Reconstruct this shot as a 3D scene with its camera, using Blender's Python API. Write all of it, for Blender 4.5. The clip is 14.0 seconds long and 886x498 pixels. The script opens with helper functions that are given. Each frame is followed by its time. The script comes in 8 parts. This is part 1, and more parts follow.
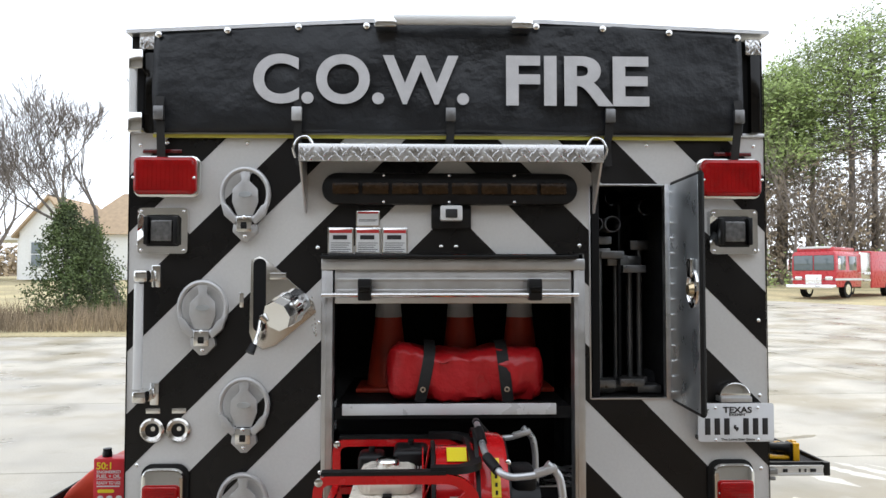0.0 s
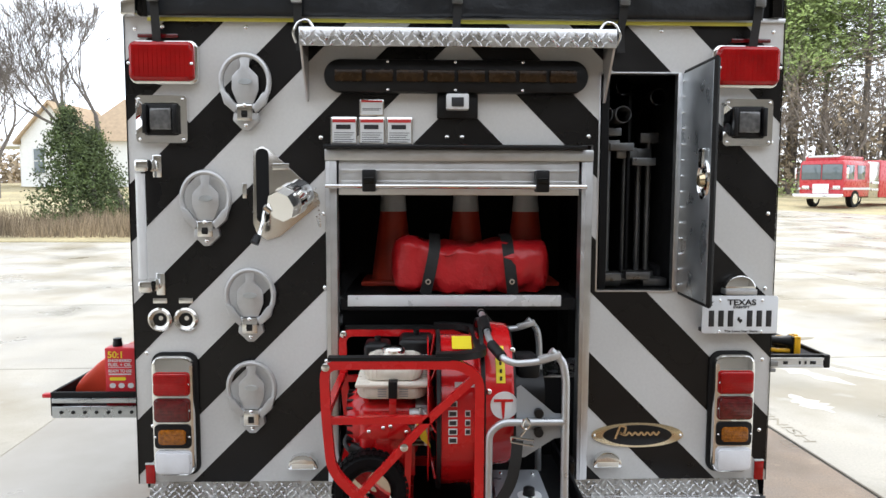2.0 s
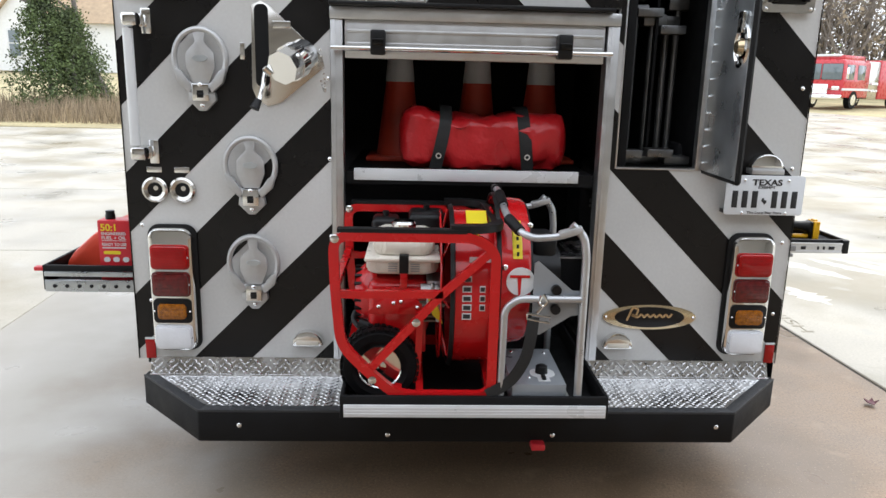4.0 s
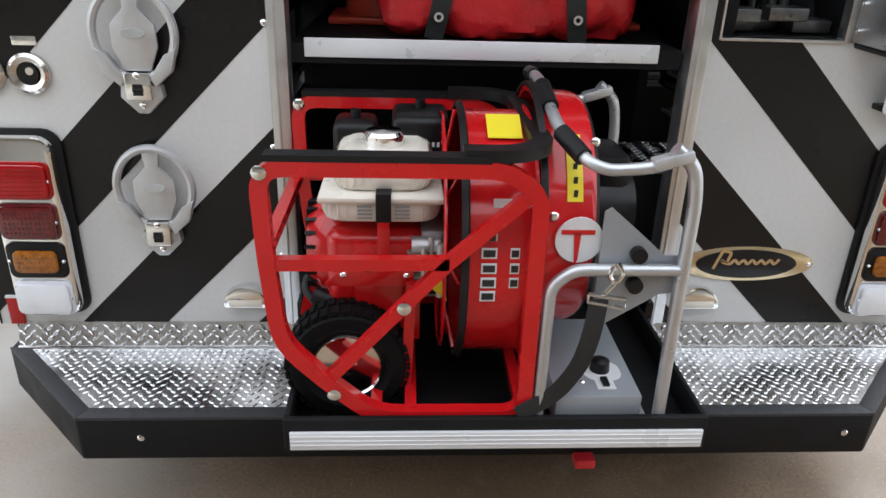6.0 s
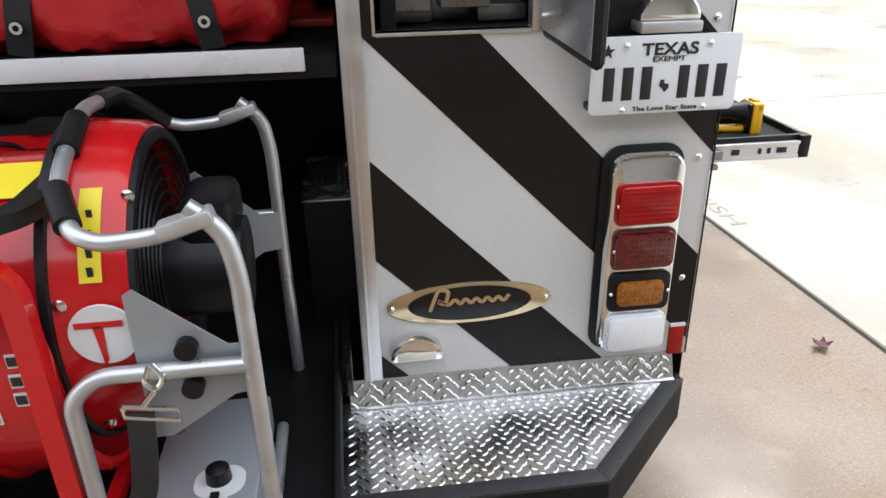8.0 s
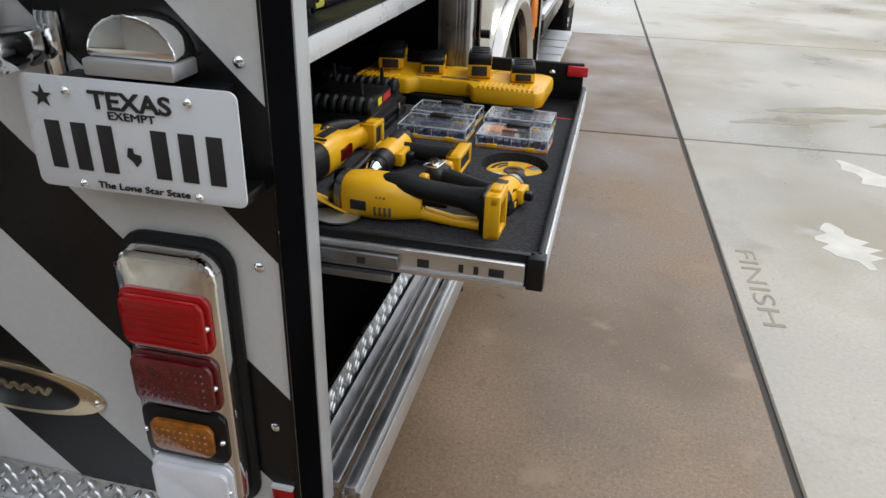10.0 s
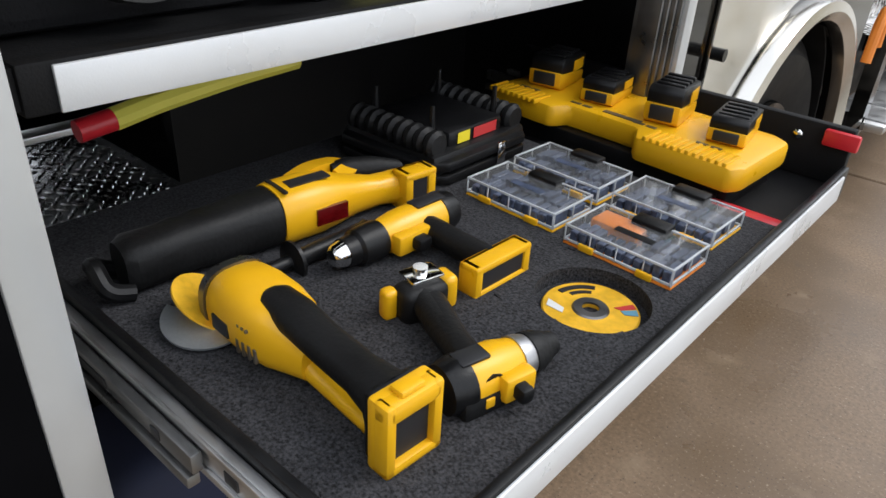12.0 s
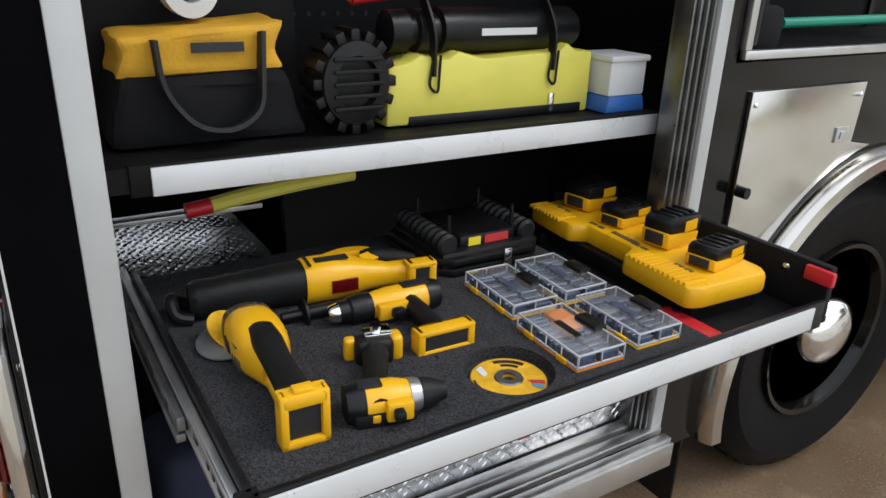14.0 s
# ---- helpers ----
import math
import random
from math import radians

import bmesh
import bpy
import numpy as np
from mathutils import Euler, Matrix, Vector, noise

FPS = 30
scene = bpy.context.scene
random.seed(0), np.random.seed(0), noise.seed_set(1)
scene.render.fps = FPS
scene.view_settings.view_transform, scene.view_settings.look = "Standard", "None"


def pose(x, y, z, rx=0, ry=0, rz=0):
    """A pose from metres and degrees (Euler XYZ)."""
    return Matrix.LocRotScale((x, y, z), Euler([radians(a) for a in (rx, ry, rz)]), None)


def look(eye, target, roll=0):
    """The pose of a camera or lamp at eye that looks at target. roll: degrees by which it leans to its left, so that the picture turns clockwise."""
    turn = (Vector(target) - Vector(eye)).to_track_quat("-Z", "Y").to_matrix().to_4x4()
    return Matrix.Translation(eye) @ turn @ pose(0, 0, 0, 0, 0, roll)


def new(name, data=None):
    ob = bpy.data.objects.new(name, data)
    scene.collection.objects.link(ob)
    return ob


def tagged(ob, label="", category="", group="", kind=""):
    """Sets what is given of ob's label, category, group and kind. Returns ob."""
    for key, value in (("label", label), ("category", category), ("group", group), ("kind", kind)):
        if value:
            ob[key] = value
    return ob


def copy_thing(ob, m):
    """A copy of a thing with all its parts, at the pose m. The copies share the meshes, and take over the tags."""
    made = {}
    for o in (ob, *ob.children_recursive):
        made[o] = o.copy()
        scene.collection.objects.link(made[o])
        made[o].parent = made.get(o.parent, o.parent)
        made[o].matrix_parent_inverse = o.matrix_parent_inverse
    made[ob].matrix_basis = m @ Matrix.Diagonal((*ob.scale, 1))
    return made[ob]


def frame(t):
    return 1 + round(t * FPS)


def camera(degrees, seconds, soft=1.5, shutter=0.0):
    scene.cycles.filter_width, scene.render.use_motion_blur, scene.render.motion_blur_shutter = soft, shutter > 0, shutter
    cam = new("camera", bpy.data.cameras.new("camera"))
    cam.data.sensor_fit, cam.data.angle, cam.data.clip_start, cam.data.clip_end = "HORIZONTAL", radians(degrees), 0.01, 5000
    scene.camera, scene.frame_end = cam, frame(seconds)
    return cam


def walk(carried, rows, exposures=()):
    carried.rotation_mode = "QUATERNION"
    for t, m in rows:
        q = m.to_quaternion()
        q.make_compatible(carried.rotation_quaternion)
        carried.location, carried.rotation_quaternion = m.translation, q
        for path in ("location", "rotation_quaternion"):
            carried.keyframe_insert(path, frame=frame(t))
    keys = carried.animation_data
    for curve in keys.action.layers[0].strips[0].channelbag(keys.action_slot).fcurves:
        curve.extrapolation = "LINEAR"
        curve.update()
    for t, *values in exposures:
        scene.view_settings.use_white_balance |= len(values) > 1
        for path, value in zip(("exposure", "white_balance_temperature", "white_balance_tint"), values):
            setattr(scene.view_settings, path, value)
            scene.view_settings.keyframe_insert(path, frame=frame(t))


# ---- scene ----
cam = camera(62.9, 14.0)
PATH = [
    (0, (-0.135, -2.923, 1.765), (-0.072, -0.925, 1.840), 0.0),
    (0.5, (-0.133, -2.909, 1.747), (-0.074, -0.910, 1.754), -0.1),
    (1, (-0.134, -2.899, 1.729), (-0.078, -0.900, 1.671), -0.2),
    (1.5, (-0.136, -2.891, 1.711), (-0.082, -0.896, 1.593), -0.0),
    (2, (-0.138, -2.885, 1.694), (-0.087, -0.893, 1.519), 0.2),
    (2.5, (-0.140, -2.875, 1.675), (-0.090, -0.889, 1.447), 0.6),
    (3, (-0.143, -2.862, 1.654), (-0.090, -0.884, 1.364), 0.7),
    (3.5, (-0.166, -2.825, 1.626), (-0.104, -0.860, 1.260), 0.9),
    (4, (-0.221, -2.751, 1.586), (-0.136, -0.806, 1.131), 1.4),
    (4.2, (-0.217, -2.681, 1.567), (-0.127, -0.746, 1.069), 1.5),
    (6.3, (-0.203, -1.702, 1.489), (-0.093, 0.110, 0.650), 1.8),
    (6.5, (-0.175, -1.681, 1.481), (-0.071, 0.127, 0.633), 1.8),
    (7, (-0.005, -1.630, 1.483), (-0.015, 0.178, 0.629), 0.4),
    (7.5, (0.251, -1.565, 1.517), (0.306, 0.233, 0.642), 0.4),
    (8, (0.495, -1.430, 1.488), (0.726, 0.365, 0.638), -1.1),
    (8.5, (0.814, -1.208, 1.495), (1.128, 0.567, 0.629), -1.5),
    (9, (1.196, -1.095, 1.492), (1.300, 0.704, 0.624), 0.6),
    (9.2, (1.322, -1.053, 1.495), (1.334, 0.745, 0.619), 1.2),
    (11.3, (1.938, -0.338, 1.474), (0.967, 1.131, 0.526), 2.5),
    (11.5, (1.931, -0.248, 1.463), (0.906, 1.179, 0.507), 3.1),
    (12, (1.863, -0.044, 1.438), (0.748, 1.281, 0.436), 3.4),
    (12.5, (1.889, 0.059, 1.435), (0.672, 1.266, 0.404), 2.6),
    (13, (2.032, 0.143, 1.453), (0.662, 1.209, 0.460), 2.6),
    (13.5, (2.176, 0.131, 1.504), (0.667, 1.093, 0.611), 1.6),
    (14, (2.304, 0.028, 1.546), (0.736, 1.019, 0.799), 2.1),
]
walk(cam, [(t, look(eye, target, roll)) for t, eye, target, roll in PATH],
     [(0, 0.25), (0.5, 0.38), (1, 0.45), (2, 0.55), (3, 0.52), (4, 0.52), (6.5, 0.8), (7, 0.9), (8, 0.75), (8.5, 0.38), (9, -0.08), (11.3, -0.1), (12.5, 0.32), (13.5, 0.1), (14, -0.05)])

# ---- world, sun, exposure ----
world = bpy.data.worlds.new("world")
scene.world = world
world.use_nodes = True
wn, wl = world.node_tree.nodes, world.node_tree.links
sky = wn.new("ShaderNodeTexSky")
sky.sky_type, sky.sun_disc = "NISHITA", False
sky.sun_elevation, sky.sun_rotation = radians(48), radians(35)
sky.dust_density, sky.air_density = 4.0, 1.0
cloud = wn.new("ShaderNodeMixRGB")
cloud.inputs[0].default_value = 0.9
cloud.inputs[2].default_value = (14.95, 15.9, 17.5, 1)
wl.new(sky.outputs[0], cloud.inputs[1])
wl.new(cloud.outputs[0], wn["Background"].inputs[0])
wn["Background"].inputs[1].default_value = 0.1
sun_data = bpy.data.lights.new("sun", "SUN")
sun_data.energy, sun_data.angle, sun_data.color = 1.2, radians(25), (1, 0.98, 0.95)
sun = new("sun", sun_data)
sun.matrix_world = look((6, 8, 12), (0, 0, 0))


# ---- materials ----
def mat(name, color, rough=0.5, metal=0.0, vary=0.12, scale=6.0, bump=0.0, bump_scale=60.0, clear=0.0, random_piece=0.0, fine=0.0,
        stain=None, trans=0.0, rough_vary=0.1, spec=0.5, fine_scale=0.0, specks=(), dry=None):
    m = bpy.data.materials.new(name)
    m.use_nodes = True
    n, l = m.node_tree.nodes, m.node_tree.links
    b = n["Principled BSDF"]
    b.inputs["Metallic"].default_value = metal
    b.inputs["Coat Weight"].default_value = clear
    b.inputs["Coat Roughness"].default_value = 0.06
    b.inputs["Specular IOR Level"].default_value = spec
    b.inputs["Transmission Weight"].default_value = trans
    tc = n.new("ShaderNodeTexCoord")
    t1 = n.new("ShaderNodeTexNoise")
    t1.inputs["Scale"].default_value, t1.inputs["Detail"].default_value = scale, 6
    l.new(tc.outputs["Object"], t1.inputs["Vector"])
    ramp = n.new("ShaderNodeMapRange")
    ramp.inputs[1].default_value, ramp.inputs[2].default_value = 0.3, 0.7
    ramp.inputs[3].default_value, ramp.inputs[4].default_value = 1 - vary, 1 + vary
    l.new(t1.outputs[0], ramp.inputs[0])
    mul = n.new("ShaderNodeVectorMath")
    mul.operation = "SCALE"
    mul.inputs[0].default_value = color
    l.new(ramp.outputs[0], mul.inputs[3])
    out = mul.outputs[0]
    if fine:
        t2 = n.new("ShaderNodeTexNoise")
        t2.inputs["Scale"].default_value, t2.inputs["Detail"].default_value = fine_scale or scale * 30, 3
        l.new(tc.outputs["Object"], t2.inputs["Vector"])
        r2 = n.new("ShaderNodeMapRange")
        r2.inputs[1].default_value, r2.inputs[2].default_value = 0.3, 0.7
        r2.inputs[3].default_value, r2.inputs[4].default_value = 1 - fine, 1 + fine
        l.new(t2.outputs[0], r2.inputs[0])
        m2 = n.new("ShaderNodeVectorMath")
        m2.operation = "SCALE"
        l.new(out, m2.inputs[0])
        l.new(r2.outputs[0], m2.inputs[3])
        out = m2.outputs[0]
    for st in ([stain] if stain else []) + list(specks):
        t3 = n.new("ShaderNodeTexNoise")
        t3.inputs["Scale"].default_value, t3.inputs["Detail"].default_value = st[1], 5 if st[1] < 20 else 2
        l.new(tc.outputs["Object"], t3.inputs["Vector"])
        r3 = n.new("ShaderNodeMapRange")
        r3.inputs[1].default_value, r3.inputs[2].default_value = st[2], st[2] + 0.14
        l.new(t3.outputs[0], r3.inputs[0])
        mx = n.new("ShaderNodeMixRGB")
        mx.inputs[2].default_value = (*st[0], 1)
        l.new(r3.outputs[0], mx.inputs[0])
        l.new(out, mx.inputs[1])
        out = mx.outputs[0]
    if dry:
        # the brown gives way to a paler tone, in a ragged edge on one side of the slab
        sx = n.new("ShaderNodeSeparateXYZ")
        l.new(tc.outputs["Object"], sx.inputs[0])
        wob = n.new("ShaderNodeMath")
        wob.operation = "MULTIPLY_ADD"
        wob.inputs[1].default_value = 1.8
        l.new(t1.outputs[0], wob.inputs[0])
        l.new(sx.outputs[0], wob.inputs[2])
        r5 = n.new("ShaderNodeMapRange")
        r5.inputs[1].default_value, r5.inputs[2].default_value = dry[1], dry[2]
        l.new(wob.outputs[0], r5.inputs[0])
        m5 = n.new("ShaderNodeMixRGB")
        m5.inputs[2].default_value = (*dry[0], 1)
        l.new(r5.outputs[0], m5.inputs[0])
        l.new(out, m5.inputs[1])
        out = m5.outputs[0]
    if random_piece:
        oi = n.new("ShaderNodeNewGeometry")
        r4 = n.new("ShaderNodeMapRange")
        r4.inputs[3].default_value, r4.inputs[4].default_value = 1 - random_piece, 1 + random_piece
        l.new(oi.outputs["Random Per Island"], r4.inputs[0])
        m4 = n.new("ShaderNodeVectorMath")
        m4.operation = "SCALE"
        l.new(out, m4.inputs[0])
        l.new(r4.outputs[0], m4.inputs[3])
        out = m4.outputs[0]
    l.new(out, b.inputs["Base Color"])
    rr = n.new("ShaderNodeMapRange")
    rr.inputs[3].default_value, rr.inputs[4].default_value = max(0.02, rough - rough_vary), min(1, rough + rough_vary)
    rr.inputs[1].default_value, rr.inputs[2].default_value = 0.3, 0.7
    l.new(t1.outputs[0], rr.inputs[0])
    l.new(rr.outputs[0], b.inputs["Roughness"])
    if bump:
        tb = n.new("ShaderNodeTexNoise")
        tb.inputs["Scale"].default_value, tb.inputs["Detail"].default_value = bump_scale, 4
        l.new(tc.outputs["Object"], tb.inputs["Vector"])
        bp = n.new("ShaderNodeBump")
        bp.inputs["Strength"].default_value, bp.inputs["Distance"].default_value = bump, 0.6 / bump_scale
        l.new(tb.outputs[0], bp.inputs["Height"])
        l.new(bp.outputs[0], b.inputs["Normal"])
    return m


WHITE = mat("reflective_white_film", (0.58, 0.575, 0.56), 0.38, vary=0.03, scale=3, fine=0.03)
BLACKFILM = mat("black_film", (0.008, 0.0072, 0.007), 0.3, vary=0.2, scale=4, spec=0.3)
BLACKPAINT = mat("black_gloss_paint", (0.005, 0.0045, 0.004), 0.1, vary=0.2, rough_vary=0.04, spec=0.3)
BLACKIN = mat("black_compartment_coating", (0.006, 0.006, 0.0065), 0.6, vary=0.3, scale=9, bump=0.3, bump_scale=300, spec=0.2)
CHROME = mat("polished_chrome", (0.82, 0.82, 0.81), 0.1, 1.0, vary=0.04, rough_vary=0.05)
STAINLESS = mat("polished_stainless", (0.62, 0.6, 0.56), 0.18, 1.0, vary=0.05, rough_vary=0.06)
ALU = mat("brushed_aluminium", (0.62, 0.62, 0.62), 0.38, 1.0, vary=0.06, scale=20, rough_vary=0.08)
ALUSTRIP = mat("white_reflective_tape_strip", (0.68, 0.69, 0.7), 0.32, 0.2, vary=0.04, scale=8, bump=0.08, bump_scale=350)
TRACK = mat("pale_anodised_track", (0.5, 0.51, 0.51), 0.42, 0.3, vary=0.05, scale=8)
TREAD = mat("tread_plate_aluminium", (0.68, 0.68, 0.68), 0.26, 1.0, vary=0.1, scale=12, rough_vary=0.1)
GALV = mat("galvanised_sheet", (0.5, 0.53, 0.55), 0.33, 0.85, vary=0.14, scale=9, rough_vary=0.1, fine=0.05)
CASTALU = mat("cast_aluminium_silver", (0.52, 0.52, 0.52), 0.45, 0.7, vary=0.08, scale=30, bump=0.1, bump_scale=250)
GRIT = mat("black_grit_edge", (0.02, 0.021, 0.023), 0.6, vary=0.3, scale=40, bump=0.9, bump_scale=220)
REDLENS = mat("red_lens", (0.33, 0.003, 0.004), 0.1, vary=0.2, scale=14, clear=0.3, bump=0.12, bump_scale=90, spec=0.35)
DARKREDLENS = mat("dark_red_led_lens", (0.1, 0.003, 0.004), 0.12, vary=0.3, scale=60, clear=0.6, bump=0.25, bump_scale=120)
AMBERLENS = mat("amber_led_lens", (0.27, 0.085, 0.004), 0.15, vary=0.35, scale=70, clear=0.6, bump=0.25, bump_scale=120)
DIMAMBER = mat("dim_amber_lens", (0.03, 0.014, 0.003), 0.25, vary=0.35, scale=40, spec=0.3)
WHITELENS = mat("white_lens", (0.72, 0.73, 0.76), 0.15, vary=0.04, scale=20, clear=1, bump=0.12, bump_scale=90)
SMOKELENS = mat("smoked_work_light_lens", (0.1, 0.1, 0.1), 0.15, vary=0.3, scale=60, clear=1)
BLACKPLASTIC = mat("black_plastic", (0.006, 0.006, 0.0065), 0.38, vary=0.2, scale=20, bump=0.1, bump_scale=200, spec=0.3)
RUBBER = mat("black_rubber", (0.007, 0.007, 0.0072), 0.5, vary=0.3, scale=12, bump=0.2, bump_scale=150, spec=0.28)
TYRE = mat("tyre_rubber", (0.007, 0.007, 0.0075), 0.5, vary=0.35, scale=7, bump=0.2, bump_scale=120, spec=0.08)
VINYL = mat("black_vinyl_tarp", (0.009, 0.0105, 0.013), 0.4, vary=0.25, scale=5, bump=0.25, bump_scale=14, rough_vary=0.12, spec=0.4)
LETTER = mat("silver_reflective_letters", (0.52, 0.52, 0.53), 0.5, vary=0.08, scale=16, fine=0.06)
WEB = mat("black_webbing", (0.012, 0.012, 0.012), 0.7, vary=0.2, scale=60, bump=0.5, bump_scale=500)
REDVINYL = mat("red_vinyl", (0.46, 0.012, 0.016), 0.34, vary=0.15, scale=5, bump=0.3, bump_scale=12)
REDPAINT = mat("red_enamel", (0.5, 0.008, 0.01), 0.25, vary=0.07, scale=10, clear=0.45, rough_vary=0.05, spec=0.35)
CONERED = mat("cone_orange_red", (0.55, 0.05, 0.02), 0.5, vary=0.15, scale=8)
CONEWHITE = mat("cone_white_sleeve", (0.6, 0.6, 0.6), 0.5, vary=0.08)
YELLOW = mat("tool_yellow", (0.8, 0.42, 0.008), 0.34, vary=0.04, scale=12, bump=0.05, bump_scale=400)
LEMON = mat("lemon_yellow_plastic", (0.68, 0.62, 0.1), 0.38, vary=0.05, scale=9)
STICKER = mat("yellow_sticker", (0.75, 0.6, 0.02), 0.4, vary=0.05)
PLATEWHITE = mat("plate_white", (0.68, 0.7, 0.72), 0.3, vary=0.03)
PRINT = mat("black_print", (0.015, 0.015, 0.017), 0.5, vary=0.1)
REDPRINT = mat("red_print", (0.5, 0.03, 0.03), 0.5, vary=0.1)
GOLD = mat("champagne_badge", (0.62, 0.5, 0.32), 0.25, 0.9, vary=0.05)
CREAM = mat("cream_tank_plastic", (0.72, 0.67, 0.58), 0.32, vary=0.05, scale=8)
FOAM = mat("charcoal_foam", (0.034, 0.034, 0.037), 0.9, vary=0.85, scale=330, bump=1.0, bump_scale=260, spec=0.2)
CONCRETE_NEAR = mat("brown_wet_concrete", (0.205, 0.138, 0.085), 0.42, vary=0.25, scale=1.6, fine=0.22, fine_scale=85, bump=0.08, bump_scale=180,
                    stain=((0.15, 0.098, 0.056), 1.1, 0.48), rough_vary=0.22,
                    specks=(((0.31, 0.24, 0.165), 110, 0.61), ((0.06, 0.04, 0.025), 130, 0.61), ((0.27, 0.195, 0.125), 5, 0.62), ((0.13, 0.09, 0.058), 14, 0.64)), dry=((0.36, 0.33, 0.28), 0.35, -1.1))
CONCRETE = mat("pale_concrete", (0.405, 0.376, 0.315), 0.45, vary=0.22, scale=0.8, fine=0.08, fine_scale=60, bump=0.05, bump_scale=150,
               stain=((0.315, 0.275, 0.2), 0.6, 0.47), rough_vary=0.25, specks=(((0.2, 0.175, 0.13), 70, 0.66), ((0.42, 0.4, 0.35), 4, 0.62), ((0.3, 0.27, 0.205), 2.2, 0.6)))
DRYMARK = mat("dried_water_mark", (0.6, 0.57, 0.5), 0.6, vary=0.15, scale=6)
WETMARK = mat("damp_mark", (0.27, 0.23, 0.16), 0.35, vary=0.2, scale=5)
JOINT = mat("dark_joint", (0.05, 0.045, 0.04), 0.8, vary=0.3)
GRASS = mat("dry_grass", (0.4, 0.34, 0.19), 0.9, vary=0.3, scale=0.4, fine=0.3)
BLADE = mat("dry_grass_blades", (0.27, 0.21, 0.14), 0.9, vary=0.4, scale=0.6, random_piece=0.5)
GREYBARK = mat("pale_winter_twigs", (0.2, 0.17, 0.145), 0.9, vary=0.25, scale=2)
BARK = mat("grey_bark", (0.16, 0.14, 0.125), 0.9, vary=0.3, scale=9, bump=0.6, bump_scale=30)
CEDAR = mat("cedar_foliage", (0.075, 0.105, 0.035), 0.8, vary=0.5, scale=1.5, random_piece=0.5)
PINE = mat("pine_foliage", (0.24, 0.31, 0.1), 0.8, vary=0.45, scale=0.25, random_piece=0.5)
BRUSH = mat("brown_thicket", (0.31, 0.245, 0.165), 0.9, vary=0.45, scale=0.3, random_piece=0.5)
SIDING = mat("white_siding", (0.75, 0.76, 0.75), 0.6, vary=0.04)
SHINGLE = mat("tan_shingle", (0.4, 0.3, 0.2), 0.9, vary=0.15, scale=3)
PLASTER = mat("unseen_bay_paint", (0.35, 0.33, 0.3), 0.8, vary=0.1)
ENGINERED = mat("engine_red_paint", (0.5, 0.02, 0.03), 0.3, vary=0.06, clear=0.6)
GLASSDARK = mat("dark_window_glass", (0.1, 0.13, 0.14), 0.06, vary=0.1, clear=1)
STEEL = mat("steel_bar_grey", (0.2, 0.2, 0.2), 0.4, 0.8, vary=0.15, scale=20)
SILVERTUBE = mat("silver_tube_paint", (0.5, 0.51, 0.52), 0.35, 0.75, vary=0.06, scale=20)
GREYBOX = mat("grey_enamel_box", (0.3, 0.32, 0.34), 0.35, 0.3, vary=0.06)
BLUE = mat("blue_plastic", (0.03, 0.12, 0.4), 0.4, vary=0.08)
GREEN = mat("green_plastic", (0.0, 0.22, 0.14), 0.4, vary=0.08)
OFFWHITE = mat("off_white_plastic", (0.66, 0.67, 0.67), 0.4, vary=0.04)
ORANGE = mat("orange_plastic", (0.75, 0.22, 0.02), 0.4, vary=0.06)
REDPLASTIC = mat("red_plastic", (0.55, 0.02, 0.03), 0.35, vary=0.06)
CANVAS = mat("black_canvas", (0.008, 0.008, 0.009), 0.85, vary=0.3, scale=12, bump=0.4, bump_scale=200, spec=0.2)
YELLOWCANVAS = mat("yellow_canvas", (0.68, 0.36, 0.02), 0.75, vary=0.1, scale=10, bump=0.3, bump_scale=120)
NOSE_STEEL = mat("cast_nose_steel", (0.42, 0.42, 0.43), 0.38, 0.9, vary=0.15, scale=40)
GALVDARK = mat("dark_bracket_metal", (0.2, 0.2, 0.2), 0.35, 0.9, vary=0.2, scale=20)
NAVY = mat("navy_block_finish", (0.012, 0.016, 0.04), 0.8, vary=0.3)
CLEARPL = mat("clear_case_plastic", (0.96, 0.97, 0.98), 0.05, vary=0.01, trans=0.97, rough_vary=0.02)
EDGEGLINT = mat("case_edge_highlights", (0.72, 0.75, 0.78), 0.18, vary=0.05, trans=0.35)
SLATEBIT = mat("blue_grey_bits", (0.075, 0.095, 0.15), 0.35, 0.2, vary=0.5, scale=90)
POSTBLACK = mat("gloss_black_post", (0.004, 0.004, 0.0045), 0.5, vary=0.2, spec=0.0, rough_vary=0.05)
DISCYELLOW = mat("disc_label_amber", (0.72, 0.4, 0.02), 0.4, vary=0.2, scale=60)
DISCBLUE = mat("disc_label_blue", (0.12, 0.3, 0.42), 0.4, vary=0.2)
FINCAST = mat("brown_cast_fins", (0.16, 0.13, 0.1), 0.45, 0.5, vary=0.3, scale=30)
LEAFRED = mat("fallen_leaf", (0.13, 0.05, 0.06), 0.8, vary=0.3, scale=40)


# ---- shapes ----
def link(name, bm, material, parent=None, label="", smooth=False):
    me = bpy.data.meshes.new(name)
    bm.to_mesh(me)
    bm.free()
    if smooth:
        for p in me.polygons:
            p.use_smooth = True
        me.set_sharp_from_angle(angle=radians(35))
    me.materials.append(material)
    ob = new(name, me)
    if parent:
        ob.parent = parent
    if label:
        ob["label"] = label
    return ob


def part(name, bm, material, parent, label="", smooth=True):
    return link(name, bm, material, parent, label, smooth)


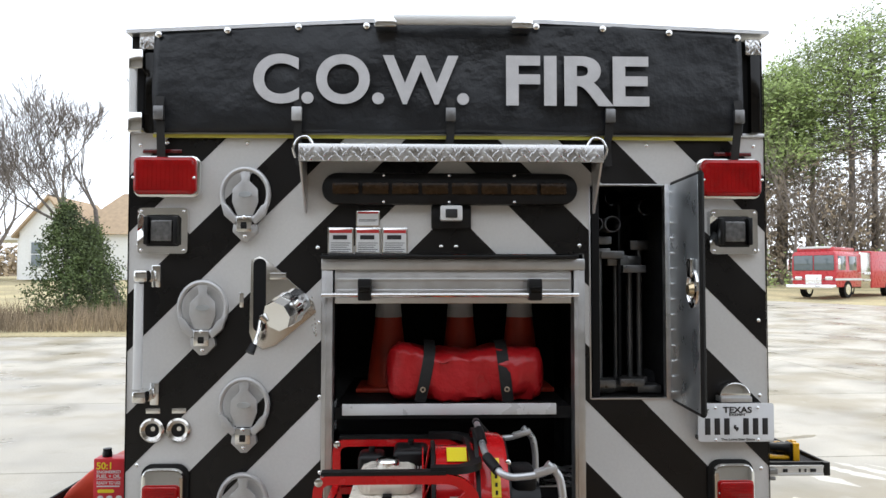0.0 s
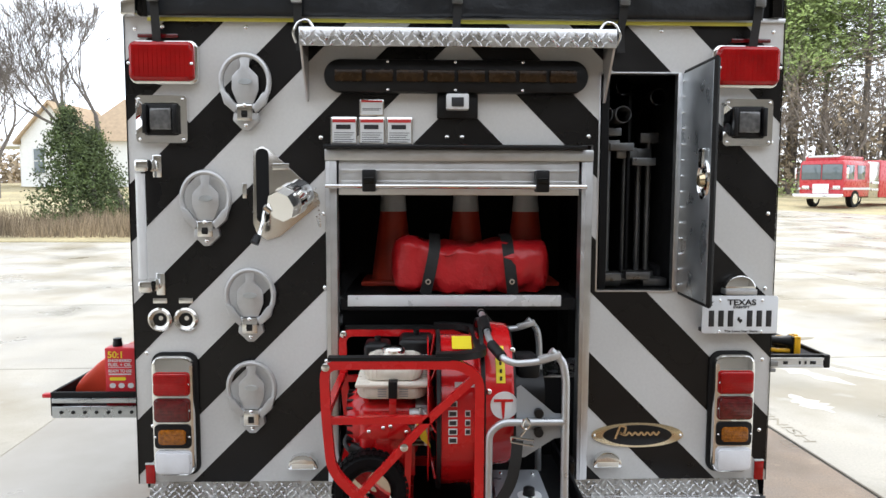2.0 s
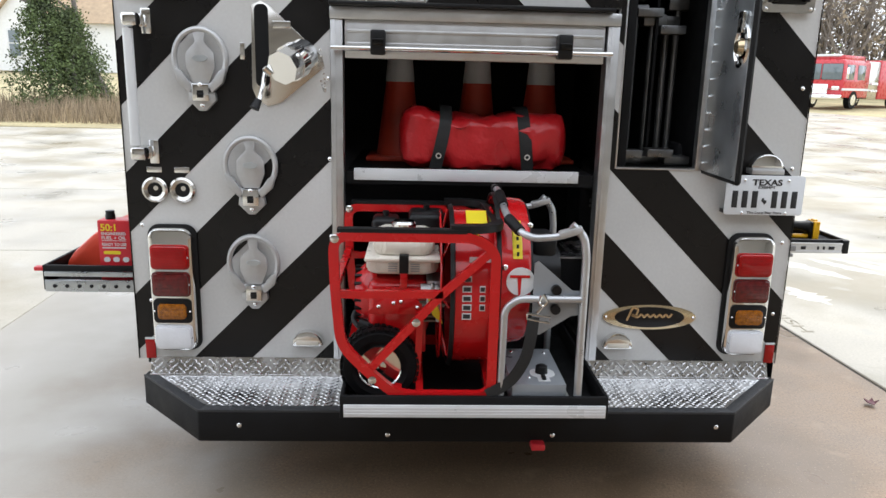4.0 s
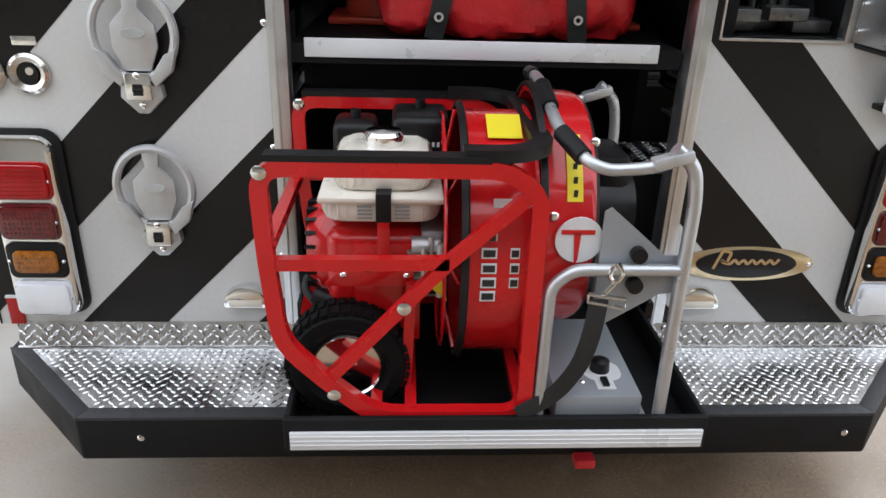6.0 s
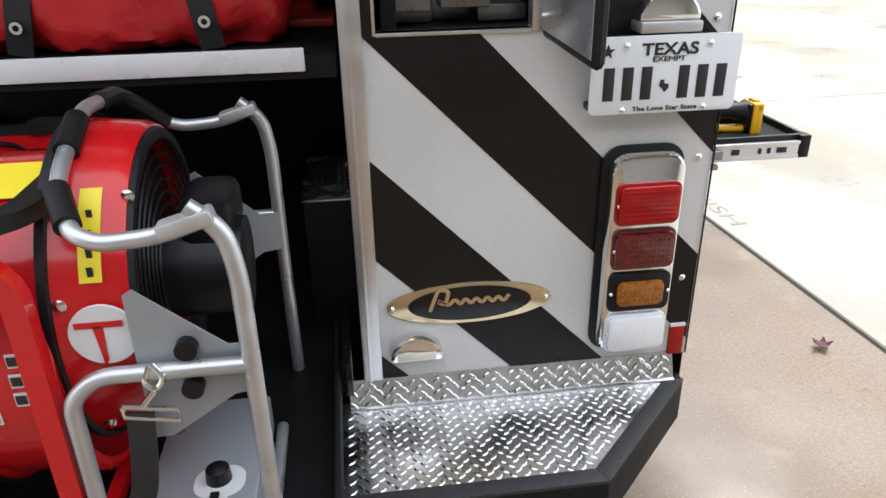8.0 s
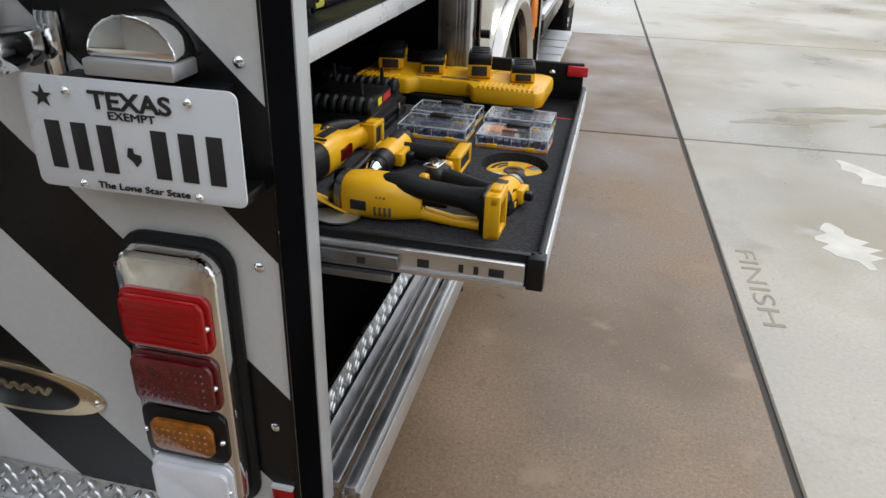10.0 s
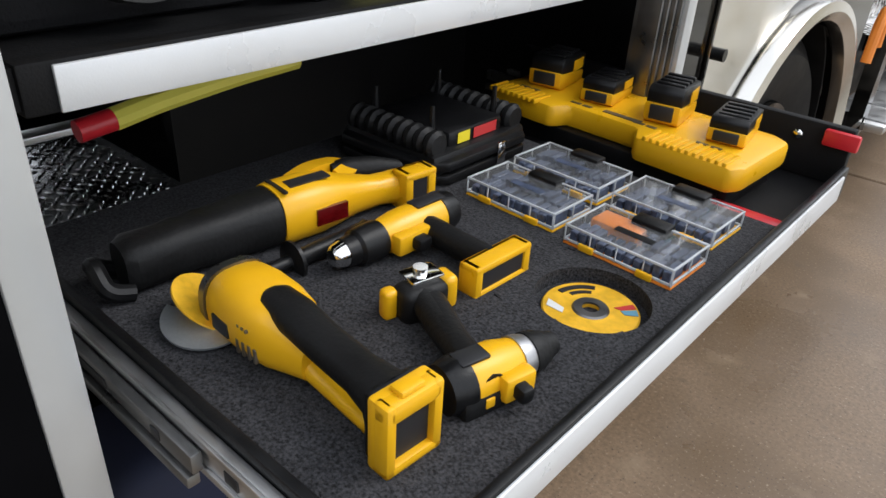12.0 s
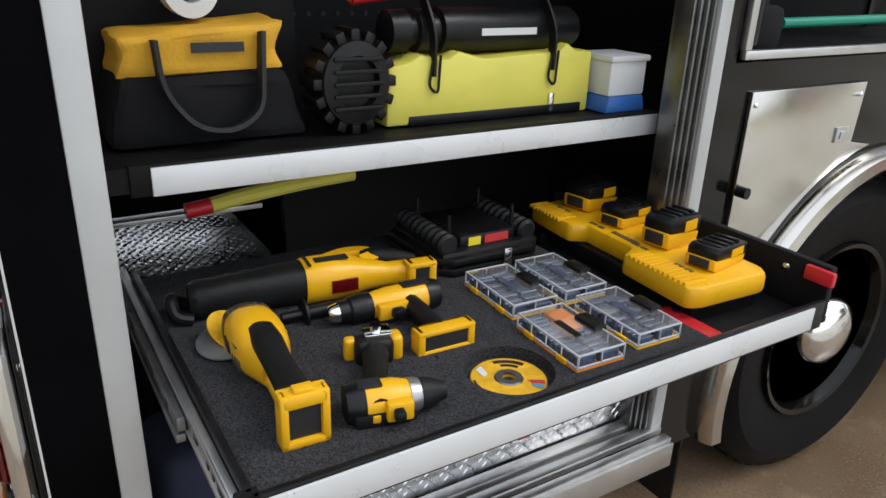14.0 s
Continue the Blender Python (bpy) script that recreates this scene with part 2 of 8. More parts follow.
def pieces(name, bm, material, parent, label="", smooth=True):
    """Links every loose piece of a bmesh as a part of its own."""
    bm.verts.index_update()
    seen = set()
    for seed in bm.verts[:]:
        if seed in seen:
            continue
        todo, isle = [seed], []
        seen.add(seed)
        while todo:
            v = todo.pop()
            isle.append(v)
            for e in v.link_edges:
                w = e.other_vert(v)
                if w not in seen:
                    seen.add(w)
                    todo.append(w)
        one = bmesh.new()
        new_of = {v: one.verts.new(v.co) for v in isle}
        for fc in {fc for v in isle for fc in v.link_faces}:
            one.faces.new([new_of[v] for v in fc.verts])
        last = part(name, one, material, parent, label, smooth)
    bm.free()
    return last


def thing(name, label, category, group="", kind="", at=None):
    ob = new(name)
    ob.empty_display_size = 0.1
    if at:
        ob.matrix_basis = at
    return tagged(ob, label, category, group, kind)


def box(bm, x0, x1, y0, y1, z0, z1, bevel=0.0, seg=2, m=None):
    b = bmesh.new()
    bmesh.ops.create_cube(b, size=1)
    for v in b.verts:
        v.co = ((x0 + x1) / 2 + v.co.x * (x1 - x0), (y0 + y1) / 2 + v.co.y * (y1 - y0), (z0 + z1) / 2 + v.co.z * (z1 - z0))
    if bevel:
        bmesh.ops.bevel(b, geom=b.edges[:], offset=bevel, segments=seg, profile=0.5, affect="EDGES")
    return merge(bm, b, m)


def merge(bm, b, m=None):
    if m:
        b.transform(m)
    base = {}
    for v in b.verts:
        base[v] = bm.verts.new(v.co)
    for f in b.faces:
        try:
            bm.faces.new([base[v] for v in f.verts])
        except ValueError:
            pass
    b.free()
    return bm


def prism(bm, pts, axis, a0, a1, bevel=0.0, m=None):
    """A flat outline (pairs) pushed along an axis: 'y' takes (x, z), 'x' takes (y, z), 'z' takes (x, y)."""
    def at(p, a):
        return {"y": (p[0], a, p[1]), "x": (a, p[0], p[1]), "z": (p[0], p[1], a)}[axis]
    b = bmesh.new()
    lo = [b.verts.new(at(p, a0)) for p in pts]
    hi = [b.verts.new(at(p, a1)) for p in pts]
    b.faces.new(lo), b.faces.new(hi[::-1])
    for i in range(len(pts)):
        b.faces.new((lo[i], hi[i], hi[(i + 1) % len(pts)], lo[(i + 1) % len(pts)]))
    bmesh.ops.recalc_face_normals(b, faces=b.faces[:])
    if bevel:
        bmesh.ops.bevel(b, geom=b.edges[:], offset=bevel, segments=2, profile=0.5, affect="EDGES")
    return merge(bm, b, m)


def rod(bm, p0, p1, r, r2=None, seg=14):
    p0, p1 = Vector(p0), Vector(p1)
    d = p1 - p0
    q = d.to_track_quat("Z", "Y").to_matrix().to_4x4()
    b = bmesh.new()
    bmesh.ops.create_cone(b, cap_ends=True, segments=seg, radius1=r, radius2=r if r2 is None else r2, depth=d.length)
    return merge(bm, b, Matrix.Translation((p0 + p1) / 2) @ q)


def smooth_path(pts, rad, n=5):
    """Rounds the corners of a line of points."""
    pts = [Vector(p) for p in pts]
    out = [pts[0]]
    for a, b, c in zip(pts, pts[1:], pts[2:]):
        u, w = (a - b), (c - b)
        d = min(rad, u.length * 0.45, w.length * 0.45)
        s, e = b + u.normalized() * d, b + w.normalized() * d
        for i in range(n + 1):
            k = i / n
            out.append(s * (1 - k) ** 2 + b * 2 * k * (1 - k) + e * k * k)
    out.append(pts[-1])
    return out


def tube(bm, pts, r, seg=10, square=False, closed=False, flat=None):
    """A tube along points; flat=(half width, half height) makes a band or square bar."""
    pts = [Vector(p) for p in pts]
    n = len(pts)
    rings = []
    up = None
    for i, p in enumerate(pts):
        a = pts[(i - 1) % n] if closed or i else p
        c = pts[(i + 1) % n] if closed or i < n - 1 else p
        t = (c - a).normalized()
        if up is None:
            up = Vector((0, 1, 0)) if abs(t.y) < 0.8 else Vector((1, 0, 0))
        side = t.cross(up).normalized()
        up = side.cross(t).normalized()
        ring = []
        if square or flat:
            hw, hh = flat or (r, r)
            for sx, sy in ((-1, -1), (1, -1), (1, 1), (-1, 1)):
                ring.append(bm.verts.new(p + side * hw * sx + up * hh * sy))
        else:
            for k in range(seg):
                w = 2 * math.pi * k / seg
                ring.append(bm.verts.new(p + (side * math.cos(w) + up * math.sin(w)) * r))
        rings.append(ring)
    m = len(rings[0])
    for i in range(n if closed else n - 1):
        A, B = rings[i], rings[(i + 1) % n]
        for k in range(m):
            bm.faces.new((A[k], A[(k + 1) % m], B[(k + 1) % m], B[k]))
    if not closed:
        bm.faces.new(rings[0][::-1]), bm.faces.new(rings[-1])
    return bm


def lathe(bm, prof, axis="x", centre=(0, 0, 0), seg=40, close=False):
    """Turns (distance along the axis, radius) pairs round the axis."""
    c = Vector(centre)
    rings = []
    for a, r in prof:
        ring = []
        for k in range(seg):
            w = 2 * math.pi * k / seg
            u, v = r * math.cos(w), r * math.sin(w)
            ring.append(bm.verts.new(c + Vector({"x": (a, u, v), "y": (u, a, v), "z": (u, v, a)}[axis])))
        rings.append(ring)
    pairs = list(zip(rings, rings[1:])) + ([(rings[-1], rings[0])] if close else [])
    for A, B in pairs:
        for k in range(seg):
            bm.faces.new((A[k], A[(k + 1) % seg], B[(k + 1) % seg], B[k]))
    if not close:
        if prof[0][1] > 1e-5:
            bm.faces.new(rings[0])
        if prof[-1][1] > 1e-5:
            bm.faces.new(rings[-1][::-1])
    bmesh.ops.recalc_face_normals(bm, faces=bm.faces[:])
    return bm


def loft(bm, secs, n=24, p=0.75):
    """A moulded body along x through rounded sections (x, y, z, half width, half height)."""
    rings = []
    for x, y, z, hy, hz in secs:
        ring = []
        for k in range(n):
            a = 2 * math.pi * k / n
            c, s = math.cos(a), math.sin(a)
            ring.append(bm.verts.new((x, y + hy * math.copysign(abs(c) ** p, c), z + hz * math.copysign(abs(s) ** p, s))))
        rings.append(ring)
    for A, B in zip(rings, rings[1:]):
        for k in range(n):
            bm.faces.new((A[k], A[(k + 1) % n], B[(k + 1) % n], B[k]))
    bm.faces.new(rings[0][::-1]), bm.faces.new(rings[-1])
    bmesh.ops.recalc_face_normals(bm, faces=bm.faces[:])
    return bm


def rounded(w, h, r, n=5):
    """The outline of a rounded rectangle round the origin."""
    out = []
    for cx, cy, a in ((w / 2 - r, h / 2 - r, 0), (r - w / 2, h / 2 - r, 90), (r - w / 2, r - h / 2, 180), (w / 2 - r, r - h / 2, 270)):
        for i in range(n + 1):
            t = radians(a + 90 * i / n)
            out.append((cx + r * math.cos(t), cy + r * math.sin(t)))
    return out


def moved(pts, dx, dz, sx=1.0, sz=1.0):
    return [(p[0] * sx + dx, p[1] * sz + dz) for p in pts]


def N():
    return bmesh.new()


def lettering(name, body, material, parent, w, h, m, depth=0.002, bold=0.0, label=""):
    """Raised letters from the built-in font, w wide and h high, centred on the pose m, facing its +z."""
    cu = bpy.data.curves.new(name, "FONT")
    cu.body, cu.extrude, cu.offset = body, 0.01, bold
    tmp = new(name, cu)
    me = bpy.data.meshes.new_from_object(tmp.evaluated_get(bpy.context.evaluated_depsgraph_get()))
    bpy.data.objects.remove(tmp)
    co = np.array([v.co for v in me.vertices])
    lo, hi = co.min(0), co.max(0)
    s = Vector((w / (hi[0] - lo[0]), h / (hi[1] - lo[1]), depth / 0.02))
    for v in me.vertices:
        v.co = m @ Vector(((v.co.x - (lo[0] + hi[0]) / 2) * s.x, (v.co.y - (lo[1] + hi[1]) / 2) * s.y, v.co.z * s.z))
    me.materials.append(material)
    ob = new(name, me)
    ob.parent = parent
    if label:
        ob["label"] = label
    return ob


REAR = pose(0, 0, 0, 90, 0, 0)  # text that faces the rear (-y)


def rivets(parent, places, material=None, r=0.008, axis="y", out=-1, name="rivet"):
    me = None
    for x, y, z in places:
        if me is None:
            bm = N()
            prof = [(0, r), (out * 0.003, r), (out * 0.006, r * 0.6), (out * 0.007, 0.0005)]
            lathe(bm, prof, axis, (0, 0, 0), 10)
            ob = part(name, bm, material or CHROME, parent)
            me = ob.data
        else:
            ob = new(name, me)
            ob.parent = parent
        ob.location = (x, y, z)


def treads(bm, x0, x1, y0, y1, z, inside=None, pitch=0.03, m=None, L=0.0125, w=0.0042, h=0.0022):
    """Raised diamond bars of tread plate, set crosswise, on the plane z."""
    i = 0
    y = y0
    while y < y1:
        x, j = x0 + (pitch / 2 if i % 2 else 0), 0
        while x < x1:
            if inside is None or inside(x, y):
                a = radians(45 if (i + j) % 2 else -45)
                c, s = math.cos(a), math.sin(a)
                base = [(-L, 0), (-L * 0.4, -w), (L * 0.4, -w), (L, 0), (L * 0.4, w), (-L * 0.4, w)]
                lo = [Vector((x + p * c - q * s, y + p * s + q * c, z)) for p, q in base]
                hi = [Vector((x + (p * c - q * s) * 0.5, y + (p * s + q * c) * 0.5, z + h)) for p, q in base]
                if m:
                    lo, hi = [m @ v for v in lo], [m @ v for v in hi]
                lo, hi = [bm.verts.new(v) for v in lo], [bm.verts.new(v) for v in hi]
                bm.faces.new(hi)
                for k in range(6):
                    bm.faces.new((lo[k], lo[(k + 1) % 6], hi[(k + 1) % 6], hi[k]))
            x += pitch
            j += 1
        y += pitch / 2
        i += 1
    return bm


# ---- ground ----
def ground():
    bm = N()
    rows = []
    for y in (-60, 0, 20, 22, 30, 38, 46, 54, 60, 90, 320):
        rows.append([bm.verts.new((x, y, -0.02 + min(1.0, max(0.0, (y - 20) / 40)) * (1.2 if x > 0 else 1.75))) for x in (-240, -60, -20, -4, 4, 30, 70, 240)])
    for a, b in zip(rows, rows[1:]):
        for k in range(7):
            bm.faces.new((a[k], a[k + 1], b[k + 1], b[k]))
    g = link("ground", bm, GRASS)
    tagged(g, "flat ground with dry winter grass", "ground", kind="structure")
    # slabs of the drive, with open joints between them
    xs = [-22.4, -15.4, -2.7, 2.4, 8.0, 14.0, 20.0, 26.0, 34.0]
    ys = [-12, -4, 3.92, 7.55, 12.0, 16.0, 19.0]
    drive = thing("pavement", "pale concrete drive in slabs with dark joints", "pavement", kind="structure")
    for i in range(len(xs) - 1):
        for j in range(len(ys) - 1):
            bm = N()
            box(bm, xs[i] + (0 if i == 2 else 0.012), xs[i + 1] - (0 if i == 1 else 0.012), ys[j] + 0.01, ys[j + 1] - 0.01, -0.15, 0.0, 0.006, 1)
            near = i == 2 and j < 3
            part("slab", bm, CONCRETE_NEAR if near else CONCRETE, drive, smooth=False)
    bm = N()
    box(bm, -22.4, 34, -12, 19, -0.2, -0.012)
    part("joint_filler", bm, JOINT, drive, smooth=False)
    bm = N()
    prism(bm, [(-3, 19), (60, 19), (75, 49), (-3, 40)], "z", -0.3, 0.0)
    for v in bm.verts:
        v.co.z += 1.2 * min(1.0, max(0.0, (v.co.y - 20) / 40))
    part("far_apron", bm, CONCRETE, drive, smooth=False)
    bm = N()
    box(bm, -120, -3, 18.6, 19.8, -0.06, 0.012, 0.005)
    k = link("lawn_edge", bm, GRASS)
    tagged(k, "tan strip of cut dry grass", "lawn", kind="structure")
    drive.rotation_euler = (0, 0, radians(2.8))


ground()


def water_marks():
    c = thing("water_stain", "pale dried water streaks on the concrete drive", "stain", kind="structure")
    rnd = random.Random(3)
    for x, y, a, ln, w in ((3.35, 3.5, 118, 0.9, 0.12), (3.75, 3.55, 122, 0.7, 0.07), (4.0, 3.6, 125, 0.75, 0.06), (4.25, 3.5, 120, 0.8, 0.05),
                           (3.0, 4.7, 20, 0.9, 0.1), (3.4, 5.1, 15, 1.1, 0.12), (3.9, 4.9, 25, 0.8, 0.09), (2.9, 2.6, 100, 0.5, 0.1)):
        n = 12
        up = [(-ln / 2 + ln * k / n, w * (0.5 + rnd.random()) * math.sin(math.pi * (k + 0.5) / (n + 1))) for k in range(n + 1)]
        dn = [(p[0], -p[1] * rnd.uniform(0.4, 1.1)) for p in up[::-1]]
        bm = N()
        prism(bm, up + dn, "z", 0.0, 0.0012, m=pose(x, y, 0, 0, 0, a))
        part("streak", bm, DRYMARK if y < 4 else WETMARK, c, smooth=False)
    t = thing("stamped_word", "worn dark letters stamped along the slab joint", "lettering", kind="structure")
    lettering("letters", "FINISH", WETMARK, t, 0.66, 0.085, Matrix.Translation((2.42, 2.07, 0.001)) @ pose(0, 0, 0, 0, 0, -87), 0.0008)


water_marks()
leaf = N()
prism(leaf, [(0, -0.05), (0.02, -0.02), (0.05, -0.015), (0.03, 0.01), (0.035, 0.045), (0.005, 0.03), (-0.025, 0.05), (-0.025, 0.015), (-0.055, 0), (-0.025, -0.02)], "z", 0.004, 0.008)
for v in leaf.verts:
    v.co.x, v.co.y = v.co.x * 0.7, v.co.y * 0.7
    v.co.z += 1.8 * v.co.x ** 2 / 0.1 + 0.3 * abs(v.co.y)
lf = link("fallen_leaf", leaf, LEAFRED)
lf.location = (2.155, 0.622, 0.002)
tagged(lf, "curled dark purple fallen leaf on wet concrete", "leaf")


# ---- unseen walls and roof added behind the camera, to cut sky light on the rear ----
def unseen_bay():
    for name, a in (("wall_south", (-9, 9, -10.2, -10.0, 0, 5)), ("wall_west", (-9.2, -9, -10, -6.2, 0, 5)), ("wall_east", (9, 9.2, -10, -6.2, 0, 5))):
        bm = N()
        box(bm, *a)
        tagged(link(name, bm, PLASTER), "plain unseen wall added to block sky light", "wall", kind="structure")
    bm = N()
    box(bm, -9.2, 9.2, -10.2, -6.0, 4.8, 5.0)
    tagged(link("ceiling", bm, PLASTER), "plain unseen roof added to block sky light", "ceiling", kind="structure")


unseen_bay()


# ---- the fire truck's body ----
truck = thing("fire_truck", "rear of a black fire truck with silver and black chevrons", "fire truck")
PX0, PX1, PZ0, PZ1 = -1.295, 1.277, 0.48, 2.338
CELLS = [(PX0, -0.53, PZ0, PZ1), (-0.53, 0.53, 1.855, PZ1), (0.53, 0.554, PZ0, PZ1), (0.554, 0.885, PZ0, 1.275),
         (0.554, 0.885, 2.135, PZ1), (0.885, PX1, PZ0, PZ1)]


def clip(poly, keep):
    """Cuts a convex outline by a line; keep gives the signed distance."""
    out = []
    for a, b in zip(poly, poly[1:] + poly[:1]):
        da, db = keep(a), keep(b)
        if da >= 0:
            out.append(a)
        if da * db < 0:
            k = da / (da - db)
            out.append((a[0] + (b[0] - a[0]) * k, a[1] + (b[1] - a[1]) * k))
    return out


def rear_panel():
    panels = []
    for x0, x1, z0, z1 in CELLS:
        bm = N()
        box(bm, x0, x1, 0.0, 0.03, z0, z1)
        panels.append(part("rear_panel", bm, WHITE, truck, "silver white reflective panel with black chevron stripes", smooth=False))
    panel = panels[0]
    bm = N()
    box(bm, PX0, PX1, 0.0, 0.03, PZ1, 2.735)
    part("upper_panel", bm, BLACKIN, truck, smooth=False)
    for side in (-1, 1):
        for k in range(-6, 4):
            u1 = (2.027 if side > 0 else 2.04) + 0.4745 * (k + 2)
            u0 = u1 - 0.228
            for (x0, x1, z0, z1), owner in zip(CELLS, panels):
                p = [(x0, z0), (x1, z0), (x1, z1), (x0, z1)]
                for keep in (lambda q: -side * -q[0] if side > 0 else -q[0], lambda q: q[1] + side * q[0] - u0, lambda q: u1 - q[1] - side * q[0]):
                    p = clip(p, keep) if len(p) > 2 else []
                if len(p) > 2:
                    bm = N()
                    prism(bm, p, "y", -0.0012, 0.0)
                    part("stripe", bm, BLACKFILM, owner, smooth=False)
    rivets(panel, [(-1.255, 0, 2.29), (-1.15, 0, 2.3), (-0.83, 0, 2.3), (-0.45, 0, 2.3), (0.4, 0, 2.3), (0.79, 0, 2.3), (1.235, 0, 2.3),
                   (-1.258, 0, 1.89), (-1.258, 0, 1.58), (-1.25, 0, 1.28), (-1.25, 0, 1.02), (-1.235, 0, 0.72), (-0.546, 0, 1.88), (-0.54, 0, 1.58),
                   (-0.536, 0, 1.285), (-0.533, 0, 0.986), (-0.528, 0, 0.69), (0.512, 0, 1.89), (0.512, 0, 1.585), (0.515, 0, 1.29), (0.513, 0, 0.99),
                   (0.511, 0, 0.69), (1.245, 0, 1.87), (1.245, 0, 1.585), (1.245, 0, 1.282), (1.245, 0, 0.988), (1.245, 0, 0.692), (-0.05, 0, 1.885), (0.01, 0, 1.885)])
    bm = N()
    box(bm, PX0, PX1, -0.012, 0.0, PZ1 - 0.004, PZ1 + 0.012, 0.002)
    part("panel_edge_trim", bm, ALU, truck)
    bm = N()
    box(bm, PX0 - 0.004, PX0, -0.004, 0.03, PZ0, 2.6, 0.001)
    box(bm, PX1, PX1 + 0.004, -0.004, -0.002, PZ0, 2.6)
    pieces("corner_seal", bm, BLACKPAINT, truck)


rear_panel()


# the truck's flank is drawn on a longer base; its true length along the truck is shorter
SHORT = 0.87
FLANK = pose(0.012, 0.148 * (1 - SHORT), -0.01) @ Matrix.Diagonal((1, SHORT, 1, 1))


def on_flank(made, drop=0.0):
    for ob in made:
        ob.matrix_basis = pose(0, 0, -drop) @ FLANK @ ob.matrix_basis


def shell():
    # outer skins of the body, dark inside
    bm = N()
    box(bm, -1.275, -1.25, 0.03, 3.3, 2.05, 2.7)
    box(bm, -1.275, -1.25, 0.03, 0.12, 0.45, 2.05)
    box(bm, -1.275, -1.25, 1.4, 3.3, 0.95, 2.05)
    part("left_side", bm, BLACKPAINT, truck, "black gloss side panel")
    bm = N()
    prism(bm, [(-1.3, 2.742), (-0.35, 2.796), (0.35, 2.8), (1.285, 2.764), (1.285, 2.75), (0.35, 2.784), (-0.35, 2.78), (-1.3, 2.728)], "y", -0.05, 6.0)
    part("roof", bm, ALU, truck, "slightly crowned aluminium roof edge")
    for a in ((-1.23, 1.22, 0.03, 2.9, 2.14, 2.16),
              (-0.57, 0.57, 0.95, 0.97, 1.3, 2.14),
              (-0.6, -0.57, 0.03, 1.5, 1.24, 2.14),
              (0.57, 0.6, 0.03, 1.5, 1.24, 2.14),
              (-0.6, -0.57, 0.03, 1.5, 0.43, 0.97),
              (-0.6, -0.57, 0.03, 1.5, 1.04, 1.08),
              (0.57, 0.6, 0.62, 1.5, 0.43, 1.24),
              (-0.6, 1.25, 1.5, 1.53, 0.43, 1.36),
              (-0.6, 1.22, 0.03, 1.5, 0.40, 0.43),
              (-0.57, 0.57, 0.9, 0.93, 0.43, 1.8),
              (-1.25, -0.6, 0.95, 1.0, 0.43, 2.05),
              (-1.25, -0.6, 0.12, 1.0, 0.43, 0.45),
              (0.57, 1.22, 1.53, 1.56, 1.3, 2.1),
              (0.55, 1.25, 1.54, 3.0, 2.06, 2.08),
              (0.7, 0.72, 1.54, 3.0, 1.3, 2.08),
              (0.55, 1.245, 1.56, 3.0, 1.33, 1.36)):
        bm = N()
        box(bm, *a)
        part("lining_sheet", bm, BLACKIN, truck, "black coated compartment lining", smooth=False)
    # underframe, keeps the light out below
    bm = N()
    box(bm, -1.0, 1.0, -0.25, 8.0, 0.3, 0.4)
    box(bm, -1.0, 1.0, 2.9, 8.0, 0.4, 1.2)
    part("chassis_frame", bm, BLACKIN, truck, smooth=False)
    # side of the body that the tool drawer comes out of
    before = set(truck.children)
    bm = N()
    box(bm, 1.23, 1.266, -0.02, 0.088, 0.34, 2.7, 0.004)
    box(bm, 1.23, 1.26, 0.082, 1.545, 2.12, 2.7, 0.004)
    part("corner_post", bm, POSTBLACK, truck, "black corner post")
    for y0, y1, name in ((0.088, 0.139, "door_track"), (1.502, 1.545, "door_track")):
        bm = N()
        box(bm, 1.215, 1.268, y0, y1, 0.42, 2.12, 0.003)
        part(name, bm, TRACK, truck, "pale aluminium roll-up door track")
    bm = N()
    for i in range(4):
        box(bm, 1.19 + 0.008 * i, 1.235 + 0.008 * i, 1.45 + 0.013 * i, 1.46 + 0.013 * i, 0.43, 2.12, 0.002)
    box(bm, 1.18, 1.23, 1.455, 1.5, 0.43, 2.12)
    pieces("track_guide", bm, GALVDARK, truck)
    bm = N()
    yc, zc, r = 2.455, 0.475, 0.575
    arch = [(yc - r / SHORT * math.cos(radians(a)), zc + r * math.sin(radians(a))) for a in range(0, 181, 9)]
    prism(bm, [(1.546, 0.36), (1.546, 1.365), (3.2, 1.365), (3.2, 0.4), (yc + r / SHORT, 0.4)] + arch[::-1] + [(yc - r / SHORT, 0.36)], "x", 1.23, 1.26)
    box(bm, 1.23, 1.26, 1.546, 1.6, 1.365, 2.7)
    box(bm, 1.23, 1.26, 3.0, 3.2, 1.365, 2.7)
    box(bm, 1.23, 1.26, 1.6, 3.0, 2.1, 2.7)
    pieces("wheel_panel", bm, BLACKPAINT, truck, "black gloss panel round the rear wheel")
    bm = N()
    ring = []
    for a in range(-12, 203, 5):
        c, s = math.cos(radians(a)), math.sin(radians(a))
        ring.append([(1.255, 0.64), (1.285, 0.638), (1.305, 0.628), (1.312, 0.6), (1.29, 0.572), (1.255, 0.57)])
        ring[-1] = [bm.verts.new((x, yc - q / SHORT * c, zc + q * s)) for x, q in ring[-1]]
    for A, B in zip(ring, ring[1:]):
        for k in range(6):
            bm.faces.new((A[k], A[(k + 1) % 6], B[(k + 1) % 6], B[k]))
    bm.faces.new(ring[0]), bm.faces.new(ring[-1][::-1])
    bmesh.ops.recalc_face_normals(bm, faces=bm.faces[:])
    part("wheel_arch_trim", bm, STAINLESS, truck, "polished stainless wheel arch trim")
    bm = N()
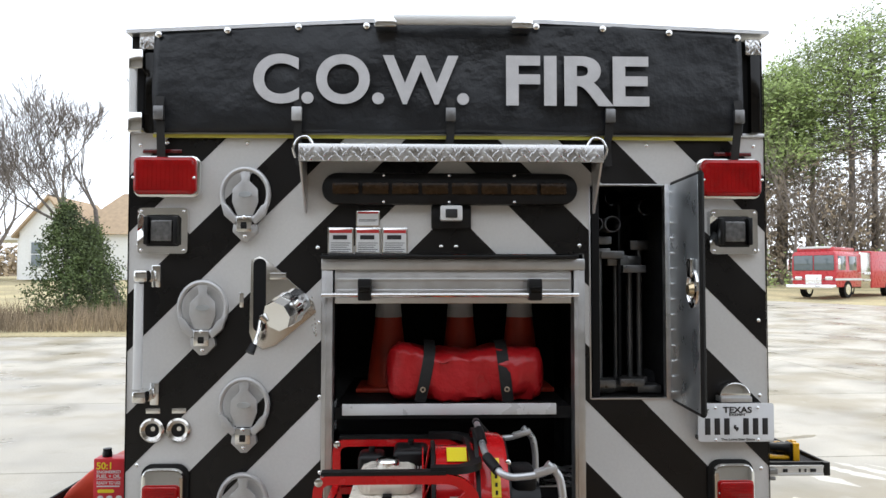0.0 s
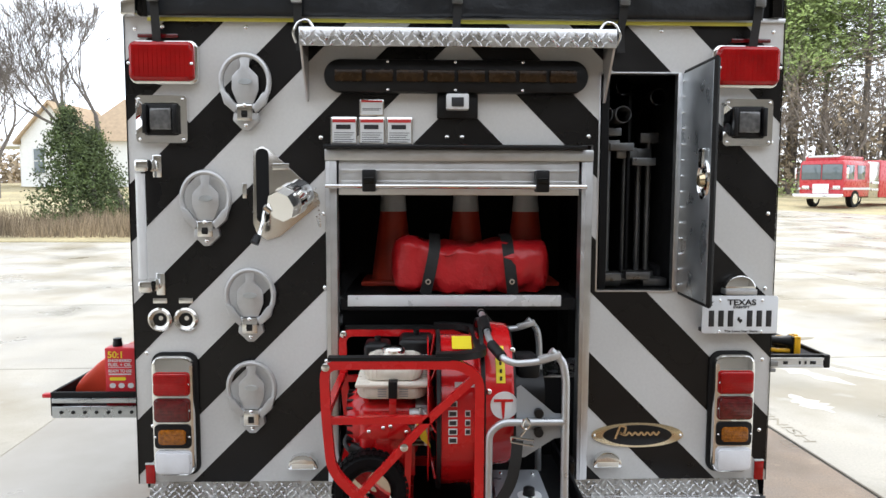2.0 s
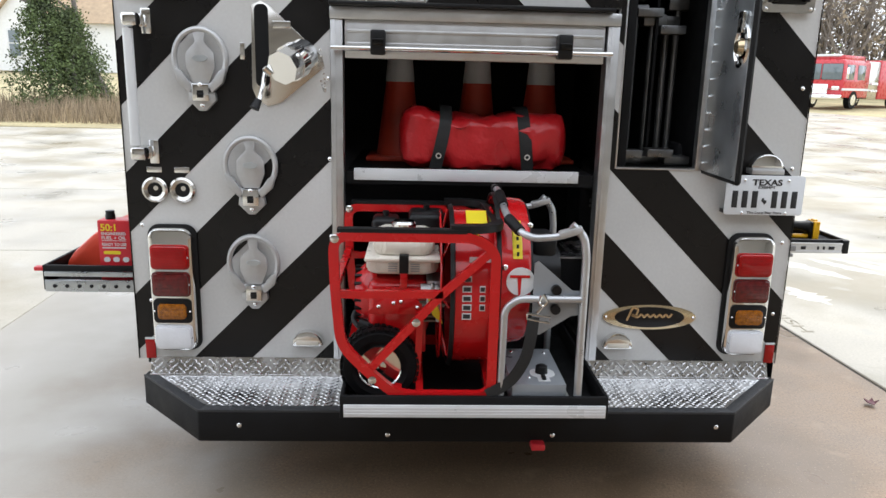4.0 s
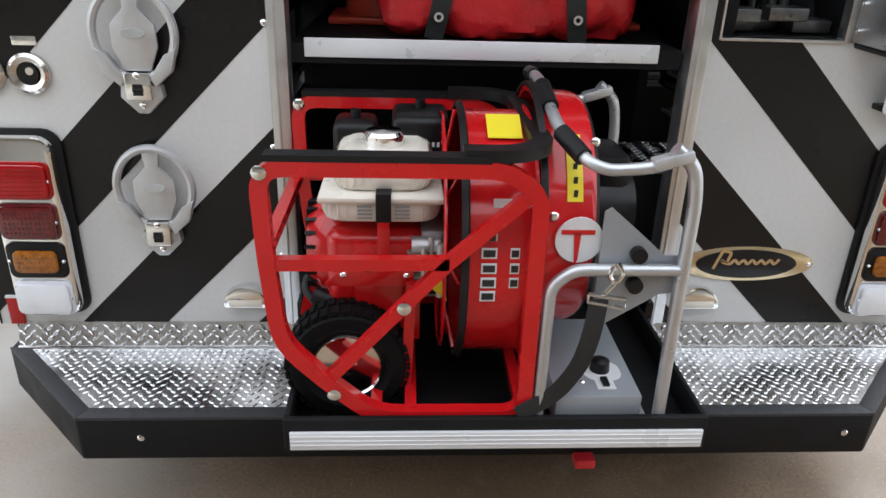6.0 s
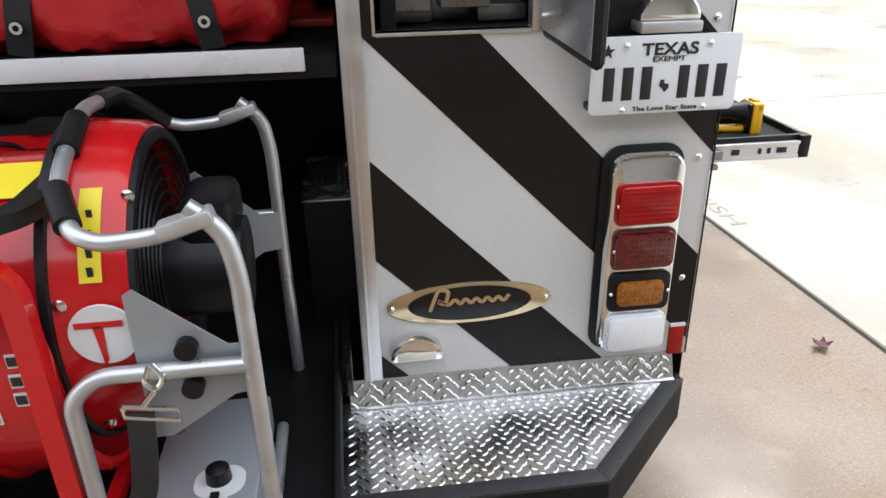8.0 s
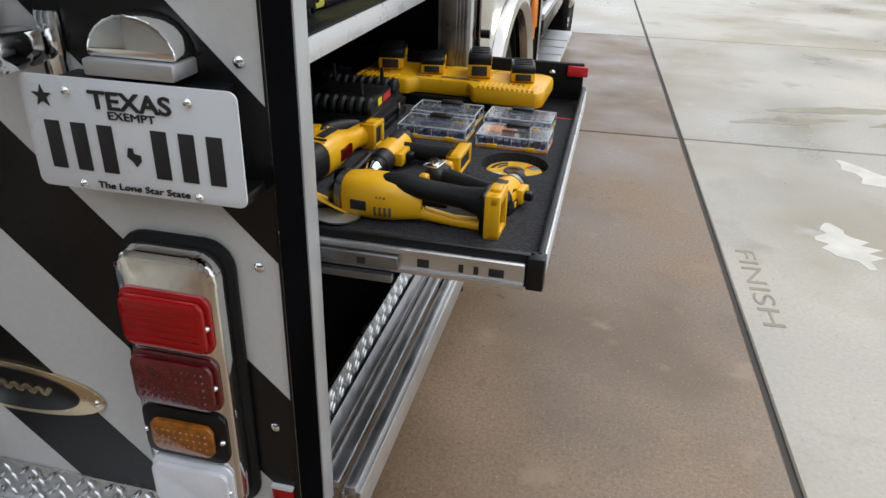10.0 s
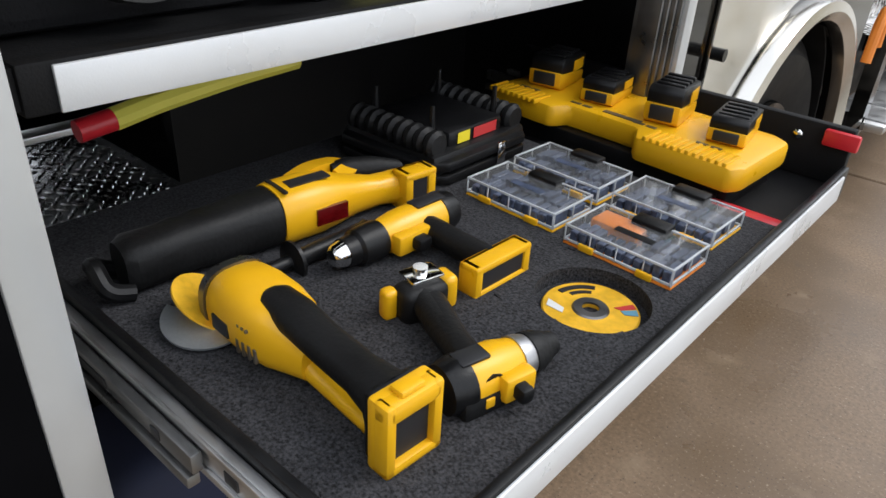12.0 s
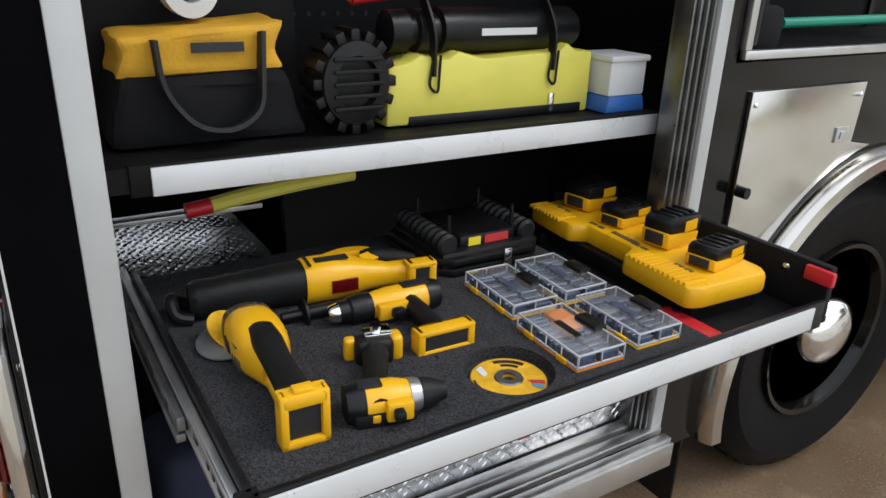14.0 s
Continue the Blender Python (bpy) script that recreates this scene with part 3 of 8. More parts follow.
    lathe(bm, [(0.72, 0.59), (1.24, 0.59), (1.24, 0.6), (0.72, 0.6)], "x", (0, yc, zc), 48, close=True)
    bmesh.ops.delete(bm, geom=[v for v in bm.verts if v.co.z < 0.35], context="VERTS")
    part("wheel_well", bm, BLACKIN, truck)
    bm = N()
    door = [(1.675, 0.86), (1.675, 1.3), (2.195, 1.3), (2.185, 1.145)] + [(yc - 0.67 / SHORT * math.cos(radians(a)), zc + 0.67 * math.sin(radians(a))) for a in range(78, 34, -6)]
    prism(bm, door, "x", 1.262, 1.272, 0.002)
    d = part("fuel_door", bm, STAINLESS, truck, "polished stainless fuel access door")
    bm = N()
    box(bm, 1.272, 1.276, 2.09, 2.15, 1.15, 1.19, 0.001)
    box(bm, 1.276, 1.28, 2.105, 2.125, 1.16, 1.18, 0.001)
    part("latch", bm, ALU, d)
    bm = N()
    rod(bm, (1.272, 1.685, 1.07), (1.3, 1.685, 1.07), 0.014)
    part("knob", bm, BLACKPLASTIC, d)
    rivets(d, [(1.272, 1.69, 1.27), (1.272, 1.69, 0.9), (1.272, 2.17, 1.27)], axis="x", out=1, r=0.006)
    bm = N()
    box(bm, 1.258, 1.276, 1.61, 3.0, 1.372, 1.392, 0.003)
    box(bm, 1.258, 1.276, 1.605, 1.63, 1.392, 2.1, 0.003)
    part("compartment_sill", bm, ALU, truck)
    bm = N()
    box(bm, 1.2, 1.262, 1.64, 1.67, 1.40, 1.52, 0.006)
    part("door_bumper", bm, BLACKPLASTIC, truck)
    # mud flap
    bm = N()
    box(bm, 0.8, 1.25, 1.68, 1.692, 0.12, 0.5, 0.004)
    part("mud_flap", bm, RUBBER, truck, "black rubber mud flap")
    # sill below the drawer
    bm = N()
    for x0, x1, z0, z1 in ((1.2, 1.232, 0.43, 0.455), (1.245, 1.275, 0.43, 0.45), (1.285, 1.31, 0.415, 0.44), (1.232, 1.245, 0.405, 0.43), (1.275, 1.285, 0.395, 0.42), (1.31, 1.32, 0.36, 0.43)):
        box(bm, x0, x1, 0.148, 1.54, z0, z1, 0.003)
    pieces("door_sill", bm, ALU, truck, "ribbed aluminium sill of the compartment")
    bm = N()
    m = Matrix.Translation((1.195, 0.15, 0.44)) @ pose(0, 0, 0, 90, 0, 90)
    treads(bm, 0, 1.3, 0.03, 0.085, 0.0, m=m)
    box(bm, 1.185, 1.195, 0.15, 1.45, 0.43, 0.53)
    part("tread_riser", bm, TREAD, truck, "tread plate riser under the drawer")
    bm = N()
    box(bm, 1.197, 1.215, 1.05, 1.09, 0.52, 0.54, 0.003)
    part("red_tab", bm, REDPLASTIC, truck)
    on_flank(set(truck.children) - before)


shell()


def wheel(name, at, flip=1):
    w = thing(name, "", "")
    w.parent = truck
    w.location = at
    bm = N()
    R = 0.5
    prof = [(-0.24, 0.3), (-0.25, 0.36), (-0.25, R - 0.06), (-0.22, R - 0.012), (-0.1, R), (0.0, R), (0.02, R - 0.012), (0.05, R - 0.06), (0.045, 0.38), (0.02, 0.30), (0.0, 0.285)]
    lathe(bm, [(a * flip, r) for a, r in prof], "x", seg=64)
    part("tyre", bm, TYRE, w, "black truck tyre")
    bm = N()
    for k in range(44):
        a = 2 * math.pi * k / 44
        box(bm, -0.06, 0.0, -0.016, 0.016, R - 0.02, R + 0.004, m=pose(0, 0, 0, degrees(a), 0, 0))
        box(bm, -0.2, -0.12, -0.018, 0.018, R - 0.02, R + 0.006, m=pose(0, 0, 0, degrees(a + 0.05), 0, 0))
    tagged(part("tread", bm, TYRE, w), kind="stuff")
    bm = N()
    prof = [(0.0, 0.3), (0.035, 0.295), (0.03, 0.28), (-0.02, 0.26), (-0.09, 0.24), (-0.1, 0.14), (-0.06, 0.12), (-0.05, 0.01)]
    lathe(bm, [(a * flip, r) for a, r in prof], "x", seg=48)
    part("rim", bm, BLACKPAINT, w, "black steel rim")
    bm = N()
    lathe(bm, [(a * flip, r) for a, r in [(-0.06, 0.12), (0.02, 0.118), (0.05, 0.1), (0.07, 0.06), (0.075, 0.01)]], "x", seg=32)
    part("hub_cap", bm, CHROME, w, "chrome hub cap")
    bm = N()
    for k in range(10):
        a = 2 * math.pi * k / 10
        rod(bm, (-0.09 * flip, 0.185 * math.cos(a), 0.185 * math.sin(a)), (-0.045 * flip, 0.185 * math.cos(a), 0.185 * math.sin(a)), 0.014, seg=8)
    pieces("wheel_nut", bm, GALVDARK, w)
    return w


degrees = math.degrees
wheel("rear_wheel", (1.2, 2.155, 0.49))
wheel("rear_wheel", (-1.2, 2.155, 0.49), -1)


# ---- tailboard ----
def tailboard():
    t = thing("tailboard", "", "")
    t.parent = truck
    out = [(-1.275, 0.02), (-1.275, -0.03), (-0.975, -0.345), (0.97, -0.345), (1.272, -0.03), (1.272, 0.02)]
    bm = N()
    prism(bm, out, "z", 0.30, 0.418, 0.006)
    part("bumper", bm, BLACKIN, t, "black bumper below the tailboard")
    bm = N()
    inn = [(-1.235, 0.0), (-1.215, -0.035), (-0.957, -0.305), (0.952, -0.305), (1.212, -0.035), (1.232, 0.0)]
    for a, b, c, d in zip(out[1:], out[2:5], inn[1:], inn[2:]):
        prism(bm, [a, b, d, c], "z", 0.414, 0.424, 0.002)
    part("grit_edge", bm, GRIT, t, "black grit coated edge")

    def inside(x, y):
        if -0.46 < x < 0.44:
            return False
        return y > -0.298 and abs(x) < 1.205 and (abs(x) - 0.95) * 0.27 + (y + 0.30) * -0.258 < 0
    bm = N()
    prism(bm, inn, "z", 0.414, 0.4205)
    treads(bm, -1.2, 1.2, -0.296, -0.035, 0.4205, inside)
    tagged(part("tread_plate", bm, TREAD, t, "bright aluminium tread plate"), kind="stuff")
    for x0, x1 in ((-1.25, -0.47), (0.45, 1.245)):
        bm = N()
        prism(bm, [(-0.002, 0.418), (-0.03, 0.418), (-0.024, 0.43), (-0.004, 0.487), (-0.002, 0.487)], "x", x0, x1)
        m = Matrix.Translation((x0, -0.03, 0.424)) @ pose(0, 0, 0, 72, 0, 0)
        treads(bm, 0.01, x1 - x0 - 0.01, 0.008, 0.06, 0.0, m=m)
        rod(bm, (x0, -0.03, 0.42), (x1, -0.03, 0.42), 0.007, seg=8)
        part("kick_strip", bm, TREAD, t)
    rivets(t, [(-0.83, -0.345, 0.365), (0.905, -0.345, 0.365), (-0.3, -0.345, 0.33), (0.3, -0.345, 0.33)], r=0.009)
    bm = N()
    box(bm, 0.22, 0.27, -0.38, -0.33, 0.285, 0.31, 0.004)
    part("red_tab", bm, REDPLASTIC, t)
    for s in (-1, 1):
        bm = N()
        box(bm, min(s * 1.23, s * 1.268), max(s * 1.23, s * 1.268), -0.008, 0.0, 0.482, 0.562, 0.002)
        part("red_reflector", bm, REDLENS, truck, "red reflector strip")
        bm = N()
        box(bm, min(s * 1.23, s * 1.268), max(s * 1.23, s * 1.268), -0.0095, 0.0, 0.562, 0.568)
        part("white_line", bm, OFFWHITE, truck)


tailboard()


# ---- lamps, handles and fittings on the rear panel ----
def lamp_cluster(x0, x1):
    c = thing("tail_lamp", "", "")
    c.parent = truck
    cx, w = (x0 + x1) / 2, x1 - x0
    bm = N()
    prism(bm, moved(rounded(w + 0.02, 0.507, 0.045), cx, 0.773), "y", -0.012, -0.0015, 0.003)
    part("gasket", bm, RUBBER, c)
    bm = N()
    prism(bm, moved(rounded(w, 0.486, 0.04), cx, 0.773), "y", -0.05, -0.012, 0.012)
    part("bezel", bm, CHROME, c, "chrome bezel")
    for i, (mt, lab) in enumerate(((REDLENS, "red brake lens"), (DARKREDLENS, "dark red lens with small dots"), (AMBERLENS, "amber arrow lens"), (WHITELENS, "white reversing lens"))):
        z = 0.908 - i * 0.1065
        bm = N()
        prism(bm, moved(rounded(w * 0.88, 0.098, 0.018), cx, z), "y", -0.058, -0.05, 0.003)
        h = part("lens_frame", bm, BLACKPLASTIC if i == 2 else mt, c)
        bm = N()
        sz = (w * 0.82, 0.086) if i != 2 else (w * 0.66, 0.062)
        prism(bm, moved(rounded(sz[0], sz[1], 0.016), cx, z), "y", -0.07, -0.058, 0.005)
        if i in (1, 2):
            for a in range(-5, 6):
                for b in range(-2, 3):
                    px, pz = cx + a * 0.0105, z + b * 0.013
                    if abs(a * 0.0105) < sz[0] / 2 - 0.008 and abs(b * 0.013) < sz[1] / 2 - 0.006:
                        rod(bm, (px, -0.069, pz), (px, -0.0725, pz), 0.0035, 0.002, seg=6)
        if i == 0:
            for b in range(-3, 4):
                box(bm, cx - sz[0] / 2 + 0.01, cx + sz[0] / 2 - 0.01, -0.0725, -0.069, z + b * 0.011 - 0.001, z + b * 0.011 + 0.001)
        part("lens", bm, mt, h, lab)
        rivets(c, [(cx - w * 0.4, -0.0585, z), (cx + w * 0.4, -0.0585, z)], r=0.005, name="screw")


lamp_cluster(-1.22, -1.054)
lamp_cluster(1.034, 1.2)


def top_lamp(cx):
    c = thing("warning_lamp", "", "")
    c.parent = truck
    bm = N()
    prism(bm, moved(rounded(0.262, 0.166, 0.03), cx, 2.16), "y", -0.035, -0.0015, 0.008)
    part("bezel", bm, CHROME, c, "chrome bezel")
    bm = N()
    prism(bm, moved(rounded(0.245, 0.148, 0.026), cx, 2.16), "y", -0.07, -0.035, 0.014)
    for b in range(-4, 5):
        for a in range(-6, 7):
            box(bm, cx + a * 0.017 - 0.006, cx + a * 0.017 + 0.006, -0.0725, -0.069, 2.16 + b * 0.0135 - 0.0045, 2.16 + b * 0.0135 + 0.0045)
    part("lens", bm, REDLENS, c, "large red ribbed lens", smooth=False)
    rivets(c, [(cx - 0.118, -0.071, 2.15), (cx + 0.118, -0.071, 2.15)], r=0.006, name="screw")
    bm = N()
    box(bm, cx - (0.05 if cx > 0 else 0.105), cx + (0.105 if cx > 0 else 0.05), -0.012, -0.0015, 2.256, 2.272, 0.003)
    part("red_marker", bm, DARKREDLENS, c)


top_lamp(-1.138)
top_lamp(1.117)


def work_light(cx):
    c = thing("work_light", "", "")
    c.parent = truck
    z = 1.945
    bm = N()
    o, i = rounded(0.196, 0.182, 0.016), rounded(0.136, 0.125, 0.012)
    for a, b, p, q in zip(o, o[1:] + o[:1], i, i[1:] + i[:1]):
        prism(bm, moved([a, b, q, p], cx, z), "y", -0.028, -0.0015)
    bmesh.ops.remove_doubles(bm, verts=bm.verts[:], dist=1e-5)
    part("bezel", bm, CHROME, c, "square chrome bezel")
    bm = N()
    box(bm, cx - 0.064, cx + 0.064, -0.03, -0.002, z - 0.06, z + 0.06, 0.004)
    part("housing", bm, BLACKPLASTIC, c, "black lamp housing")
    bm = N()
    box(bm, cx - 0.066, cx - 0.05, -0.055, -0.02, z - 0.055, z + 0.055, 0.003)
    box(bm, cx + 0.05, cx + 0.066, -0.055, -0.02, z - 0.055, z + 0.055, 0.003)
    pieces("side_bracket", bm, BLACKPLASTIC, c)
    bm = N()
    box(bm, cx - 0.042, cx + 0.042, -0.045, -0.03, z - 0.042, z + 0.042, 0.006)
    part("lens", bm, SMOKELENS, c)
    rivets(c, [(cx + sx * 0.083, -0.028, z + sz * 0.077) for sx in (-1, 1) for sz in (-1, 1)], r=0.006, name="screw")


work_light(-1.154)
work_light(1.137)


def fold_ring(x, z, first=[]):
    """A cast folding step loop on its latch."""
    if first:
        ob = copy_thing(first[0], Matrix.Translation((x, 0, z)))
        return ob
    c = thing("folding_step", "", "")
    c.parent = truck
    c.location = (x, 0, z)
    bm = N()
    pts = [(0.092 * math.cos(a), -0.03, 0.102 * math.sin(a)) for a in [2 * math.pi * k / 44 for k in range(44)]]
    tube(bm, pts, 0.0105, 8, closed=True)
    part("loop", bm, CASTALU, c, "cast silver grab loop")
    bm = N()
    pl = [(-0.022, 0.098), (0.022, 0.098), (0.016, 0.055), (0.05, 0.02), (0.052, -0.03), (0.03, -0.085), (-0.03, -0.085), (-0.052, -0.03), (-0.05, 0.02), (-0.016, 0.055)]
    prism(bm, pl, "y", -0.034, -0.024, 0.003)
    p = part("web", bm, CASTALU, c)
    bm = N()
    lathe(bm, [(-0.037, 0.0005), (-0.037, 0.026), (-0.034, 0.028)], "y", (0, 0, 0), 20)
    for v in bm.verts:
        v.co.z = v.co.z * 0.42
    part("badge", bm, GALV, p)
    for s in (-1, 1):
        bm = N()
        prism(bm, [(s * 0.095, -0.03), (s * 0.066, -0.045), (s * 0.028, -0.1), (s * 0.04, -0.12), (s * 0.08, -0.085)], "y", -0.045, -0.02, 0.003)
        part("arm", bm, CASTALU, c)
    bm = N()
    box(bm, -0.03, 0.03, -0.05, -0.0015, -0.15, -0.088, 0.004)
    part("latch", bm, CHROME, c, "bright spring latch")
    bm = N()
    prism(bm, [(-0.046, -0.118), (0.046, -0.118), (0.05, -0.148), (0.012, -0.186), (-0.012, -0.186), (-0.05, -0.148)], "y", -0.03, -0.0015, 0.003)
    part("base", bm, CASTALU, c)
    bm = N()
    rod(bm, (-0.012, -0.05, -0.125), (0.012, -0.05, -0.125), 0.005)
    box(bm, -0.011, 0.011, -0.054, -0.05, -0.138, -0.112)
    part("pin", bm, BLACKPLASTIC, c)
    rivets(c, [(0, -0.03, -0.166), (0, -0.05, -0.092)], r=0.008, name="bolt")
    first.append(c)
    return c


for x, z in ((-0.83, 2.09), (-0.992, 1.64), (-0.827, 1.258), (-0.828, 0.885)):
    fold_ring(x, z)


def grab_rail(x, z0, z1, name="grab_rail"):
    c = thing(name, "", "")
    c.parent = truck
    bm = N()
    rod(bm, (x - 0.03, -0.075, z0 + 0.03), (x - 0.03, -0.075, z1 - 0.03), 0.0175, seg=20)
    part("rail", bm, OFFWHITE, c, "ribbed white grab rail")
    for z in (z0, z1):
        bm = N()
        box(bm, x - 0.006, x + 0.03, -0.012, -0.0015, z - 0.045, z + 0.045, 0.005)
        box(bm, x - 0.045, x + 0.01, -0.1, -0.012, z - 0.025, z + 0.025, 0.012)
        part("rail_bracket", bm, CHROME, c, "chrome rail bracket")


grab_rail(-1.195, 1.3, 1.765)
grab_rail(0.968, 1.285, 1.78)
# a short one higher up the corner, outside the cover
bm = N()
rod(bm, (-1.27, -0.05, 2.36), (-1.27, -0.05, 2.66), 0.016)
part("upper_rail", bm, OFFWHITE, truck)
for z in (2.37, 2.62):
    bm = N()
    box(bm, -1.285, -1.225, -0.07, 0.0, z - 0.04, z + 0.04, 0.008)
    part("rail_bracket", bm, CHROME, truck)
bm = N()
box(bm, -1.24, -1.2, -0.02, 0.0, 2.335, 2.66, 0.003)
box(bm, 1.215, 1.255, -0.03, 0.0, 2.35, 2.67, 0.003)
pieces("corner_channel", bm, BLACKPAINT, truck)
for s in (-1, 1):
    bm = N()
    box(bm, s * 1.225 - 0.03, s * 1.225 + 0.03, -0.03, 0.0, 2.67, 2.735, 0.004)
    m = Matrix.Translation((s * 1.225 - 0.03, -0.03, 2.67)) @ pose(0, 0, 0, 90, 0, 0)
    treads(bm, 0.01, 0.06, 0.01, 0.06, 0, m=m, pitch=0.024)
    part("corner_cap", bm, TREAD, truck)
# handle across the top edge
bm = N()
rod(bm, (-0.24, -0.11, 2.772), (0.24, -0.11, 2.774), 0.02)
part("top_rail", bm, OFFWHITE, truck, "white rail along the roof edge")
for x in (-0.27, 0.265):
    bm = N()
    box(bm, x - 0.045, x + 0.045, -0.13, -0.05, 2.735, 2.782, 0.012)
    part("rail_bracket", bm, CHROME, truck)


def valve():
    c = thing("discharge_valve", "", "")
    c.parent = truck
    bm = N()
    pl = [(-0.81, 1.83), (-0.775, 1.845), (-0.745, 1.83), (-0.69, 1.78), (-0.56, 1.66), (-0.55, 1.62), (-0.71, 1.49), (-0.76, 1.475), (-0.8, 1.5), (-0.815, 1.54)]
    prism(bm, pl, "y", -0.006, -0.0015, 0.001)
    part("face_plate", bm, STAINLESS, c, "polished face plate")
    bm = N()
    prism(bm, moved(rounded(0.05, 0.29, 0.022), -0.775, 1.69), "y", -0.0085, -0.006)
    part("slot", bm, BLACKIN, c)
    bm = N()
    tube(bm, [(-0.765, -0.02, 1.6), (-0.765, -0.06, 1.55), (-0.775, -0.085, 1.5)], 0.009)
    part("lever", bm, CHROME, c)
    bm = N()
    rod(bm, (-0.778, -0.085, 1.5), (-0.79, -0.1, 1.47), 0.014, 0.018)
    part("lever_knob", bm, BLACKPLASTIC, c)
    bm = N()
    ax = Vector((-0.35, -0.8, -0.3)).normalized()
    p = Vector((-0.625, -0.01, 1.66))
    rod(bm, p, p + ax * 0.07, 0.06, 0.058, 24)
    rod(bm, p + ax * 0.06, p + ax * 0.1, 0.066, 0.064, 24)
    part("elbow", bm, CHROME, c, "chrome outlet")
    bm = N()
    rod(bm, p + ax * 0.1, p + ax * 0.15, 0.064, 0.06, 8)
    for k in range(2):
        q = p + ax * 0.12 + Vector((0.055 * (1 - 2 * k), 0, 0.03 * (1 - 2 * k)))
        rod(bm, q, q + Vector((0.02 * (1 - 2 * k), -0.01, 0.02)), 0.012, seg=8)
    part("outlet_cap", bm, CHROME, c, "chrome outlet cap")
    bm = N()
    for k in range(16):
        a = k / 15
        q = Vector((-0.56 + 0.02 * math.sin(a * 3), -0.05 - 0.03 * math.sin(a * 3.1), 1.68 - 0.16 * math.sin(a * 2.2) + 0.02 * a))
        bmesh.ops.create_icosphere(bm, subdivisions=1, radius=0.005, matrix=Matrix.Translation(q))
    part("bead_chain", bm, CHROME, c)
    bm = N()
    box(bm, -0.735, -0.67, -0.01, -0.006, 1.752, 1.778, 0.002)
    box(bm, -0.855, -0.838, -0.006, -0.0015, 1.64, 1.70, 0.002)
    pieces("name_tag", bm, CHROME, c)


valve()
for x in (-1.19, -1.088):
    c = thing("inlet_port", "", "")
    c.parent = truck
    bm = N()
    lathe(bm, [(-0.0015, 0.049), (-0.012, 0.048), (-0.018, 0.04), (-0.012, 0.027), (-0.002, 0.024)], "y", (x, 0, 1.158), 28)
    part("flange", bm, STAINLESS, c, "round steel flange")
    bm = N()
    rod(bm, (x, -0.003, 1.158), (x, -0.0145, 1.158), 0.025)
    part("socket", bm, RUBBER, c)
    bm = N()
    rod(bm, (x + 0.006, -0.01, 1.165), (x + 0.006, -0.018, 1.165), 0.012, 0.009)
    part("plug", bm, CHROME, c)
    rivets(c, [(x + 0.04 * math.cos(a), -0.014, 1.158 + 0.04 * math.sin(a)) for a in (0.5, 2.6, 4.7)], r=0.004, name="screw")
    bm = N()
    box(bm, x - 0.028, x + 0.028, -0.004, -0.0015, 1.222, 1.243, 0.001)
    part("name_tag", bm, CHROME, c)
for x in (-0.628, 0.61):
    c = thing("step_light", "", "")
    c.parent = truck
    bm = N()
    half = [(0.06 * math.cos(radians(a)), 0.05 * math.sin(radians(a))) for a in range(0, 181, 15)]
    prism(bm, moved(half + [(-0.06, -0.012), (0.06, -0.012)], x, 0.56), "y", -0.04, -0.0015, 0.008)
    part("hood", bm, CHROME, c, "chrome hood")
    bm = N()
    box(bm, x - 0.045, x + 0.045, -0.042, -0.03, 0.552, 0.574, 0.004)
    part("lens", bm, CREAM, c)
bm = N()
prism(bm, [(0.19 * math.cos(radians(a)) + 0.738, 0.052 * math.sin(radians(a)) + 0.674) for a in range(0, 360, 8)], "y", -0.006, -0.0015, 0.001)
ov = part("oval_badge", bm, GOLD, truck, "oval champagne badge with black centre")
bm = N()
prism(bm, [(0.142 * math.cos(radians(a)) + 0.738, 0.043 * math.sin(radians(a)) + 0.674) for a in range(0, 360, 8)], "y", -0.0085, -0.006, 0.0005)
part("black_oval", bm, BLACKFILM, ov)
bm = N()
tube(bm, smooth_path([(0.645, -0.0095, 0.66), (0.665, -0.0095, 0.715), (0.69, -0.0095, 0.71), (0.68, -0.0095, 0.674), (0.66, -0.0095, 0.688)] + [(0.69 + 0.0125 * k, -0.0095, 0.69 if k % 2 else 0.672) for k in range(12)], 0.01), 0.004, flat=(0.0045, 0.001))
part("script_mark", bm, GOLD, ov)
rivets(ov, [(0.56, -0.006, 0.674), (0.916, -0.006, 0.674)], r=0.006)


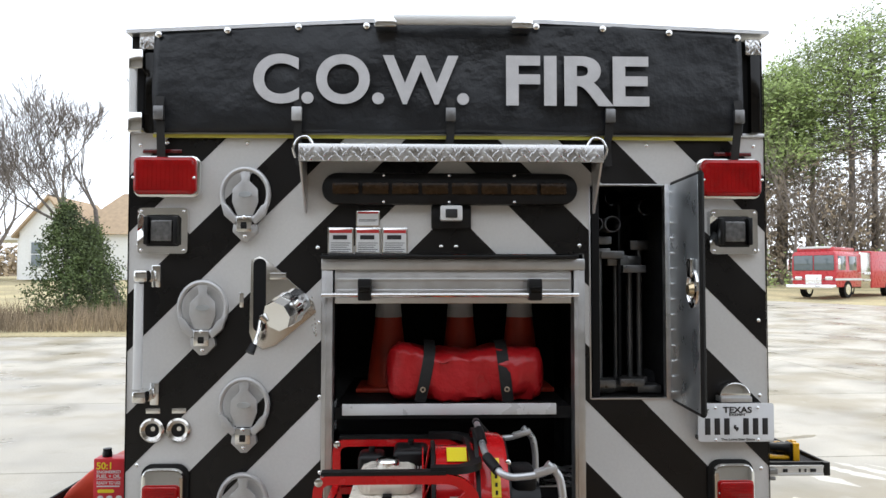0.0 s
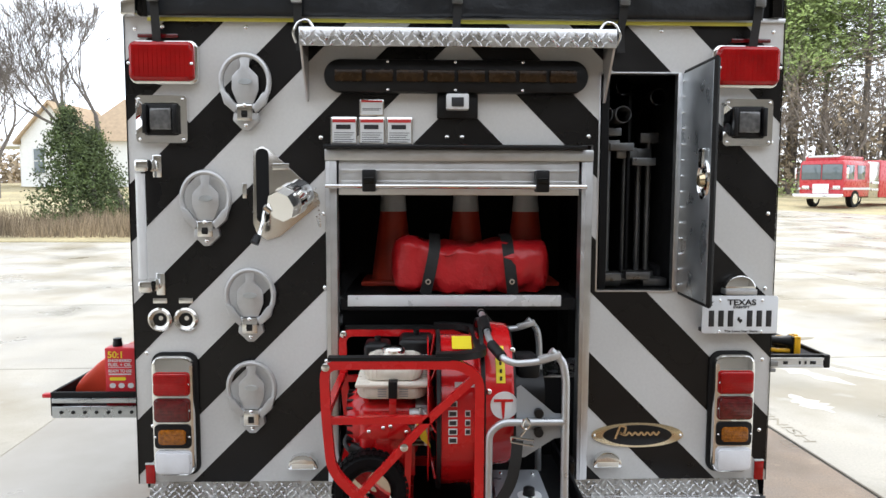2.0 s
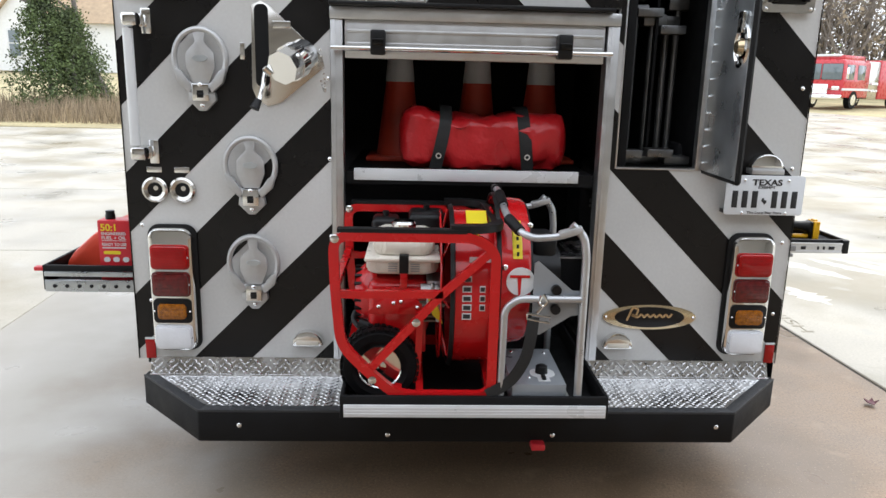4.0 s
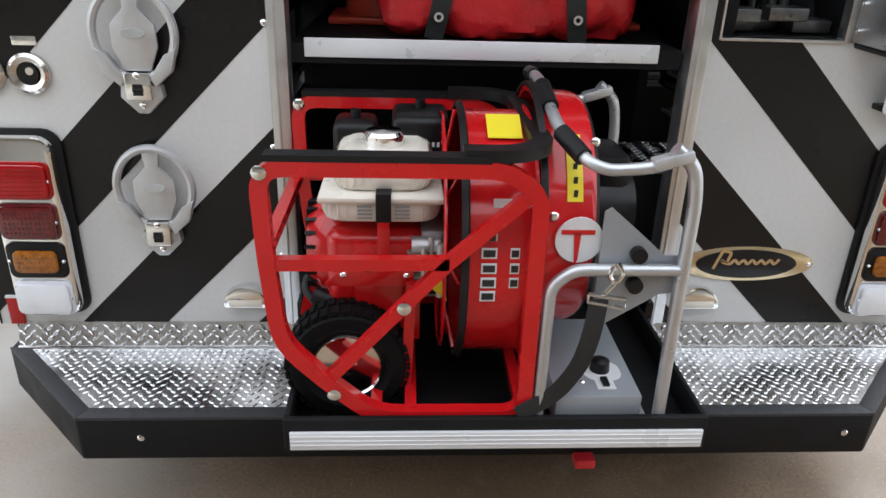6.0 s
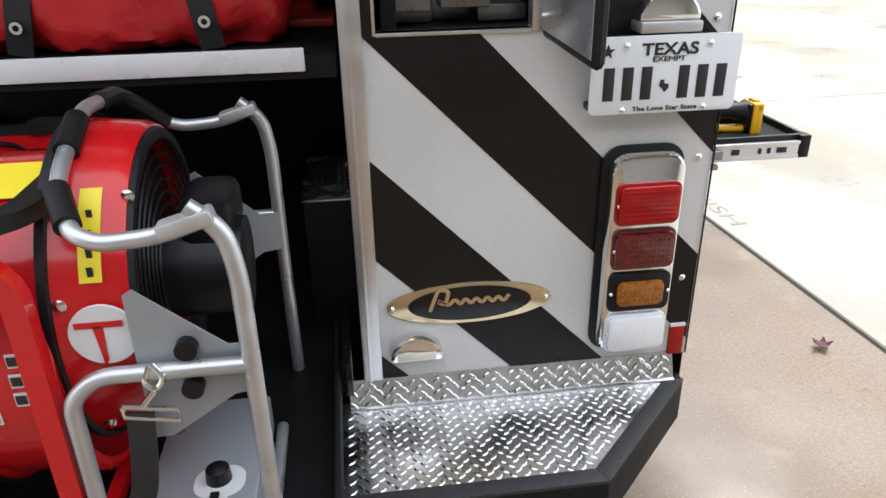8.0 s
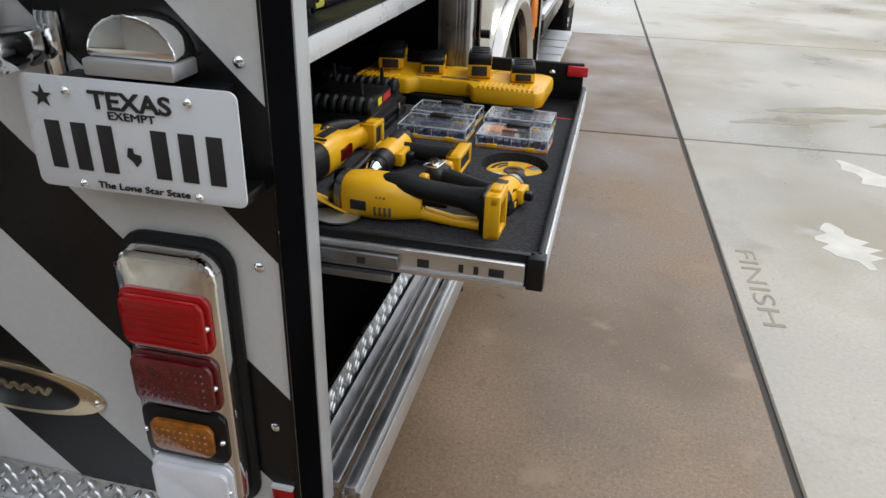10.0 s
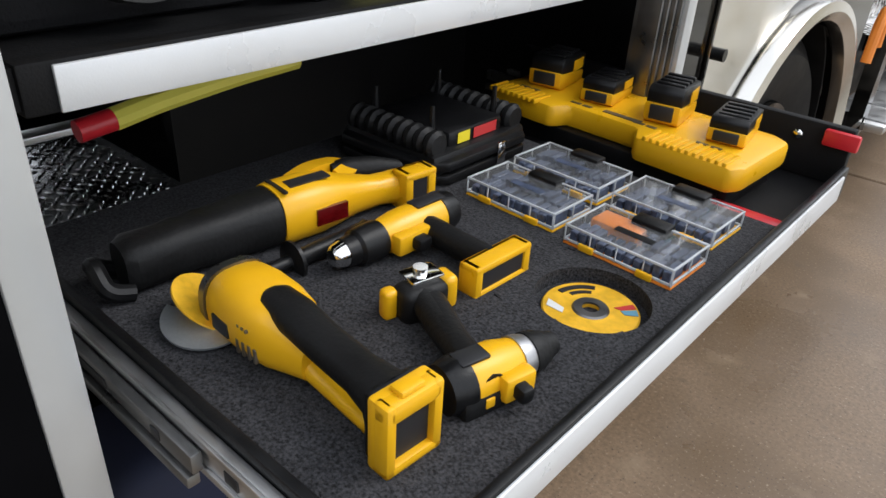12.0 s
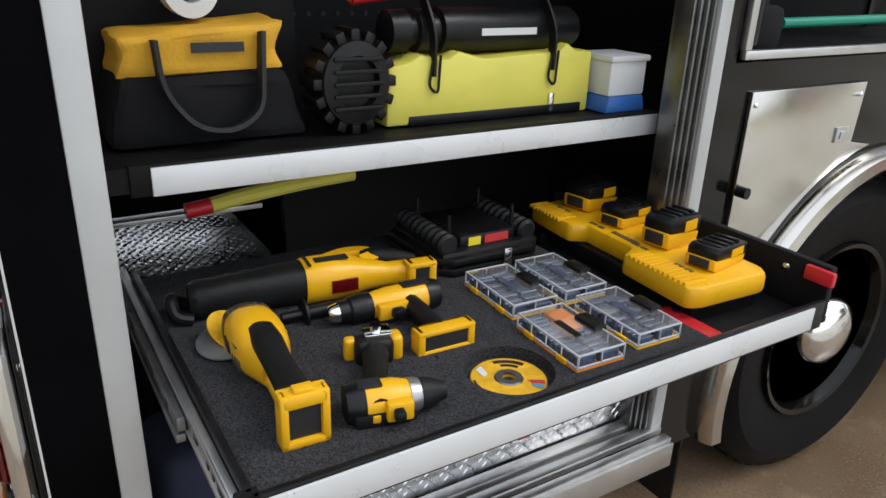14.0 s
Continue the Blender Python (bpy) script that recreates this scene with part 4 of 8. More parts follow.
# ---- visor, light bar, camera and labels over the opening ----
def visor():
    c = thing("visor", "", "")
    c.parent = truck
    c.location = (0, 0, -0.011)
    bm = N()
    box(bm, -0.6, 0.575, -0.16, -0.152, 2.215, 2.283, 0.002)
    box(bm, -0.6, 0.575, -0.152, -0.0015, 2.275, 2.283, 0.002)
    m = Matrix.Translation((-0.6, -0.16, 2.215)) @ pose(0, 0, 0, 90, 0, 0)
    treads(bm, 0.015, 1.165, 0.012, 0.062, 0, m=m, pitch=0.036, L=0.016, w=0.005, h=0.004)
    part("hood", bm, TREAD, c, "bright tread plate visor")
    for x in (-0.596, 0.566):
        bm = N()
        prism(bm, [(-0.155, 2.278), (-0.155, 2.22), (-0.02, 2.03), (-0.0015, 2.03), (-0.0015, 2.278)], "x", x - 0.003, x + 0.006, 0.001)
        part("side_plate", bm, ALU, c)
    for s in (-1, 1):
        bm = N()
        pts = [(s * 0.55 - 0.012, -0.03, 2.30), (s * 0.57 - 0.012, -0.05, 2.335), (s * 0.61 - 0.012, -0.05, 2.325), (s * 0.63 - 0.012, -0.05, 2.28), (s * 0.62 - 0.012, -0.03, 2.25)]
        tube(bm, smooth_path(pts, 0.02), 0.006)
        part("wire_loop", bm, CHROME, c)


visor()


def light_bar():
    c = thing("traffic_light_bar", "", "")
    c.parent = truck
    bm = N()
    prism(bm, moved(rounded(1.02, 0.125, 0.06), -0.015, 2.113), "y", -0.055, -0.0015, 0.008)
    part("housing", bm, BLACKPLASTIC, c, "long black light bar housing")
    for k in range(8):
        bm = N()
        x = -0.43 + k * 0.118
        box(bm, x - 0.052, x + 0.052, -0.066, -0.055, 2.09, 2.135, 0.004)
        part("lens", bm, DIMAMBER, c, "unlit amber lens")
    rivets(c, [(x, -0.056, z) for x in (-0.28, -0.02, 0.24) for z in (2.165, 2.06)], r=0.006, name="screw")


light_bar()
bm = N()
box(bm, -0.09, 0.07, -0.02, -0.0015, 1.955, 2.05, 0.004)
cam_b = part("reversing_camera", bm, BLACKPLASTIC, truck, "small reversing camera in a black bracket")
bm = N()
box(bm, -0.055, 0.032, -0.075, -0.02, 1.985, 2.045, 0.006)
part("camera_body", bm, OFFWHITE, cam_b)
bm = N()
box(bm, -0.035, 0.012, -0.08, -0.075, 1.995, 2.03, 0.003)
part("lens_window", bm, PRINT, cam_b)
for x, z in ((-0.454, 1.906), (-0.345, 1.906), (-0.237, 1.906), (-0.345, 1.997)):
    w, h = (0.104, 0.108) if z < 1.95 else (0.096, 0.066)
    bm = N()
    prism(bm, moved(rounded(w, h, 0.006, 2), x, z), "y", -0.006, -0.0015, 0.001)
    c = part("warning_label", bm, CHROME, truck, "framed warning label")
    bm = N()
    box(bm, x - w * 0.44, x + w * 0.44, -0.0072, -0.006, z - h * 0.42, z + h * 0.42)
    s = part("sheet", bm, OFFWHITE, c)
    bm = N()
    box(bm, x - w * 0.43, x + w * 0.43, -0.0082, -0.0072, z + h * 0.3, z + h * 0.42)
    part("red_bar", bm, REDPRINT, s)
    bm = N()
    if z < 1.95:
        box(bm, x - w * 0.3, x + w * 0.25, -0.0082, -0.0072, z + h * 0.06, z + h * 0.22)
    for k in range(5 if z < 1.95 else 2):
        box(bm, x - w * 0.38, x + w * (0.38 - 0.07 * (k % 3)), -0.0082, -0.0072, z - h * (0.06 + 0.08 * k) - 0.0022, z - h * (0.06 + 0.08 * k))
    part("print", bm, PRINT, s)


# ---- opening of the rear compartment ----
def rear_opening():
    for x0, x1 in ((-0.528, -0.484), (0.486, 0.53)):
        bm = N()
        box(bm, x0, x1, -0.012, 0.06, 0.487, 1.79, 0.003)
        box(bm, x0 + 0.012, x0 + 0.02, -0.016, -0.012, 0.487, 1.79, 0.001)
        part("door_track", bm, ALU, truck, "aluminium roll-up door track")
    bm = N()
    box(bm, -0.53, 0.50, -0.05, 0.0, 1.836, 1.85, 0.003)
    part("drip_edge", bm, BLACKPLASTIC, truck)
    bm = N()
    box(bm, -0.53, 0.53, -0.02, 0.04, 1.79, 1.835, 0.004)
    part("header", bm, ALU, truck)
    bm = N()
    box(bm, -0.478, 0.478, 0.0, 0.05, 1.655, 1.79, 0.003)
    d = part("roll_up_door", bm, ALU, truck, "bottom of the raised aluminium roll-up door")
    bm = N()
    for z in (1.675, 1.7, 1.745):
        box(bm, -0.47, 0.47, -0.004, 0.0, z, z + 0.012, 0.002)
    pieces("rib", bm, ALU, d)
    bm = N()
    rod(bm, (-0.525, -0.035, 1.69), (0.5, -0.035, 1.69), 0.0095)
    part("pull_bar", bm, CHROME, d, "bright pull bar")
    for x in (-0.355, 0.325):
        bm = N()
        box(bm, x - 0.027, x + 0.027, -0.05, 0.0, 1.668, 1.755, 0.006)
        k = part("catch", bm, BLACKPLASTIC, d)
        bm = N()
        box(bm, x - 0.02, x + 0.02, -0.056, -0.05, 1.7, 1.725, 0.004)
        part("shiny_tab", bm, BLACKPAINT, k)
    bm = N()
    box(bm, -0.478, 0.478, 0.03, 0.9, 1.19, 1.236)
    sh = part("shelf", bm, BLACKIN, truck)
    bm = N()
    box(bm, -0.448, 0.418, 0.021, 0.03, 1.205, 1.25, 0.002)
    part("shelf_strip", bm, ALUSTRIP, sh, "silver reflective strip")


rear_opening()


# ---- narrow locker with its open door ----
def locker():
    bm = N()
    box(bm, 0.556, 0.56, 0.03, 0.55, 1.275, 2.135)
    box(bm, 0.88, 0.884, 0.03, 0.55, 1.275, 2.135)
    box(bm, 0.556, 0.884, 0.55, 0.56, 1.275, 2.135)
    box(bm, 0.556, 0.884, 0.03, 0.55, 1.27, 1.275)
    box(bm, 0.556, 0.884, 0.03, 0.55, 2.135, 2.14)
    pieces("locker_lining", bm, BLACKIN, truck, smooth=False)
    bm = N()
    for a in ((0.55, 0.556, 1.27, 2.14), (0.862, 0.886, 1.27, 2.14)):
        box(bm, a[0], a[1], -0.006, 0.03, a[2], a[3], 0.001)
    for z in (1.268, 2.134):
        box(bm, 0.556, 0.862, -0.006, 0.03, z, z + 0.007, 0.001)
    part("locker_frame", bm, ALU, truck)
    d = thing("locker_door", "", "")
    d.parent = truck
    d.location = (0.892, -0.006, 0)
    d.rotation_euler = (0, 0, radians(-2))
    bm = N()
    box(bm, -0.012, 0.012, -0.335, 0.0, 1.272, 2.135, 0.003)
    part("leaf", bm, GALV, d, "grey galvanised inner face")
    bm = N()
    tube(bm, [(0, -0.338, 1.268), (0, -0.338, 2.139)], 0.011, 8)
    tube(bm, [(0, -0.335, 1.268), (0, -0.01, 1.268)], 0.011, 8)
    tube(bm, [(0, -0.335, 2.139), (0, -0.01, 2.139)], 0.011, 8)
    part("rubber_seal", bm, RUBBER, d, "black rubber edge seal")
    bm = N()
    rod(bm, (0.012, -0.01, 1.28), (0.012, -0.01, 2.13), 0.006, seg=8)
    for k in range(14):
        rod(bm, (-0.016, -0.018, 1.3 + 0.062 * k), (-0.011, -0.018, 1.3 + 0.062 * k), 0.006, seg=8)
    part("piano_hinge", bm, CHROME, d)
    bm = N()
    lathe(bm, [(-0.012, 0.075), (-0.02, 0.073), (-0.024, 0.06), (-0.016, 0.055)], "x", (0, 0, 0), 24)
    for v in bm.verts:
        v.co = (v.co.x, v.co.y * 0.75 - 0.28, v.co.z + 1.72)
    box(bm, -0.03, -0.014, -0.3, -0.26, 1.76, 1.83, 0.004)
    part("paddle_latch", bm, CHROME, d, "round chrome paddle latch")
    bm = N()
    rod(bm, (-0.014, -0.28, 1.715), (-0.034, -0.28, 1.715), 0.03, 0.02)
    part("latch_core", bm, GOLD, d)
    # irons and tools standing in the locker
    for i, (x, y, top) in enumerate(((0.63, 0.16, 1.86), (0.715, 0.2, 1.83), (0.79, 0.26, 1.83), (0.845, 0.3, 1.9))):
        c = thing("forcible_entry_bar", "dark steel pry bar standing in an open locker", "tool", "bars in the locker")
        bm = N()
        rod(bm, (x, y, 1.3), (x, y, top), 0.014)
        part("shaft", bm, STEEL, c)
        bm = N()
        box(bm, x - 0.045, x + 0.045, y - 0.03, y + 0.03, top - 0.02, top + 0.025, 0.006)
        part("head", bm, GALVDARK, c)
        bm = N()
        box(bm, x - 0.05, x + 0.05, y - 0.06, y + 0.05, 1.276, 1.325, 0.006)
        part("foot", bm, GALVDARK, c)
    c = thing("bracket_clamp", "grey metal clamps holding tools in the locker", "bracket")
    for x, y, z in ((0.62, 0.1, 1.92), (0.68, 0.12, 1.86), (0.78, 0.14, 1.8), (0.62, 0.05, 1.325), (0.74, 0.05, 1.33), (0.82, 0.08, 1.30)):
        bm = N()
        box(bm, x - 0.05, x + 0.05, y, y + 0.08, z - 0.02, z + 0.012, 0.003)
        part("clamp", bm, GALVDARK, c)
    for x, z in ((0.585, 1.98), (0.66, 1.98), (0.66, 2.09), (0.8, 2.05)):
        c = thing("nozzle_pipe", "dark pipe end stored in the locker", "pipe", "pipes in the locker")
        bm = N()
        lathe(bm, [(0.04, 0.034), (0.036, 0.03), (0.5, 0.03), (0.5, 0.034)], "y", (x, 0, z), 20, close=True)
        part("barrel", bm, BLACKPAINT if z != 1.98 else STEEL, c)


locker()


# ---- number plate ----
def number_plate():
    c = thing("number_plate", "", "")
    c.parent = truck
    c.location = (0.006, -0.018, -0.015)
    bm = N()
    prism(bm, moved(rounded(0.305, 0.152, 0.012), 1.113, 1.2), "y", -0.046, -0.043, 0.001)
    p = part("plate", bm, PLATEWHITE, c, "white plate with dark characters")
    m = Matrix.Translation((1.118, -0.047, 1.25)) @ REAR
    lettering("state_name", "TEXAS", PRINT, p, 0.115, 0.024, m, bold=0.02)
    lettering("state_class", "EXEMPT", PRINT, p, 0.066, 0.01, Matrix.Translation((1.118, -0.047, 1.231)) @ REAR)
    lettering("motto", "The Lone Star State", PRINT, p, 0.135, 0.009, Matrix.Translation((1.118, -0.047, 1.134)) @ REAR)
    for k in range(7):
        if k != 3:
            x = 1.113 - 0.115 + k * 0.0385
            bm = N()
            box(bm, x - 0.011, x + 0.011, -0.0475, -0.046, 1.152, 1.217, 0.0005)
            part("character_bar", bm, PRINT, p)
    bm = N()
    star = [((0.015 if k % 2 == 0 else 0.006) * math.sin(k * math.pi / 5) + 0.992, (0.015 if k % 2 == 0 else 0.006) * math.cos(k * math.pi / 5) + 1.248) for k in range(10)]
    prism(bm, star, "y", -0.0475, -0.046)
    prism(bm, [(1.105, 1.19), (1.112, 1.19), (1.112, 1.183), (1.122, 1.181), (1.122, 1.173), (1.114, 1.165), (1.11, 1.172), (1.102, 1.178)], "y", -0.0475, -0.046)
    pieces("emblem", bm, PRINT, p)
    rivets(p, [(1.03, -0.046, 1.258), (1.2, -0.046, 1.258), (1.03, -0.046, 1.133), (1.2, -0.046, 1.133)], r=0.006, name="screw")
    bm = N()
    box(bm, 0.97, 1.262, -0.043, 0.016, 1.125, 1.14, 0.002)
    box(bm, 1.0, 1.23, -0.043, 0.016, 1.26, 1.27, 0.002)
    part("holder", bm, BLACKPLASTIC, c)
    l = thing("plate_lamp", "", "")
    l.parent = truck
    l.location = (0.007, 0, -0.02)
    bm = N()
    half = [(0.063 * math.cos(radians(a)), 0.055 * math.sin(radians(a))) for a in range(0, 181, 15)]
    prism(bm, moved(half, 1.118, 1.305), "y", -0.05, -0.0015, 0.006)
    part("hood", bm, CHROME, l, "chrome plate lamp hood")
    bm = N()
    box(bm, 1.055, 1.181, -0.06, -0.0015, 1.283, 1.305, 0.004)
    part("lens", bm, CASTALU, l)


number_plate()


# ---- cover over the hose bed ----
def cover():
    c = thing("hose_bed_cover", "black vinyl cover with silver letters strapped over the hose bed", "cover")
    bm = N()
    nx, nz = 90, 22
    grid = []
    for j in range(nz + 1):
        row = []
        for i in range(nx + 1):
            u, v = i / nx, j / nz
            x = -1.19 + 2.36 * u
            top = 2.73 + 0.018 * u + 0.045 * min(1, 4 * u, 4 * (1 - u))
            z = 2.334 + (top - 2.334) * v
            p = noise.noise(Vector((x * 2.2, z * 4, 3))) * 0.016 + noise.noise(Vector((x * 7 + z * 5, z * 7, 9))) * 0.006
            row.append(bm.verts.new((x, -0.045 + p * (1 if 0 < v < 1 else 0.3) - 0.012 * math.sin(v * math.pi), z)))
        grid.append(row)
    for j in range(nz):
        for i in range(nx):
            bm.faces.new((grid[j][i], grid[j][i + 1], grid[j + 1][i + 1], grid[j + 1][i]))
    ob = part("sheet", bm, VINYL, c)
    mod = ob.modifiers.new("thickness", "SOLIDIFY")
    mod.thickness = 0.004
    lettering("lettering", "C.O.W.", LETTER, c, 0.85, 0.198, Matrix.Translation((-0.367, -0.078, 2.543)) @ REAR, 0.004, 0.028, "silver cut letters")
    lettering("lettering", "FIRE", LETTER, c, 0.574, 0.2, Matrix.Translation((0.493, -0.078, 2.543)) @ REAR, 0.004, 0.028, "silver cut letters")
    for i, x in enumerate((-1.156, -0.62, -0.015, 0.621, 1.141)):
        bm = N()
        tube(bm, [(x, -0.07, 2.47), (x + 0.003, -0.078, 2.42), (x, -0.06, 2.33), (x - 0.004, -0.035, 2.29 if i in (1, 2, 3) else 2.2), (x + 0.004, -0.05 if i in (0, 4) else -0.03, 2.21 if i != 2 else 2.28)], 0.01, flat=(0.016, 0.0016))
        s = part("strap", bm, WEB, c, "black webbing strap")
        bm = N()
        box(bm, x - 0.02, x + 0.02, -0.092, -0.074, 2.375, 2.43, 0.004)
        part("buckle", bm, GALVDARK if i != 1 else CASTALU, s, "side release buckle")
    bm = N()
    lathe(bm, [(-0.056, 0.014), (-0.06, 0.013), (-0.064, 0.008), (-0.065, 0.0005)], "y", (0, 0, 0), 14)
    first = part("snap_button", bm, CHROME, c)
    first.location = (-1.17, 0, 2.72)
    for x, z in ((-0.9, 2.74), (-0.62, 2.756), (-0.35, 2.764), (0.33, 2.768), (0.6, 2.762), (0.87, 2.748), (1.15, 2.73)):
        b = new("snap_button", first.data)
        b.parent, b.location = c, (x, 0, z)
    bm = N()
    box(bm, -1.2, 1.16, -0.02, -0.014, 2.318, 2.332, 0.001)
    part("yellow_hose_edge", bm, LEMON, c, "yellow edge below the cover")


cover()


# ---- pull-out tray with the two fans ----
def fan_tray():
    t = thing("fan_tray", "", "")
    t.parent = truck
    bm = N()
    box(bm, -0.45, 0.435, -0.55, 0.55, 0.5, 0.512)
    part("tray_floor", bm, BLACKIN, t)
    for x in (-0.45, 0.423):
        bm = N()
        box(bm, x, x + 0.012, -0.545, 0.55, 0.512, 0.578, 0.003)
        part("tray_side", bm, BLACKIN, t)
    bm = N()
    box(bm, -0.45, 0.435, -0.562, -0.545, 0.497, 0.578, 0.004)
    part("tray", bm, BLACKIN, t, "black coated pull-out tray")
    bm = N()
    box(bm, -0.437, 0.425, -0.57, -0.562, 0.508, 0.551, 0.002)
    st = part("strip", bm, ALUSTRIP, t, "silver reflective strip")
    bm = N()
    for z in (0.519, 0.529, 0.54):
        box(bm, -0.435, 0.423, -0.5715, -0.57, z, z + 0.003)
    pieces("rib", bm, ALUSTRIP, st)
    for x in (-0.47, 0.45):
        bm = N()
        box(bm, x - 0.012, x + 0.012, -0.1, 0.5, 0.515, 0.6, 0.003)
        part("slide_rail", bm, BLACKPAINT, t)


fan_tray()


def frame_loop(y):
    return smooth_path([(-0.2, y, 1.105), (-0.022, y, 1.105), (0.045, y, 1.06), (0.045, y, 0.568), (-0.262, y, 0.568), (-0.355, y, 0.648), (-0.447, y, 0.745), (-0.463, y, 0.93), (-0.468, y, 1.105), (-0.2, y, 1.105)], 0.05)


def wavy_bar(bm, x, y, z, w, h):
    box(bm, x - w / 2, x + w / 2, y - 0.001, y + 0.001, z - h / 2, z + h / 2)


def gas_fan():
    c = thing("petrol_blower_fan", "red framed petrol blower fan on a pull-out tray", "fan")
    for y in (-0.53, 0.0):
        bm = N()
        lp = frame_loop(y)
        tube(bm, lp[:-1], 0.015, square=True, closed=True, flat=(0.0155, 0.014))
        part("side_frame", bm, REDPAINT, c, "red square tube frame")
        bm = N()
        tube(bm, [(-0.455, y, 0.915), (-0.12, y, 0.918)], 0.012, flat=(0.012, 0.011))
        tube(bm, [(0.03, y, 1.06), (-0.125, y, 0.915), (-0.355, y, 0.66)], 0.012, flat=(0.0125, 0.011))
        part("brace", bm, REDPAINT, c)
        bm = N()
        tube(bm, [(-0.455, y + 0.004, 1.124), (-0.05, y + 0.004, 1.124)], 0.01, flat=(0.006, 0.019))
        part("bumper_pad", bm, RUBBER, c, "black rubber pad")
        rivets(c, [(-0.462, y - 0.015, 1.098), (-0.345, y - 0.015, 0.628), (-0.205, y - 0.013, 0.826)], r=0.014, name="bolt")
    bm = N()
    tube(bm, smooth_path([(-0.1, -0.52, 1.13), (0.0, -0.52, 1.13), (0.055, -0.47, 1.13), (0.055, -0.06, 1.13), (0.0, 0.0, 1.13), (-0.1, 0.0, 1.13)], 0.06), 0.012, flat=(0.012, 0.02))
    part("bumper_pad", bm, RUBBER, c)
    bm = N()
    for p in ((-0.463, 0.94), (0.045, 0.57), (-0.262, 0.568), (-0.19, 0.575)):
        tube(bm, [(p[0], -0.53, p[1]), (p[0], 0.0, p[1])], 0.011, flat=(0.012, 0.012))
    tube(bm, [(-0.2, -0.44, 0.58), (-0.19, -0.44, 0.83)], 0.011, flat=(0.011, 0.011))
    tube(bm, [(-0.43, -0.3, 0.68), (-0.37, -0.3, 0.95)], 0.011, flat=(0.012, 0.011))
    pieces("cross_bar", bm, REDPAINT, c)
    # engine, on its own carrier plate
    frame_of, c = c, thing("engine", "", "")
    c.parent, c.location = frame_of, (0, 0.04, -0.03)
    bm = N()
    box(bm, -0.37, -0.16, -0.43, -0.14, 0.76, 0.95, 0.03, 3)
    part("engine_block", bm, REDPAINT, c, "red engine cowl")
    bm = N()
    box(bm, -0.31, -0.17, -0.44, -0.42, 0.7, 0.93, 0.004)
    box(bm, -0.26, -0.235, -0.462, -0.452, 0.9, 1.03, 0.002)
    part("engine_bracket", bm, REDPAINT, c)
    bm = N()
    lathe(bm, [(-0.4, 0.06), (-0.415, 0.085), (-0.38, 0.11), (-0.34, 0.115)], "x", (0, -0.3, 0.87), 28)
    part("recoil_cover", bm, REDPAINT, c)
    bm = N()
    for k in range(20):
        a = k * math.pi / 10
        box(bm, -0.418, -0.385, -0.004, 0.004, 0.06, 0.1, m=Matrix.Translation((0, -0.3, 0.87)) @ pose(0, 0, 0, math.degrees(a), 0, 0))
    pieces("cooling_slot", bm, BLACKPLASTIC, c)
    bm = N()
    prism(bm, moved(rounded(0.245, 0.27, 0.05), -0.253, -0.315), "z", 0.975, 1.035, 0.02)
    prism(bm, moved(rounded(0.205, 0.23, 0.05), -0.25, -0.31), "z", 1.03, 1.105, 0.028)
    box(bm, -0.38, -0.125, -0.455, -0.18, 1.02, 1.034, 0.006)
    part("fuel_tank", bm, CREAM, c, "cream plastic fuel tank")
    bm = N()
    box(bm, -0.263, -0.232, -0.463, -0.45, 0.985, 1.045, 0.002)
    box(bm, -0.263, -0.232, -0.46, -0.3, 1.038, 1.042)
    part("tank_strap", bm, RUBBER, c)
    for x0 in (-0.3, -0.225):
        bm = N()
        for k in range(4):
            box(bm, x0, x0 + 0.03, -0.4535, -0.452, 0.99 + 0.008 * k, 0.993 + 0.008 * k)
        part("label_print", bm, GREYBOX, c)
    bm = N()
    lathe(bm, [(1.1, 0.04), (1.105, 0.044), (1.128, 0.044), (1.135, 0.038), (1.137, 0.0005)], "z", (-0.25, -0.31, 0), 12)
    part("fuel_cap", bm, CHROME, c, "bright ribbed fuel cap")
    for x0, x1, z1 in ((-0.37, -0.27, 1.12), (-0.235, -0.105, 1.145)):
        bm = N()
        box(bm, x0, x1, -0.2 if x1 < -0.2 else -0.24, -0.08, 0.98, z1, 0.018, 3)
        rod(bm, ((x0 + x1) / 2, -0.135, z1), ((x0 + x1) / 2, -0.135, z1 + 0.018), 0.012)
        part("air_cleaner", bm, BLACKPLASTIC, c, "black air cleaner box")
    bm = N()
    for k in range(7):
        box(bm, -0.2 + 0.011 * k, -0.194 + 0.011 * k, -0.242, -0.239, 1.08, 1.09)
    part("vent_marks", bm, OFFWHITE, c)
    bm = N()
    rod(bm, (-0.2, -0.42, 0.86), (-0.13, -0.42, 0.86), 0.03)
    rod(bm, (-0.19, -0.43, 0.92), (-0.13, -0.43, 0.92), 0.022)
    box(bm, -0.17, -0.12, -0.42, -0.3, 0.83, 0.95, 0.006)
    tube(bm, [(-0.15, -0.45, 0.95), (-0.15, -0.45, 0.9), (-0.11, -0.45, 0.87)], 0.006)
    part("carburettor", bm, CASTALU, c)
    for k in range(7):
        bm = N()
        box(bm, -0.2, -0.115, -0.455, -0.3, 0.815 + 0.016 * k, 0.821 + 0.016 * k, 0.001)
        part("cooling_fin", bm, FINCAST, c)
    bm = N()
    rod(bm, (-0.13, -0.462, 0.82), (-0.13, -0.462, 0.94), 0.009)
    rod(bm, (-0.165, -0.462, 0.86), (-0.165, -0.462, 0.93), 0.006)
    part("fuel_line", bm, CASTALU, c)
    bm = N()
